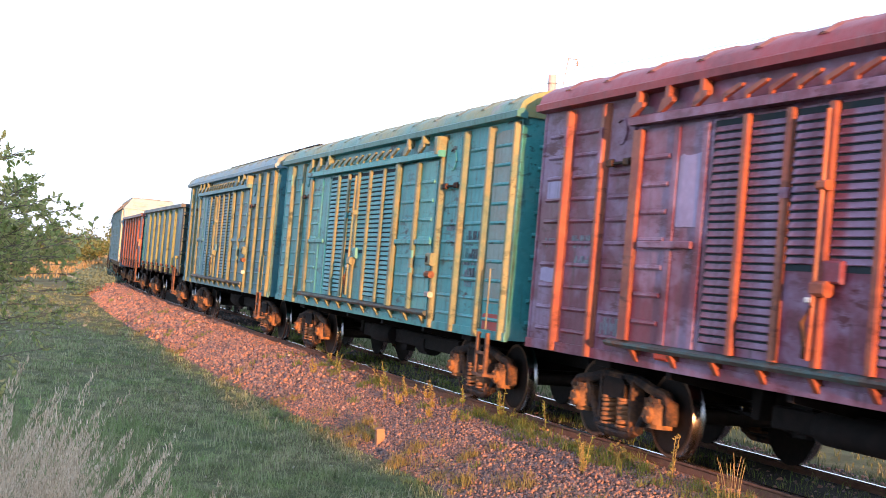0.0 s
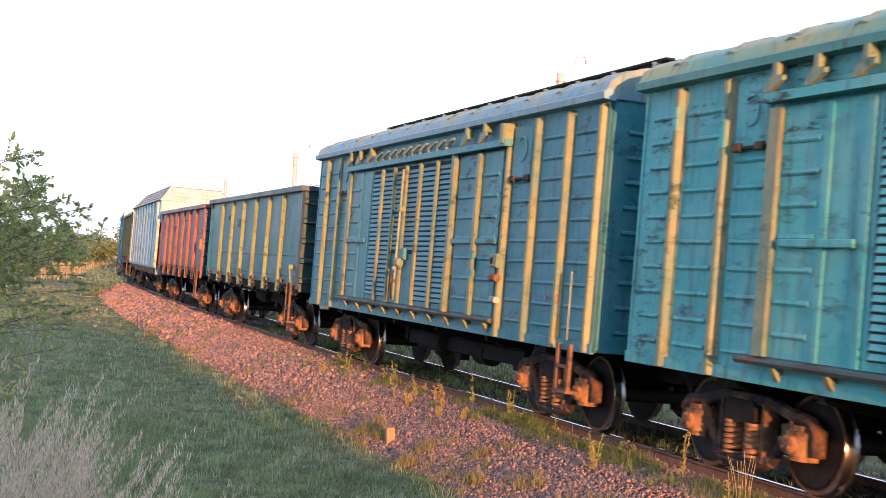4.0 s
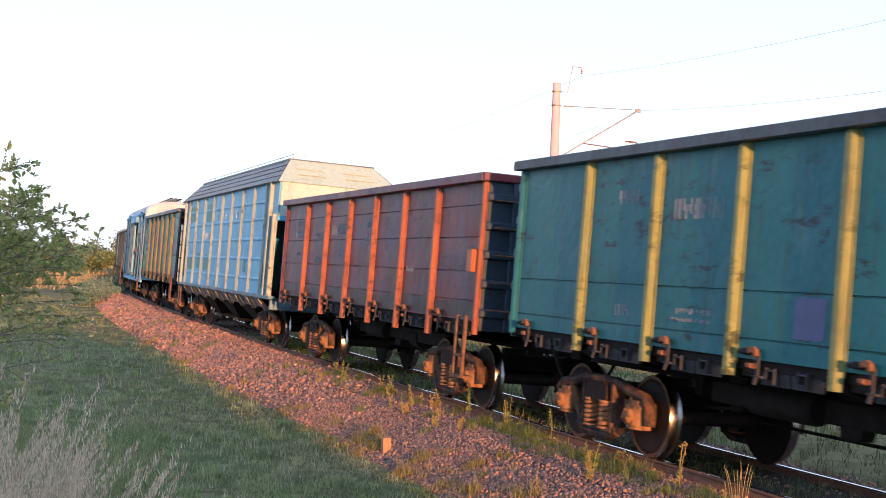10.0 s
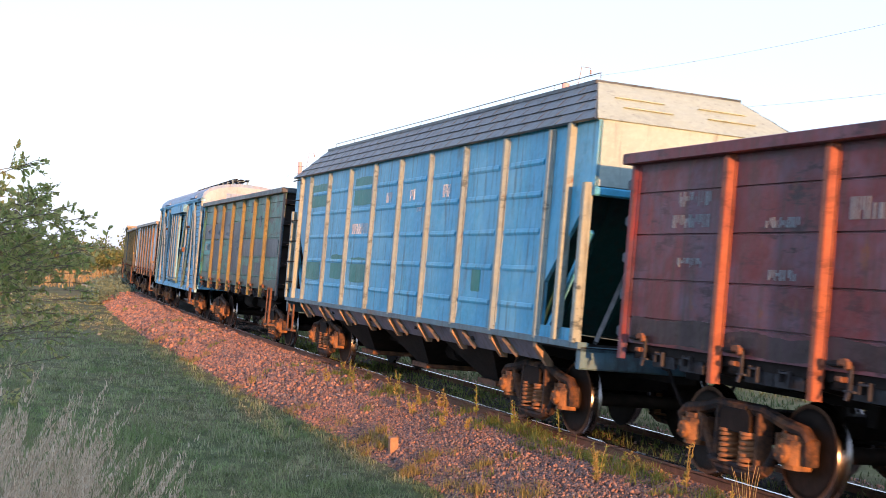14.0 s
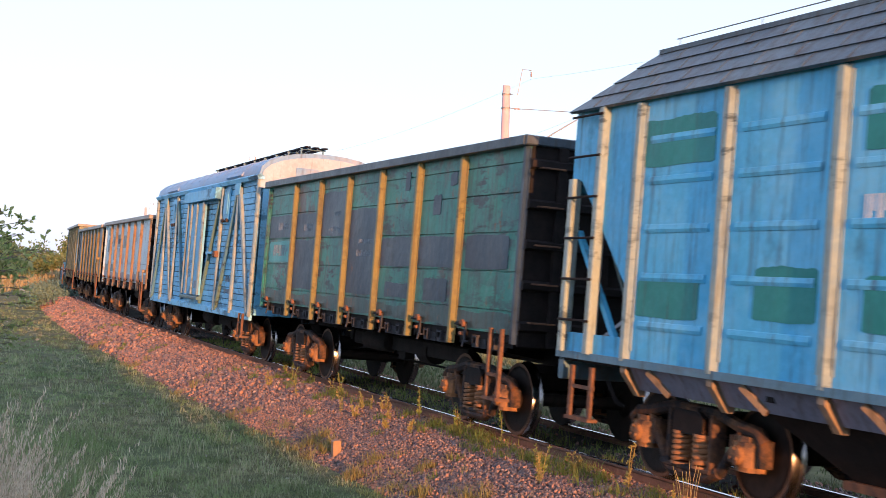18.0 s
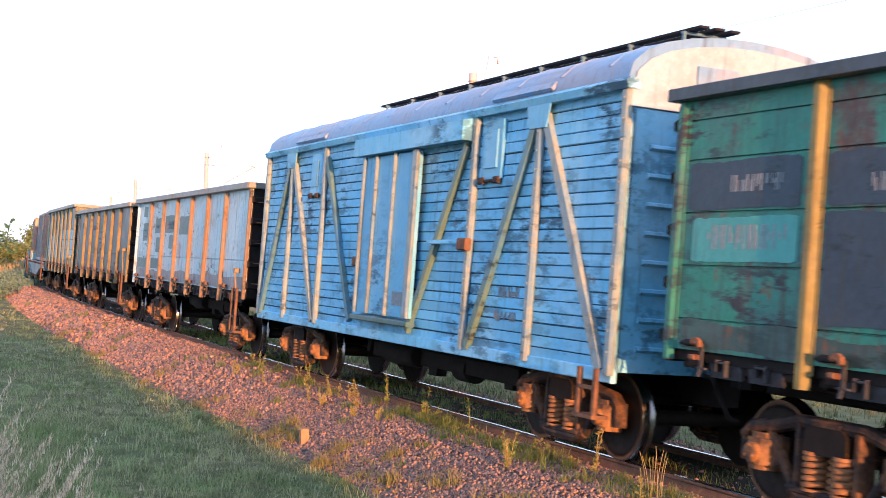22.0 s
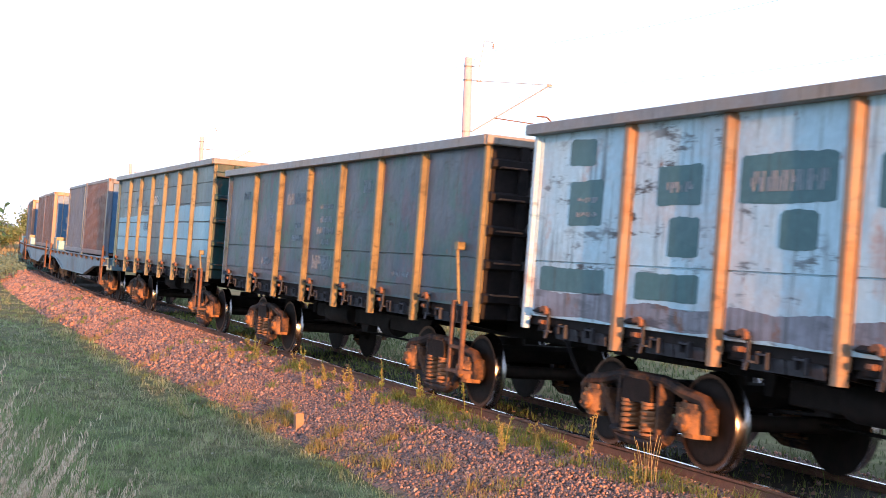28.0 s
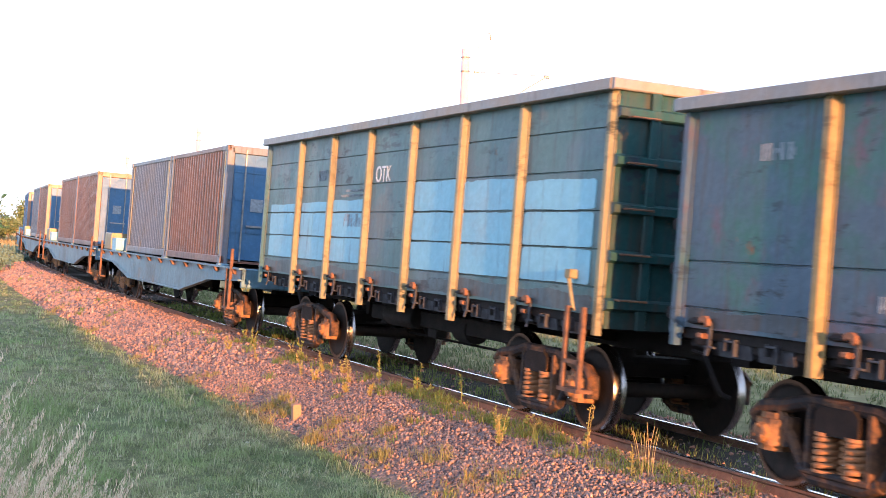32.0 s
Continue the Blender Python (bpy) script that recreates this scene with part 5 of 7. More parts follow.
def plank_wagon(place, label):
    """A wooden covered wagon: boards held by steel posts and diagonals, with a sheet door."""
    w = wagon_empty("plank_wagon", place, label)
    mat, half, X = M["wood"], 6.68, -1.42
    z0, eave = 1.0, 3.96
    rnd = random.Random(5)
    hgt = (eave - z0) / 22
    for g in (-1, 1):
        part("side_backing", Shape().box(g * 1.40 - 0.02, g * 1.40 + 0.02, -half, half, z0, eave), M["boardgap"], w)
        for k in range(22):
            za = z0 + k * hgt
            cuts = [-half, -2.9, 1.0, half] if g < 0 else [-half, half]
            for a, b in zip(cuts[:-1], cuts[1:]):
                j, gap = rnd.uniform(-0.008, 0.008), rnd.choice((0.002, 0.003, 0.005, 0.010))
                s = Shape().prism([(X + 0.004 + j, za + gap), (X - 0.012 + j, za + gap + 0.008), (X - 0.012 + j, za + hgt - 0.010), (X + 0.004 + j, za + hgt - 0.003), (X + 0.03, za + hgt - 0.003), (X + 0.03, za + gap)], 1, a + 0.004, b - 0.004)
                part("board", s if g < 0 else s.mirrored(), mat, w)
        for y in (-6.62, -4.7, -2.9, 3.17, 5.03, 6.62):
            s = Shape().box(X - 0.085, X, y - 0.075, y + 0.075, z0 - 0.04, eave - 0.02, 0.03)
            for z in np.arange(1.2, 3.9, 0.22):
                s.lathe([(-0.012, 0.014), (0.0, 0.016)], 0, (X - 0.085, y, z), 6)
            part("side_post", s if g < 0 else s.mirrored(), M["wood_post"], w)
        for (ya, za), (yb, zb), ww in (((-4.82, 3.80), (-6.46, 1.0), 0.13), ((-4.58, 3.72), (-3.06, 1.0), 0.12), ((-2.65, 3.6), (-1.02, 1.08), 0.11),
                                       ((4.92, 3.72), (3.30, 1.0), 0.12), ((5.12, 3.78), (6.50, 1.0), 0.12), ((3.05, 3.72), (1.42, 1.1), 0.11)):
            s = Shape().beam((X - 0.05, ya, za), (X - 0.05, yb, zb), ww, 0.07)
            # shaded braces get the dark copy, lit ones the pale post paint
            part("diagonal_brace", s if g < 0 else s.mirrored(), M["brace"] if yb > ya or ya == 3.05 else M["wood_post"], w, "brace with its shade painted olive and blue" if yb > ya else "")
        for y in (-4.7, 5.03):
            s = Shape().prism([(y - 0.3, 3.96), (y + 0.3, 3.96), (y + 0.22, 3.66), (y - 0.22, 3.66)], 0, X - 0.10, X - 0.086)
            part("gusset", s if g < 0 else s.mirrored(), mat, w)
        s = Shape().box(X - 0.05, X + 0.02, -half, half, z0 - 0.12, z0 + 0.03, 0.01)
        part("side_sill", s if g < 0 else s.mirrored(), mat, w)
        s = Shape().prism([(X - 0.10, eave - 0.03), (X - 0.13, eave + 0.05), (X - 0.06, eave + 0.10), (X + 0.04, eave + 0.05), (X + 0.04, eave - 0.03)], 1, -half - 0.04, half + 0.04)
        part("eave_rail", s if g < 0 else s.mirrored(), mat, w)
    DX = X - 0.10
    s = Shape().box(DX - 0.03, DX + 0.02, -1.22, 1.02, 1.26, 3.60)
    door = part("sliding_door", s, mat, w, "blue sheet sliding door")
    for y, ww in ((0.96, 0.05), (0.42, 0.045), (-0.33, 0.045), (-1.13, 0.10)):
        part("door_stile", Shape().box(DX - 0.075, DX - 0.02, y - ww, y + ww, 1.26, 3.62, 0.03), M["wood_post"], door)
    part("door_placard", Shape().box(DX - 0.036, DX - 0.02, -0.95, -0.55, 1.42, 1.62), M["white"], door, "faded pale placard")
    part("door_rail", Shape().prism([(DX - 0.12, 3.64), (DX - 0.12, 3.90), (DX + 0.06, 3.94), (DX + 0.06, 3.64)], 1, -2.82, 1.3), mat, w, "boxed-in door hanging rail")
    part("door_sill", Shape().box(DX - 0.08, DX + 0.05, -1.27, 1.08, 1.14, 1.22, 0.015), M["green_patch"], w)
    part("door_bar", Shape().box(DX - 0.02, DX + 0.01, -2.75, -1.65, 2.30, 2.36, 0.01), mat, w)
    part("door_catch", Shape().box(X - 0.16, X - 0.07, -3.02, -2.76, 2.22, 2.38, 0.02), M["bogie"], w, "rusty door catch")
    part("door_catch", Shape().box(X - 0.16, X - 0.07, 1.00, 1.20, 1.95, 2.1, 0.02).box(X - 0.15, X - 0.07, 1.02, 1.12, 2.5, 2.62, 0.02), M["hook"], w, "rusty door catch")
    hatch_plate(w, -3.72, -3.08, 3.12, 3.86, X - 0.02, mat, False)
    hatch_plate(w, 3.40, 3.95, 3.14, 3.84, X - 0.02, mat, False)
    for e in (-1, 1):
        s = Shape().box(-1.42, 1.42, min(e * half, e * (half - 0.05)), max(e * half, e * (half - 0.05)), z0, 3.74)
        wall = part("end_wall", s, mat, w)
        for z in [1.25 + 0.3 * k for k in range(8)]:
            part("end_rib", Shape().prism([(e * half, z - 0.04), (e * (half + 0.04), z - 0.01), (e * (half + 0.03), z + 0.02), (e * half, z + 0.03)], 0, -1.2, 1.2), mat, wall)
        arc = [(-1.46, 3.75)] + [(-1.46 * math.cos(math.pi * k / 12), 3.92 + 0.60 * math.sin(math.pi * k / 12) ** 0.8) for k in range(13)] + [(1.46, 3.75)]
        part("end_gable", Shape().prism(arc, 1, min(e * (half + 0.02), e * (half - 0.05)), max(e * (half + 0.02), e * (half - 0.05))), M["wood_end"], w, "pale sheet gable of the roof")
        for x in (-0.7, 0.1):
            s = Shape().box(x, x + 0.5, min(e * (half + 0.02), e * (half + 0.05)), max(e * (half + 0.02), e * (half + 0.05)), 4.06, 4.26, 0.01)
            part("gable_vent", s, M["wood_roof"], w)
    part("roof", roof_shape(half - 0.06, eave + 0.02, 4.62, 1.50), M["wood_roof"], w, "", True)
    for y in np.arange(-half + 0.5, half - 0.3, 1.1):
        part("roof_seam", roof_seam_shape(y, eave + 0.02, 4.62, 1.50), M["wood_roof"], w)
    for y in (-4.2, 4.0):
        part("roof_flap", Shape().prism([(-1.53, 4.10), (-1.33, 4.34), (-1.29, 4.32), (-1.50, 4.07)], 1, y - 0.8, y + 0.8), M["wood_roof"], w)
    walkway(w, -half + 0.4, 3.6, 4.77, M["under"])
    running_gear(w, half, 5.0, 1.02)
    foot_step(w, -6.4, 1.02, M["bogie"])
    stencil(w, [(-4.35, -3.75, 1.62, 1.80), (-4.3, -3.7, 1.38, 1.50), (-6.2, -5.7, 1.9, 2.0)], M["white"], X - 0.012)
    return w


def flat_wagon(place, label):
    """A container flat with fish-bellied side sills."""
    w = wagon_empty("flat_wagon", place, label)
    mat, half, X = M["flat"], 8.85, -1.45
    for g in (-1, 1):
        prof = [(-half, 1.32), (-half, 1.10), (-6.2, 1.02), (-3.4, 0.66), (3.4, 0.66), (6.2, 1.02), (half, 1.10), (half, 1.32)]
        s = Shape().prism(prof, 0, X, X + 0.05)
        s.box(X - 0.07, X + 0.05, -half, half, 1.30, 1.335)
        for a, b in zip(prof[1:-2], prof[2:-1]):
            s.beam((X - 0.02, *a), (X - 0.02, *b), 0.03, 0.12)
        part("side_sill", s if g < 0 else s.mirrored(), mat, w)
        for y in np.arange(-8.3, 8.4, 1.5):
            s = Shape().prism([(X - 0.10, 1.30), (X, 1.30), (X, 1.20), (X - 0.04, 1.20)], 1, y - 0.08, y + 0.08)
            part("lashing_ring", s if g < 0 else s.mirrored(), M["bogie"], w)
    part("deck", Shape().box(-1.44, 1.44, -half + 0.02, half - 0.02, 1.24, 1.30), M["under"], w)
    for y in (-5.95, -0.12, 0.12, 5.95):
        for x in (-1.15, 1.15):
            part("container_lock", Shape().box(x - 0.12, x + 0.12, y - 0.1, y + 0.1, 1.30, 1.36, 0.02), mat, w)
    for e in (-1, 1):
        part("buffer_beam", Shape().box(-1.45, 1.45, min(e * half, e * (half - 0.1)), max(e * half, e * (half - 0.1)), 0.95, 1.33, 0.02), mat, w)
    part("cabinet", Shape().box(-1.42, -0.5, 7.3, 8.5, 1.34, 1.86, 0.03), M["yellowbox"], w, "faded yellow equipment cabinet on the deck")
    part("toolbox", Shape().box(-1.40, -0.6, 6.5, 7.25, 1.34, 1.72, 0.03), M["blue_patch"], w, "light blue box on the deck")
    s = Shape().box(-1.56, -1.50, -8.30, -8.22, 0.5, 1.7, 0.015).box(-1.56, -1.50, -8.02, -7.95, 0.5, 1.3, 0.015).box(-1.58, -1.42, -8.32, -7.92, 0.5, 0.54)
    part("hand_post", s, M["bogie"], w, "rusty handrail post with a step")
    s = Shape().box(-1.56, -1.50, 8.22, 8.30, 0.5, 1.6, 0.015).box(-1.58, -1.42, 7.9, 8.32, 0.5, 0.54)
    part("hand_post", s, M["bogie"], w, "rusty handrail post with a step")
    running_gear(w, half, 6.65, 1.22)
    return w


def container(place, off, side, end, label, stripes=()):
    """A twenty-foot container with corrugated sides and barred doors at the end that leads."""
    c = tagged(new("container"), label, "container", "containers on the flat wagons")
    MOVING.append((c, place + off))
    hx, hy, z0, z1 = 1.22, 2.92, 1.36, 3.92
    for g in (-1, 1):
        x = g * hx
        ring, back = [], []
        n = 22
        for k in range(n):
            a, b = -hy + 0.16 + (2 * hy - 0.32) * k / n, -hy + 0.16 + (2 * hy - 0.32) * (k + 1) / n
            d = (b - a) / 4
            ring += [(x - g * 0.01, a), (x - g * 0.01, a + d), (x - g * 0.045, a + 2 * d), (x - g * 0.045, a + 3 * d)]
        ring += [(x - g * 0.07, hy - 0.16), (x - g * 0.07, -hy + 0.16)]
        s = Shape().prism(ring, 2, z0 + 0.16, z1 - 0.10)
        part("side_wall", s, M[side], c)
        part("bottom_rail", Shape().box(min(x, x - g * 0.08), max(x, x - g * 0.08), -hy, hy, z0, z0 + 0.16, 0.01), M[side], c)
        part("top_rail", Shape().box(min(x, x - g * 0.07), max(x, x - g * 0.07), -hy, hy, z1 - 0.10, z1, 0.01), M[side], c)
        for e in (-1, 1):
            s = Shape().box(min(x, x - g * 0.16), max(x, x - g * 0.16), e * hy - (0.16 if e > 0 else 0), e * hy + (0 if e > 0 else 0.16), z0, z1 + 0.005, 0.015)
            for z in (z0, z1 - 0.12):
                s.box(min(x + g * 0.01, x - g * 0.17), max(x + g * 0.01, x - g * 0.17), e * hy - (0.18 if e > 0 else -0.012 + 0.0), e * hy + (0.012 if e > 0 else 0.18), z, z + 0.125)
            part("corner_post", s, M[end], c)
    for z, t in ((z0 + 0.02, 0.05), (z1 - 0.05, 0.04)):
        part("roof" if z > 2 else "base", Shape().box(-hx + 0.03, hx - 0.03, -hy + 0.03, hy - 0.03, z, z + t), M[side], c)
    part("front_wall", Shape().box(-hx + 0.1, hx - 0.1, hy - 0.08, hy - 0.03, z0, z1), M[side], c)
    part("door_header", Shape().box(-hx + 0.1, hx - 0.1, -hy, -hy + 0.1, z1 - 0.16, z1 + 0.002, 0.01), M[end], c)
    for g in (-1, 1):
        s = Shape().box(min(0.01 * g, g * (hx - 0.17)), max(0.01 * g, g * (hx - 0.17)), -hy + 0.03, -hy + 0.08, z0 + 0.1, z1 - 0.17)
        d = part("door", s, M["cont_blue"], c, "blue container door")
        for z in (2.05, 2.75, 3.35):
            part("door_bar", Shape().box(min(0.06 * g, g * (hx - 0.22)), max(0.06 * g, g * (hx - 0.22)), -hy + 0.012, -hy + 0.03, z, z + 0.14), M["cont_blue"], d)
        for x in (0.25, 0.8):
            part("lock_rod", Shape().tube([(g * x, -hy, z0 + 0.05), (g * x, -hy, z1 - 0.08)], 0.02, 6), M["galv"], d)
        part("lock_handle", Shape().box(min(g * 0.2, g * 0.7), max(g * 0.2, g * 0.7), -hy - 0.02, -hy + 0.01, 2.18, 2.22), M["galv"], d)
        part("placard", Shape().box(g * 0.5 - 0.14, g * 0.5 + 0.14, -hy + 0.004, -hy + 0.012, 2.52, 2.80), M["white"], d, "pale placard")
    for a, b in stripes:
        part("bare_stripe", Shape().box(-hx - 0.002, -hx + 0.01, a, b, z0 + 0.2, z1 - 0.12), M["yellowbox"], c, "faded yellow stripe")
    return c


# ---- the train, from its front ----
boxcar(-0.28, "purple", "purple_roof", "weathered purple-brown steel boxcar with louvred sliding door")
boxcar(14.15, "teal", "teal_roof", "teal steel boxcar with louvred sliding door and hatches")
boxcar(28.75, "deepteal", "deepteal_roof", "deep teal boxcar with a plank walkway on its roof", True)
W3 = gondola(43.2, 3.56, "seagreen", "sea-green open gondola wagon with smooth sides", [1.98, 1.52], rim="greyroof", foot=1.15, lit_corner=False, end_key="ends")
W4 = gondola(57.1, 3.48, "oxide", "rust-red open gondola wagon with seamed sides", [1.62, 2.05, 2.55, 3.02], stain=1.62, foot=1.04, lever=0, end_key="navy_tone")
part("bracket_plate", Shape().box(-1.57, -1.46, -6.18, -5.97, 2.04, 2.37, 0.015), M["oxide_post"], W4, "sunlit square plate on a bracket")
hopper(72.35, "sky-blue grain hopper with grey tented roof and cream end")
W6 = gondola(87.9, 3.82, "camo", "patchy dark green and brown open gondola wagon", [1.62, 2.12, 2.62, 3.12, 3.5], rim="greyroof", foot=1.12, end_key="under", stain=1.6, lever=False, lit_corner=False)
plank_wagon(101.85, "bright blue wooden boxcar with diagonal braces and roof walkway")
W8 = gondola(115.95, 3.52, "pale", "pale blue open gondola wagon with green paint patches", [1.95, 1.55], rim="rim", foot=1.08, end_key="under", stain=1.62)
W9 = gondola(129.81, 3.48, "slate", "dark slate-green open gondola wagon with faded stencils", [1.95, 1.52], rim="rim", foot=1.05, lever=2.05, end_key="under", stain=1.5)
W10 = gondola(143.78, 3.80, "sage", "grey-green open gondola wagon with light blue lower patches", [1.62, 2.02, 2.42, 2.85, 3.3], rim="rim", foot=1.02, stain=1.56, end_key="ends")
for k, (place, sides, words) in enumerate(((160.15, ("cont_brown", "cont_grey"), ("rust-brown", "grey-blue")), (179.0, ("cont_brown", "cont_brown"), ("rust-brown", "weathered brown")),
                                           (197.9, ("cont_brown", "cont_grey"), ("dull brown", "grey-blue")), (216.75, ("cont_blue", "cont_blue"), ("bright blue", "bright blue")))):
    flat_wagon(place, "grey-blue container flat wagon with fish-bellied sills")
    container(place, -2.97, sides[0], "cont_end" if k else "cont_grey", words[0] + " corrugated container with blue doors on a flat wagon", ((-2.74, -2.66),) if k == 0 else ())
    container(place, 2.97, sides[1], "cont_grey", words[1] + " corrugated container behind another on a flat wagon", ((-2.7, -2.52), (2.45, 2.6)) if k == 0 else ())

# marks and touched-up paint on the sides
PX = -1.45
stencil(W3, [(1.2, 2.2, 2.70, 2.92), (3.0, 3.5, 2.9, 3.06), (1.3, 2.1, 1.62, 1.66), (1.3, 2.0, 1.70, 1.76), (3.05, 3.4, 1.62, 1.75)], M["white"], PX)
patch(W3, -0.62, -0.15, 1.56, 1.95, M["plum_patch"], PX, 0.02)
patch(W3, -5.02, -4.76, 2.80, 3.06, M["plum_patch"], PX, 0.02)
stencil(W4, [(4.6, 5.3, 2.85, 3.0), (4.6, 5.4, 2.62, 2.76), (1.2, 2.3, 2.66, 2.86), (3.0, 3.6, 2.6, 2.7), (3.0, 3.5, 2.1, 2.2), (-0.6, -0.2, 2.5, 2.62), (-0.6, -0.2, 2.75, 2.9), (4.7, 5.2, 2.2, 2.3), (-3.2, -2.8, 2.0, 2.08), (1.3, 1.6, 2.2, 2.32)], M["white"], PX)
for a, b, c, d in ((4.45, 6.1, 2.64, 3.1), (2.7, 4.1, 1.66, 2.6), (2.7, 4.1, 2.64, 3.1), (1.0, 2.4, 2.64, 3.45), (-0.7, 0.7, 1.66, 3.1), (-2.4, -1.0, 2.14, 2.6), (-2.4, -1.3, 1.66, 1.9), (-4.1, -2.7, 2.15, 2.6), (-3.9, -3.0, 1.66, 2.0), (-3.45, -3.15, 2.9, 3.2), (-5.9, -4.5, 2.14, 2.6), (-2.1, -1.9, 3.3, 3.6), (-4.0, -3.75, 3.3, 3.5)):
    patch(W6, a, b, c, d, M["navy_tone"], PX - 0.003, 0.05, "paint_patch", "dark slate painted-out patch")
patch(W6, 4.45, 6.0, 2.16, 2.58, M["teal_patch"], PX - 0.003, 0.04, "paint_patch", "bright teal painted-out patch")
stencil(W6, [(4.6, 5.8, 2.28, 2.5), (1.25, 2.0, 2.7, 2.82), (-0.5, 0.3, 2.3, 2.4), (-0.5, 0.2, 2.5, 2.58), (3.0, 3.6, 2.75, 2.9), (4.7, 5.5, 2.8, 2.95), (1.3, 1.7, 3.0, 3.08)], M["white"], PX - 0.005)
for a, b, c, d in ((4.95, 5.5, 3.0, 3.3), (4.75, 5.45, 2.35, 2.85), (2.95, 3.7, 2.55, 2.95), (2.95, 3.45, 2.05, 2.45), (1.05, 2.35, 2.55, 3.0), (1.25, 1.75, 2.15, 2.5), (-0.5, 0.55, 2.5, 2.95), (4.6, 6.0, 1.62, 1.9), (2.9, 4.0, 1.62, 1.9)):
    patch(W8, a, b, c, d, M["green_patch"], PX, 0.04, "paint_patch", "dark green painted-out patch")
stencil(W8, [(1.15, 2.25, 2.66, 2.84), (3.1, 3.6, 2.68, 2.78), (4.85, 5.3, 2.6, 2.66), (4.85, 5.35, 2.45, 2.5)], M["white"], PX - 0.004)
stencil(W9, [(1.1, 2.2, 2.72, 2.92), (3.0, 3.3, 2.45, 2.55), (4.7, 5.2, 2.85, 3.0), (-0.4, 0.3, 2.62, 2.7), (-0.4, 0.3, 2.4, 2.5), (-0.5, 0.4, 2.2, 2.32), (-0.3, 0.1, 2.02, 2.12), (1.3, 1.6, 2.3, 2.4), (1.2, 1.8, 2.08, 2.18), (-0.5, 0.5, 1.62, 1.85), (-2.2, -1.8, 2.85, 3.05), (3.0, 3.6, 1.62, 1.75), (-3.9, -3.2, 1.62, 1.7)], M["white"], PX)
for a, b, z in ((-6.0, -4.38, 2.78), (-4.12, -2.68, 2.82), (-2.42, -0.98, 2.84), (1.0, 2.42, 2.62), (2.68, 4.12, 2.6), (4.40, 5.9, 2.58)):
    for c, d in ((1.638, 2.010), (2.034, 2.410), (2.434, z)):
        patch(W10, a + 0.03 * math.sin(7 * a + c), b + 0.03 * math.sin(5 * b + d), c, d, M["blue_patch"], PX - 0.003, 0.006 if d < 2.42 else 0.04, "paint_patch", "light blue painted-out lower side")
stencil(W10, [(2.8, 3.3, 2.95, 3.12), (1.0, 2.1, 2.66, 2.7), (1.0, 1.9, 2.74, 2.78), (1.05, 1.9, 2.2, 2.4)], M["white"], PX - 0.005)


def lettering(wagon, text, y, z, high, wide, material, x):
    """Stencilled letters on the camera's side, reading towards the front of the wagon."""
    cu = bpy.data.curves.new("letters", "FONT")
    cu.body, cu.size, cu.extrude = text, high / 0.7, 0.002
    tmp = bpy.data.objects.new("letters", cu)
    me = bpy.data.meshes.new_from_object(tmp)
    bpy.data.objects.remove(tmp)
    bpy.data.curves.remove(cu)
    span = max(v.co.x for v in me.vertices) or 1.0
    for v in me.vertices:
        a, b, c = v.co
        v.co = (x - c, y - a * wide / span, z + b)
    me.materials.clear()
    me.materials.append(material)
    tagged(part("stencil_letters", me, None, wagon, "white stencilled letters"), kind="stuff")


lettering(W10, "OTK", 0.60, 2.87, 0.24, 0.62, M["clearwhite"], PX - 0.004)
patch(MOVING[1][0], -6.55, -5.95, 1.10, 1.36, M["redmark"], -1.453, 0.02, "paint_patch", "red painted corner plate")
patch(MOVING[1][0], -6.62, -5.92, 1.50, 3.92, M["tan_patch"], -1.452, 0.06, "paint_patch", "tan panel beside the front corner")
stencil(MOVING[1][0], [(-5.62, -5.02, 2.30, 2.52), (-5.55, -5.05, 2.02, 2.26), (-5.6, -5.1, 1.78, 1.98)], M["navy_tone"], -1.452, "scrawl", "dark scrawled paint marks")
stencil(MOVING[1][0], [(-5.6, -5.0, 2.0, 2.06), (-5.4, -5.0, 1.7, 1.95), (-4.65, -4.1, 2.52, 2.62), (5.3, 5.9, 1.5, 1.62)], M["white"], -1.452)
stencil(MOVING[2][0], [(-5.6, -4.95, 1.5, 1.66), (-4.6, -4.0, 1.28, 1.42), (5.3, 5.9, 2.5, 2.62), (-6.6, -6.0, 1.5, 1.58), (5.2, 5.8, 2.2, 2.3)], M["white"], -1.452)
for a, b, c, d in ((2.72, 3.2, 2.52, 3.30), (6.2, 6.62, 2.90, 3.2), (6.2, 6.62, 1.86, 2.05)):
    patch(MOVING[0][0], a, b, c, d, M["lavender"], -1.453 if a > 4.2 else -1.527, 0.05, "paint_patch", "faded lavender paint patch")
stencil(MOVING[0][0], [(5.3, 5.8, 2.3, 2.45), (5.3, 5.7, 2.05, 2.2), (6.2, 6.6, 2.3, 2.42), (4.3, 4.9, 1.3, 1.5), (2.9, 3.3, 1.35, 1.7), (-5.5, -4.9, 2.2, 2.4)], M["white"], -1.452)
part("tail_plate", Shape().box(-1.55, -1.48, 3.12, 3.38, 1.12, 1.26, 0.02), M["redlamp"], MOVING[0][0], "red reflector block")

# ---- ground, ballast and rails ----
def smooth(a, b, x):
    t = np.clip((x - a) / (b - a), 0, 1)
    return t * t * (3 - 2 * t)


def ripple(x, y):
    return 0.035 * np.sin(x * 1.9 + 0.7 * y) * np.cos(y * 1.3 - 0.4 * x) + 0.05 * np.sin(x * 0.43 + 1.0) * np.sin(y * 0.31) + 0.015 * np.sin(x * 5.1) * np.sin(y * 4.3)


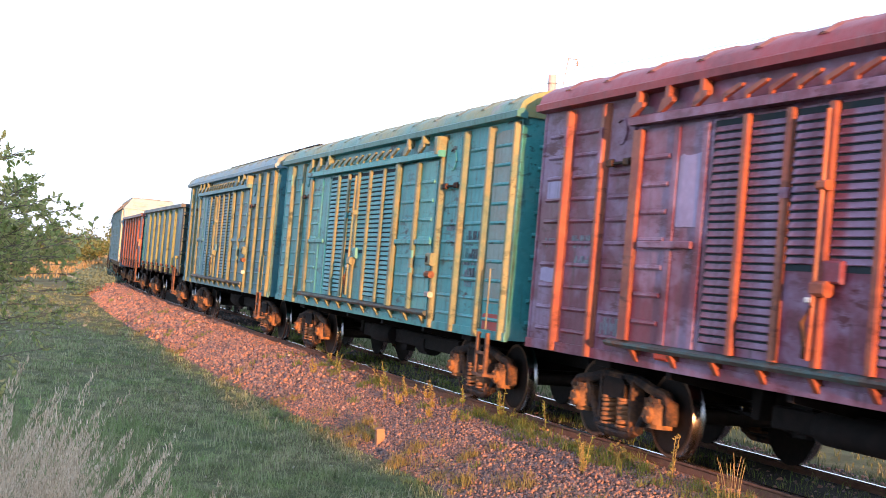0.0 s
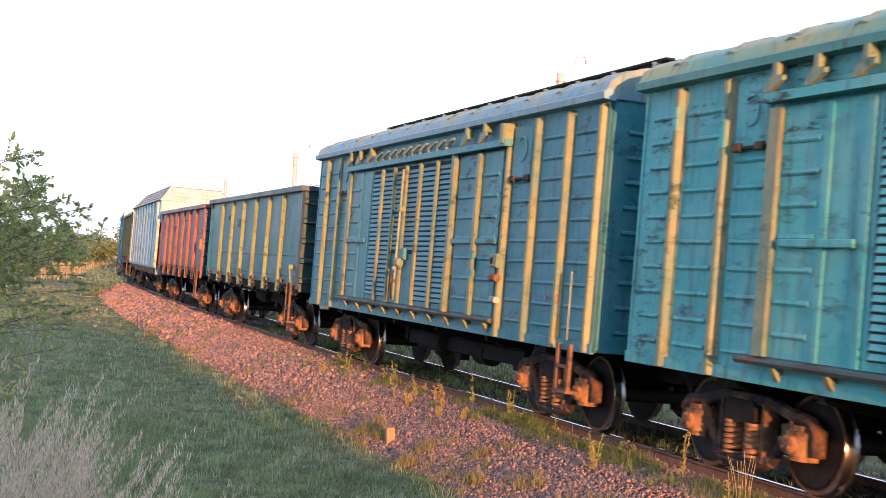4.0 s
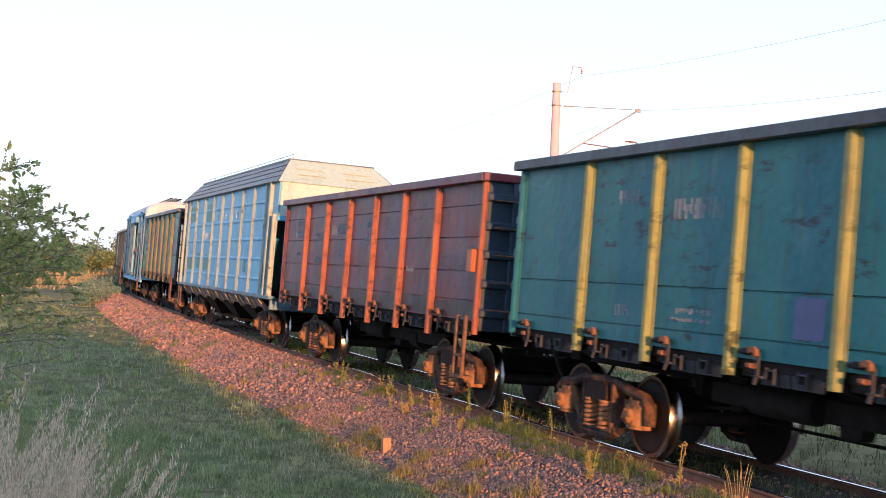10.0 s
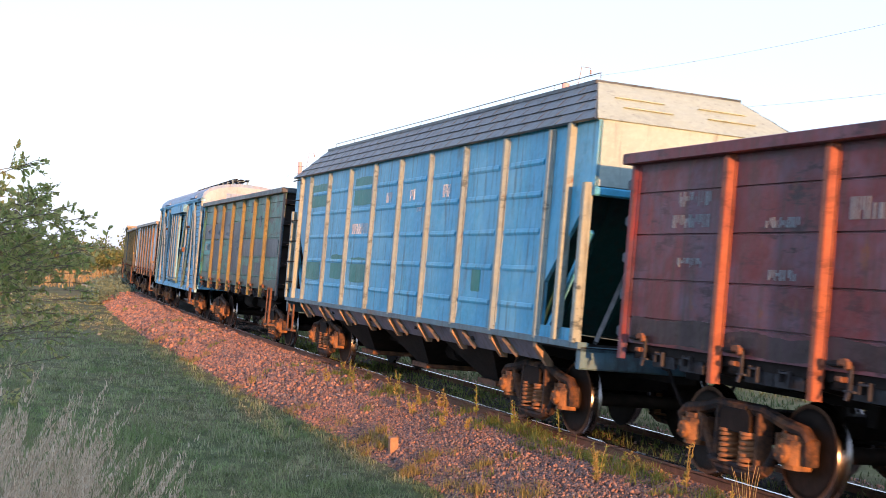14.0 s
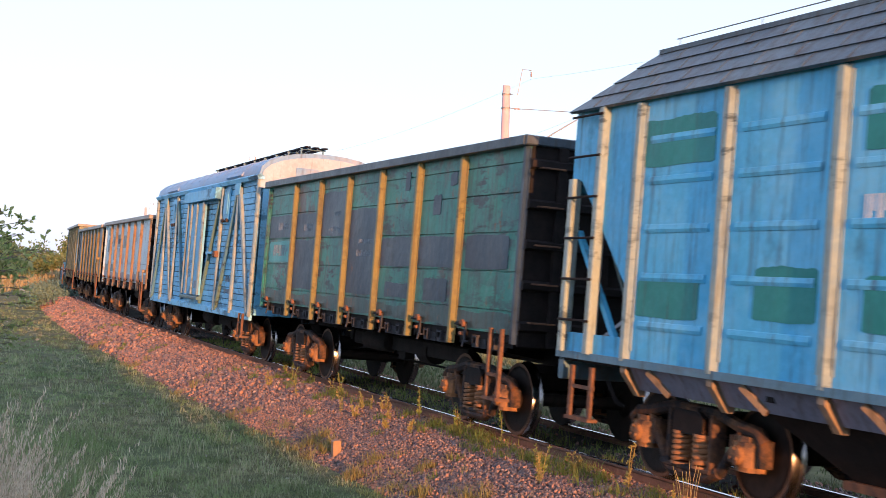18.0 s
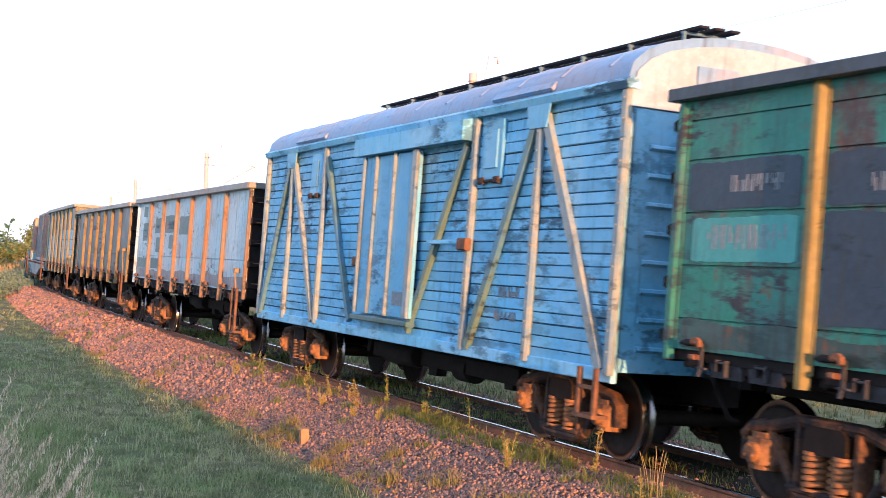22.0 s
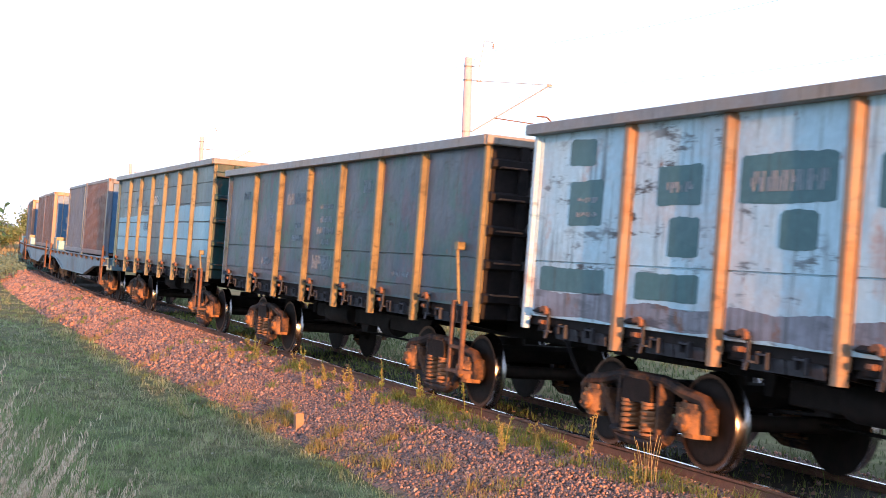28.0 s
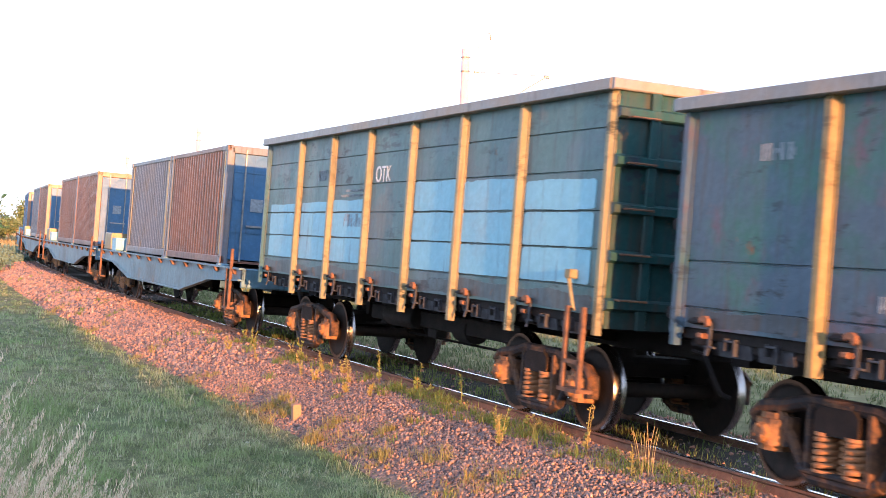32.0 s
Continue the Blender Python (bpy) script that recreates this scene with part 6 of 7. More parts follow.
def ground_z(x, y, l=None):
    """Height of the ground: a meadow below the outer rail, a low rise under the camera, a level verge on the inner side."""
    x, y = np.asarray(x, float), np.asarray(y, float)
    if l is None:
        l, _ = lateral(x, y)
    z = -0.64 + 0.32 * smooth(-0.5, 3.2, l) + ripple(x, y) * smooth(2, 12, np.abs(l - 0.8) + 1.5)
    r = np.hypot(x + 1.0, y)
    return z + 1.12 * (1 - smooth(2.5, 12.5, r)) * smooth(1.5, 5.0, -l)


def axis_steps(lo, hi, near_lo, near_hi, fine, coarse):
    a = [lo]
    while a[-1] < hi:
        p = a[-1]
        d = 0 if near_lo <= p <= near_hi else (near_lo - p if p < near_lo else p - near_hi)
        a.append(p + fine + min(coarse, d * 0.25))
    return np.array(a)


GX = axis_steps(-2500, 2500, -26, 22, 0.45, 400)
GY = axis_steps(-600, 4500, -4, 70, 0.45, 400)
gx, gy = np.meshgrid(GX, GY, indexing="ij")
gz = ground_z(gx.ravel(), gy.ravel())
nx, ny = len(GX), len(GY)
idx = np.arange(nx * ny).reshape(nx, ny)
quads = np.stack([idx[:-1, :-1].ravel(), idx[1:, :-1].ravel(), idx[1:, 1:].ravel(), idx[:-1, 1:].ravel()], 1)


def meadow_material():
    m, nt, p = nodes_of("meadow")
    a = noise_tex(nt, 0.35, 6, (1, 1, 1), 0.65)
    b = noise_tex(nt, 3.2, 7, (1, 1, 1), 0.7)
    c = noise_tex(nt, 38.0, 4, (1, 1, 1), 0.7)
    col = mixed(nt, ramp(nt, a, 0.38, 0.62), (0.14, 0.18, 0.08), (0.20, 0.19, 0.10))
    col = mixed(nt, ramp(nt, b, 0.5, 0.75), col, (0.21, 0.19, 0.12))
    col = mixed(nt, ramp(nt, c, 0.45, 0.8), col, (0.035, 0.045, 0.022))
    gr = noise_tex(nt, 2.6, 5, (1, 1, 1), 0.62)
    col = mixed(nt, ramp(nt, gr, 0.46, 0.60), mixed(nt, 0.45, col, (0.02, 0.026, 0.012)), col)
    far = noise_tex(nt, 0.03, 3, (1, 1, 1), 0.5)
    col = mixed(nt, ramp(nt, far, 0.45, 0.65), col, (0.20, 0.155, 0.075))
    nt.links.new(col, p.inputs["Base Color"])
    p.inputs["Roughness"].default_value = 0.95
    p.inputs["Specular IOR Level"].default_value = 0.1
    bump(nt, p, mixed(nt, 0.5, b, c), 0.35, 0.04)
    return m


def gravel_material():
    m, nt, p = nodes_of("gravel_bed")
    tc = nt.nodes.new("ShaderNodeTexCoord")
    v = nt.nodes.new("ShaderNodeTexVoronoi")
    v.inputs["Scale"].default_value = 19
    nt.links.new(tc.outputs["Object"], v.inputs["Vector"])
    cr = nt.nodes.new("ShaderNodeSeparateColor")
    nt.links.new(v.outputs["Color"], cr.inputs["Color"])
    col = mixed(nt, cr.outputs["Red"], (0.20, 0.125, 0.10), (0.10, 0.08, 0.08))
    col = mixed(nt, ramp(nt, cr.outputs["Green"], 0.5, 1.0), col, (0.32, 0.19, 0.14))
    col = mixed(nt, ramp(nt, v.outputs["Distance"], 0.5, 0.8), col, (0.03, 0.027, 0.025))
    soil = noise_tex(nt, 0.9, 6)
    col = mixed(nt, ramp(nt, soil, 0.56, 0.7), col, (0.10, 0.085, 0.05))
    nt.links.new(col, p.inputs["Base Color"])
    p.inputs["Roughness"].default_value = 0.9
    b = nt.nodes.new("ShaderNodeBump")
    b.invert = True
    b.inputs["Strength"].default_value, b.inputs["Distance"].default_value = 1.0, 0.05
    nt.links.new(v.outputs["Distance"], b.inputs["Height"])
    nt.links.new(b.outputs["Normal"], p.inputs["Normal"])
    return m


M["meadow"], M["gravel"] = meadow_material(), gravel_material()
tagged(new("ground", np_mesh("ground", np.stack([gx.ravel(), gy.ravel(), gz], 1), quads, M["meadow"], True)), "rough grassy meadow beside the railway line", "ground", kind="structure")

BED = [(-2.25, -0.72), (-1.95, -0.58), (-1.45, -0.36), (-1.05, -0.20), (-0.55, -0.15), (-0.12, -0.115), (0.0, -0.13), (0.5, -0.155), (1.1, -0.175), (1.52, -0.165), (1.7, -0.18), (2.3, -0.22), (2.75, -0.30), (3.3, -0.46), (3.7, -0.62)]
bl, bz = np.array([a for a, b in BED]), np.array([b for a, b in BED])


def bed_z(l, s):
    """Height of the ballast at a distance l from the outer rail."""
    wob = 0.02 * np.sin(s * 1.3 + l * 2) + 0.04 * np.sin(s * 0.37)
    return np.interp(l, bl, bz) + wob * np.clip(-l - 0.3, 0, 1)


def place_on_line(s, l):
    s, l = np.asarray(s, float), np.asarray(l, float)
    x, y, th = np.interp(s, _s, _x), np.interp(s, _s, _y), np.interp(s, _s, _th)
    return x + l * np.cos(th), y + l * np.sin(th)


ss = np.concatenate([np.arange(-14, 60, 0.35), np.arange(60, 230, 1.5)])
ll = np.unique(np.concatenate([np.linspace(-2.25, -0.2, 12), bl[5:]]))
sg, lg = np.meshgrid(ss, ll, indexing="ij")
bx, by = place_on_line(sg.ravel(), lg.ravel())
n1, n2 = sg.shape
idx = np.arange(n1 * n2).reshape(n1, n2)
quads = np.stack([idx[:-1, :-1].ravel(), idx[:-1, 1:].ravel(), idx[1:, 1:].ravel(), idx[1:, :-1].ravel()], 1)
tagged(new("ballast_bed", np_mesh("ballast_bed", np.stack([bx, by, bed_z(lg.ravel(), sg.ravel())], 1), quads, M["gravel"], True)), "sloping bed of crushed stone under the track", "ballast", kind="structure")

# dark soil and fine chippings between the rails
ss = np.concatenate([np.arange(-14, 60, 0.7), np.arange(60, 120, 2.0)])
sg, lg = np.meshgrid(ss, np.array([0.10, 0.5, 0.8, 1.1, 1.48]), indexing="ij")
bx, by = place_on_line(sg.ravel(), lg.ravel())
n1, n2 = sg.shape
idx = np.arange(n1 * n2).reshape(n1, n2)
quads = np.stack([idx[:-1, :-1].ravel(), idx[:-1, 1:].ravel(), idx[1:, 1:].ravel(), idx[1:, :-1].ravel()], 1)
M["soil"] = plain("dark_track_soil", (0.03, 0.027, 0.024), (0.065, 0.055, 0.042), 3, 0.95, 0, 0.6, 0.03)
tagged(new("track_soil", np_mesh("track_soil", np.stack([bx, by, bed_z(lg.ravel(), sg.ravel()) + 0.012], 1), quads, M["soil"], True)), "dark soil between the rails", "soil", kind="structure")

# single stones on the bed: broken lumps of pinkish and grey granite
rng = np.random.default_rng(7)
phi = (1 + 5 ** 0.5) / 2
ICO_V = np.array([(-1, phi, 0), (1, phi, 0), (-1, -phi, 0), (1, -phi, 0), (0, -1, phi), (0, 1, phi), (0, -1, -phi), (0, 1, -phi), (phi, 0, -1), (phi, 0, 1), (-phi, 0, -1), (-phi, 0, 1)]) / 1.902
ICO_F = np.array([(0, 11, 5), (0, 5, 1), (0, 1, 7), (0, 7, 10), (0, 10, 11), (1, 5, 9), (5, 11, 4), (11, 10, 2), (10, 7, 6), (7, 1, 8), (3, 9, 4), (3, 4, 2), (3, 2, 6), (3, 6, 8), (3, 8, 9), (4, 9, 5), (2, 4, 11), (6, 2, 10), (8, 6, 7), (9, 8, 1)])


def stones(name, s, l, size, material, label):
    n = len(s)
    x, y = place_on_line(s, l)
    z = bed_z(l, s) + size * rng.uniform(0.05, 0.45, n)
    v = ICO_V[None] * rng.uniform(0.55, 1.3, (n, 12, 1))
    v = v * (size[:, None, None] * rng.uniform(0.55, 1.1, (n, 1, 3)))
    a, b = rng.uniform(0, 6.283, n), rng.uniform(-0.7, 0.7, n)
    ca, sa, cb, sb = np.cos(a)[:, None], np.sin(a)[:, None], np.cos(b)[:, None], np.sin(b)[:, None]
    vx, vy, vz = v[..., 0], v[..., 1] * cb - v[..., 2] * sb, v[..., 1] * sb + v[..., 2] * cb
    v = np.stack([vx * ca - vy * sa + x[:, None], vx * sa + vy * ca + y[:, None], vz + z[:, None]], 2)
    f = (ICO_F[None] + 12 * np.arange(n)[:, None, None]).reshape(-1, 3)
    return tagged(new(name, np_mesh(name, v.reshape(-1, 3), f, material)), label, "ballast stones", kind="stuff")


M["stone"] = varied("crushed_granite", [(0.10, 0.095, 0.115), (0.47, 0.235, 0.155), (0.19, 0.165, 0.175), (0.53, 0.27, 0.18), (0.27, 0.165, 0.14), (0.08, 0.07, 0.085), (0.48, 0.25, 0.16), (0.24, 0.20, 0.20), (0.12, 0.105, 0.12), (0.56, 0.37, 0.28)], 0.85, True, 0.3, 0, 0.3, 45)
st_s, st_l, st_r = [], [], []
for lo, hi, per, la, lb, r0, r1 in ((-4, 14, 1250, -2.1, -0.12, 0.010, 0.025), (14, 30, 430, -2.1, -0.12, 0.020, 0.044), (30, 80, 110, -2.15, -0.1, 0.038, 0.072), (0, 45, 25, 0.12, 1.45, 0.018, 0.036), (0, 45, 50, 1.75, 2.9, 0.018, 0.036)):
    n = int((hi - lo) * (lb - la) * per)
    s_ = rng.uniform(lo, hi, n)
    l_ = rng.uniform(la, lb, n)
    keep = (l_ > -1.85) | (rng.random(n) < 0.45)
    st_s.append(s_[keep]), st_l.append(l_[keep]), st_r.append(rng.uniform(r0, r1, keep.sum()) * rng.choice([0.8, 1, 1, 1.3], keep.sum()))
stones("ballast_stones", np.concatenate(st_s), np.concatenate(st_l), np.concatenate(st_r), M["stone"], "loose pinkish and grey crushed ballast stones")

# rails with a web, a foot and a polished head
RAIL = [(-0.036, -0.035), (-0.036, -0.010), (-0.026, 0.0), (0.026, 0.0), (0.036, -0.010), (0.036, -0.035), (0.010, -0.05), (0.009, -0.145), (0.066, -0.165), (0.066, -0.18), (-0.066, -0.18), (-0.066, -0.165), (-0.009, -0.145), (-0.010, -0.05)]
rail_s = np.concatenate([np.arange(-16, 80, 1.0), np.arange(80, 236, 2.0)])
for lat, words in ((-GAUGE / 2, "rusty outer running rail with polished head"), (GAUGE / 2, "inner running rail with bright polished head")):
    s = Shape()
    n = len(RAIL)
    for q in rail_s:
        m = track_pose(float(q))
        s.v += [tuple(m @ Vector((lat + a, 0, z))) for a, z in RAIL]
    for k in range(len(rail_s) - 1):
        s.f += [(k * n + i, k * n + (i + 1) % n, (k + 1) * n + (i + 1) % n, (k + 1) * n + i) for i in range(n)]
    me = bpy.data.meshes.new("rail")
    me.from_pydata(s.v, [], s.f)
    me.materials.append(M["railside"])
    me.materials.append(M["railtop"])
    for p in me.polygons:
        p.material_index = 1 if p.index % n in (1, 2, 3) else 0
    tagged(new("rail", me), words, "rail", "rails of the line", "structure")

sl = Shape()
sl.prism([(-1.34, -0.26), (-1.34, -0.20), (-1.2, -0.175), (-0.5, -0.175), (-0.3, -0.21), (0.3, -0.21), (0.5, -0.175), (1.2, -0.175), (1.34, -0.20), (1.34, -0.26)], 1, -0.12, 0.12)
SLEEPER = mesh_of("sleeper", sl, M["sleeper"])
clip_shape = Shape()
for g in (-1, 1):
    for e in (-1, 1):
        clip_shape.box(g * GAUGE / 2 + e * 0.10 - 0.035, g * GAUGE / 2 + e * 0.10 + 0.035, -0.05, 0.05, -0.178, -0.145)
CLIP = mesh_of("rail_clip", clip_shape, M["railside"])
track = tagged(new("sleeper_row"), "concrete sleepers half sunk in the ballast", "sleepers", kind="structure")
for q in np.arange(-12, 90, 0.55):
    o = new("sleeper", SLEEPER)
    o.parent = track
    o.matrix_basis = track_pose(float(q), 0, -0.012)
    if q < 30:
        c = new("rail_clip", CLIP)
        c.parent = o

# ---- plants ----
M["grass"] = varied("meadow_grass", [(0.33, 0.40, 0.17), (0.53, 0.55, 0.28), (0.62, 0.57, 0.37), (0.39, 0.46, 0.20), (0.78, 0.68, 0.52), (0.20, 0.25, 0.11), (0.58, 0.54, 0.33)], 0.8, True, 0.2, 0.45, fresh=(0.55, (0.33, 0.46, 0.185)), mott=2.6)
M["clump"] = varied("pale_grass", [(0.46, 0.49, 0.28), (0.36, 0.46, 0.20), (0.58, 0.55, 0.38), (0.30, 0.40, 0.17)], 0.8, True, 0.2, 0.5)
M["verge"] = varied("verge_grass", [(0.20, 0.29, 0.07), (0.30, 0.34, 0.10), (0.15, 0.24, 0.06), (0.38, 0.34, 0.14)], 0.8, True, 0.2, 0.5)
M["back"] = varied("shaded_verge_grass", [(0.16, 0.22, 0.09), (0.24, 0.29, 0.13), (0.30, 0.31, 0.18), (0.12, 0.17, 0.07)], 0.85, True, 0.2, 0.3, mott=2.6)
M["golden"] = varied("golden_weeds", [(0.36, 0.30, 0.10), (0.44, 0.36, 0.15), (0.26, 0.27, 0.09), (0.40, 0.28, 0.12)], 0.8, True, 0.2, 0.4)
M["straw"] = varied("dry_straw", [(0.80, 0.67, 0.50), (0.88, 0.77, 0.60), (0.50, 0.40, 0.28), (0.84, 0.70, 0.52), (0.70, 0.56, 0.40)], 0.85, True, 0.2, 0.3)
M["stubble"] = varied("golden_stubble", [(0.36, 0.28, 0.15), (0.42, 0.34, 0.19), (0.30, 0.25, 0.13), (0.27, 0.26, 0.13)], 0.9, True, 0.1, 0.2)
M["leaf"] = varied("bush_leaves", [(0.24, 0.34, 0.11), (0.46, 0.50, 0.17), (0.60, 0.58, 0.25), (0.30, 0.40, 0.13), (0.64, 0.56, 0.28)], 0.5, True, 0.4, 0.6)
M["farleaf"] = varied("hedge_leaves", [(0.10, 0.18, 0.08), (0.15, 0.22, 0.10), (0.20, 0.23, 0.11), (0.12, 0.19, 0.09)], 0.8, True, 0.2, 0.25)
M["greyleaf"] = varied("willow_leaves", [(0.15, 0.25, 0.21), (0.20, 0.31, 0.25), (0.11, 0.19, 0.16)], 0.8, True, 0.2, 0.25)
M["bark"] = plain("grey_brown_bark", (0.20, 0.17, 0.13), (0.12, 0.10, 0.08), 20, 0.9, 0, 0.5, 0.01, (1, 1, 0.3))


def blades(base, height, width, lean, turn):
    """Arrays for bent grass blades: five corners and three faces each."""
    n = len(base)
    dx, dy = np.cos(turn), np.sin(turn)
    sx, sy = -dy, dx
    out = np.empty((n, 5, 3))
    for k, (h, o, w) in enumerate(((0, 0, -1), (0, 0, 1), (0.55, 0.3, -0.75), (0.55, 0.3, 0.75), (1.0, 1.0, 0))):
        off = o * lean * height
        out[:, k, 0] = base[:, 0] + dx * off + sx * w * width / 2
        out[:, k, 1] = base[:, 1] + dy * off + sy * w * width / 2
        out[:, k, 2] = base[:, 2] + h * height * np.sqrt(np.clip(1 - (lean * o * 0.6) ** 2, 0.1, 1))
    f = np.array([(0, 1, 3), (0, 3, 2), (2, 3, 4)])
    return out.reshape(-1, 3), (f[None] + 5 * np.arange(n)[:, None, None]).reshape(-1, 3)


def grass_field(name, x, y, per, h0, h1, wide, material, label, z=None, spread=0.06, category="grass", tall=1.0, lean=0.9):
    """Tufts of blades at the given points."""
    r = np.hypot(x, y)
    n = len(x)
    gzv = ground_z(x, y) if z is None else z
    ox, oy = rng.normal(0, spread, (n, per)), rng.normal(0, spread, (n, per))
    base = np.stack([(x[:, None] + ox).ravel(), (y[:, None] + oy).ravel(), np.repeat(gzv - 0.01, per)], 1)
    hh = np.repeat(rng.uniform(h0, h1, n) * tall, per) * rng.uniform(0.5, 1.15, n * per)
    ww = np.repeat(wide * np.maximum(r, 8) / 14, per) * rng.uniform(0.6, 1.3, n * per)
    v, f = blades(base, hh, ww, rng.uniform(0.35 * lean, lean, n * per), rng.uniform(0, 6.283, n * per))
    return tagged(new(name, np_mesh(name, v, f, material)), label, category, kind="stuff")


# the mown strip and the rough meadow on the camera's side
n = 36000
r = 11.5 * (90 / 11.5) ** rng.random(n)
a = rng.uniform(-0.40, 0.20, n)
x, y = r * np.sin(a), r * np.cos(a)
l, s = lateral(x, y)


def lumps(x, y, l):
    """Uneven growth, from 0 (bare) to 1: broad patches, furrows along the line and small hollows."""
    v = 0.30 * np.sin(x * 1.1 + 0.6 * y) * np.sin(y * 0.8 - 0.5 * x) + 0.30 * np.sin(l * 4.3 + 0.8 * np.sin(y * 0.7)) * np.sin(0.5 * y + 1.3 * l) + 0.28 * np.sin(x * 4.7 + 1.1) * np.sin(y * 3.1 + x) + 0.25 * np.sin(x * 9.1 - y * 2.3) * np.sin(y * 7.7 + 0.4)
    return np.clip(0.5 + 0.75 * v, 0, 1)


lump = lumps(x, y, l)
keep = (l < -1.75) & ((l < -2.2) | (rng.random(n) < 0.5)) & (rng.random(n) < 0.42 + 0.58 * lump)
x, y, l, lump = x[keep], y[keep], l[keep], lump[keep]
strip = (l > -6.5)
grass_field("meadow_grass", x[strip], y[strip], 7, 0.05, 0.12, 0.010, M["grass"], "short mown grass beside the ballast", tall=0.5 + 1.0 * lump[strip], lean=1.6)
grass_field("meadow_grass", x[~strip], y[~strip], 7, 0.09, 0.22, 0.011, M["grass"], "rough uncut meadow grass", tall=0.5 + 0.9 * lump[~strip], lean=1.5)
# the dry stubble of the far field, upright in the sun
n = 9000
r = rng.uniform(105, 420, n)
a = rng.uniform(-0.40, -0.10, n)
x, y = r * np.sin(a), r * np.cos(a)
l, s = lateral(x, y)
x, y = x[l < -4], y[l < -4]
grass_field("stubble", x, y, 3, 0.35, 0.7, 0.012, M["stubble"], "dry golden stubble and grass on the far field", spread=0.8)
# paler clumps that stand out of the mown strip
n = 1500
r = 11.0 * (45 / 11.0) ** rng.random(n)
a = rng.uniform(-0.36, 0.14, n)
x, y = r * np.sin(a), r * np.cos(a)
l, s = lateral(x, y)
x, y = x[l < -2.3], y[l < -2.3]
grass_field("grass_clumps", x, y, 14, 0.08, 0.24, 0.008, M["clump"], "paler grass clumps in the mown strip", spread=0.09)
# fallen leaves and small pale flowers in the grass
n = 520
r = 11.0 * (60 / 11.0) ** rng.random(n)
a = rng.uniform(-0.36, 0.10, n)
x, y = r * np.sin(a), r * np.cos(a)
l, s = lateral(x, y)
keep = (l < -2.5) & (rng.random(n) < np.clip(0.25 - 0.1 * (l + 3.0), 0.25, 1))
x, y, r = x[keep], y[keep], r[keep]
LITTER = (np.stack([x, y, ground_z(x, y) + 0.07], 1), r)
# longer growth towards the bush
n = 2600
r, a = rng.uniform(7.5, 22, n), rng.uniform(-0.42, -0.19, n)
x, y = r * np.sin(a), r * np.cos(a)
grass_field("tall_grass", x, y, 5, 0.18, 0.42, 0.010, M["grass"], "long grass and weeds at the edge of the bush")
# grass on the inner side, seen under the wagons
n = 9000
s_, l_ = rng.uniform(-6, 45, n), rng.uniform(1.9, 12, n) ** 1.0
x, y = place_on_line(s_, l_)
grass_field("verge_grass", x, y, 5, 0.06, 0.20, 0.012, M["back"], "short grass behind the track", z=np.maximum(ground_z(x, y, l_), bed_z(np.minimum(l_, 3.7), s_)))
# weeds between the rails
n = 1500
s_, l_ = rng.uniform(-4, 30, n), rng.uniform(0.15, 1.45, n)
x, y = place_on_line(s_, l_)
grass_field("track_weeds", x, y, 4, 0.05, 0.2, 0.008, M["verge"], "sparse weeds between the rails", z=bed_z(l_, s_), category="weeds")
# sunlit tufts along the outer rail and down the slope
s_ = np.concatenate([rng.choice([-2.1, -0.9, 0.5, 2.7, 3.6, 5.9, 6.6, 8.8, 10.1, 11.9, 13.4, 15.6, 17.0, 19.3], 120) + rng.normal(0, 0.2, 120), rng.choice([27.0, 31.5, 38.0, 52.0], 26) + rng.normal(0, 0.6, 26), rng.normal(4.6, 0.5, 46), rng.normal(7.6, 0.6, 36), rng.normal(1.6, 0.5, 36)])
l_ = np.concatenate([-0.22 - rng.gamma(1.5, 0.26, 120), -0.5 - rng.gamma(2.0, 0.35, 26), rng.normal(-0.50, 0.13, 46), rng.normal(-0.38, 0.10, 36), rng.normal(-0.5, 0.15, 36)])
l_ = np.clip(l_, -2.1, -0.14)
x, y = place_on_line(s_, l_)
grass_field("rail_tufts", x, y, 26, 0.07, 0.20, 0.008, M["verge"], "yellow-green grass tufts along the outer rail", z=bed_z(l_, s_), spread=0.05, category="weeds", lean=1.0)
# golden weeds in clusters at the foot of the ballast
s_ = rng.choice([1.2, 3.4, 4.9, 6.0, 7.0, 9.7, 10.3, 12.0, 14.5, 19.0, 26.0, 34.0], 170) + rng.normal(0, 0.28, 170)
l_ = rng.normal(-1.85, 0.22, 170)
x, y = place_on_line(s_, l_)
grass_field("slope_tufts", x, y, 15, 0.06, 0.18, 0.006, M["golden"], "golden dry tufts at the foot of the ballast", z=np.maximum(bed_z(np.clip(l_, -2.25, 0), s_), ground_z(x, y, l_)), category="weeds", lean=1.1)

s_ = np.repeat(np.array([3.0, 4.3, 5.4, 6.3, 7.3, 7.5, 9.4, 10.2]), 5) + rng.normal(0, 0.12, 40)
l_ = np.repeat(np.array([-1.75, -1.6, -1.9, -1.5, -1.95, -1.8, -1.9, -1.7]), 5) + rng.normal(0, 0.10, 40)
x, y = place_on_line(s_, l_)
grass_field("slope_clumps", x, y, 34, 0.08, 0.22, 0.009, M["golden"], "leafy golden weed clumps on the ballast shoulder", z=bed_z(l_, s_), category="weeds", spread=0.05, lean=1.3)


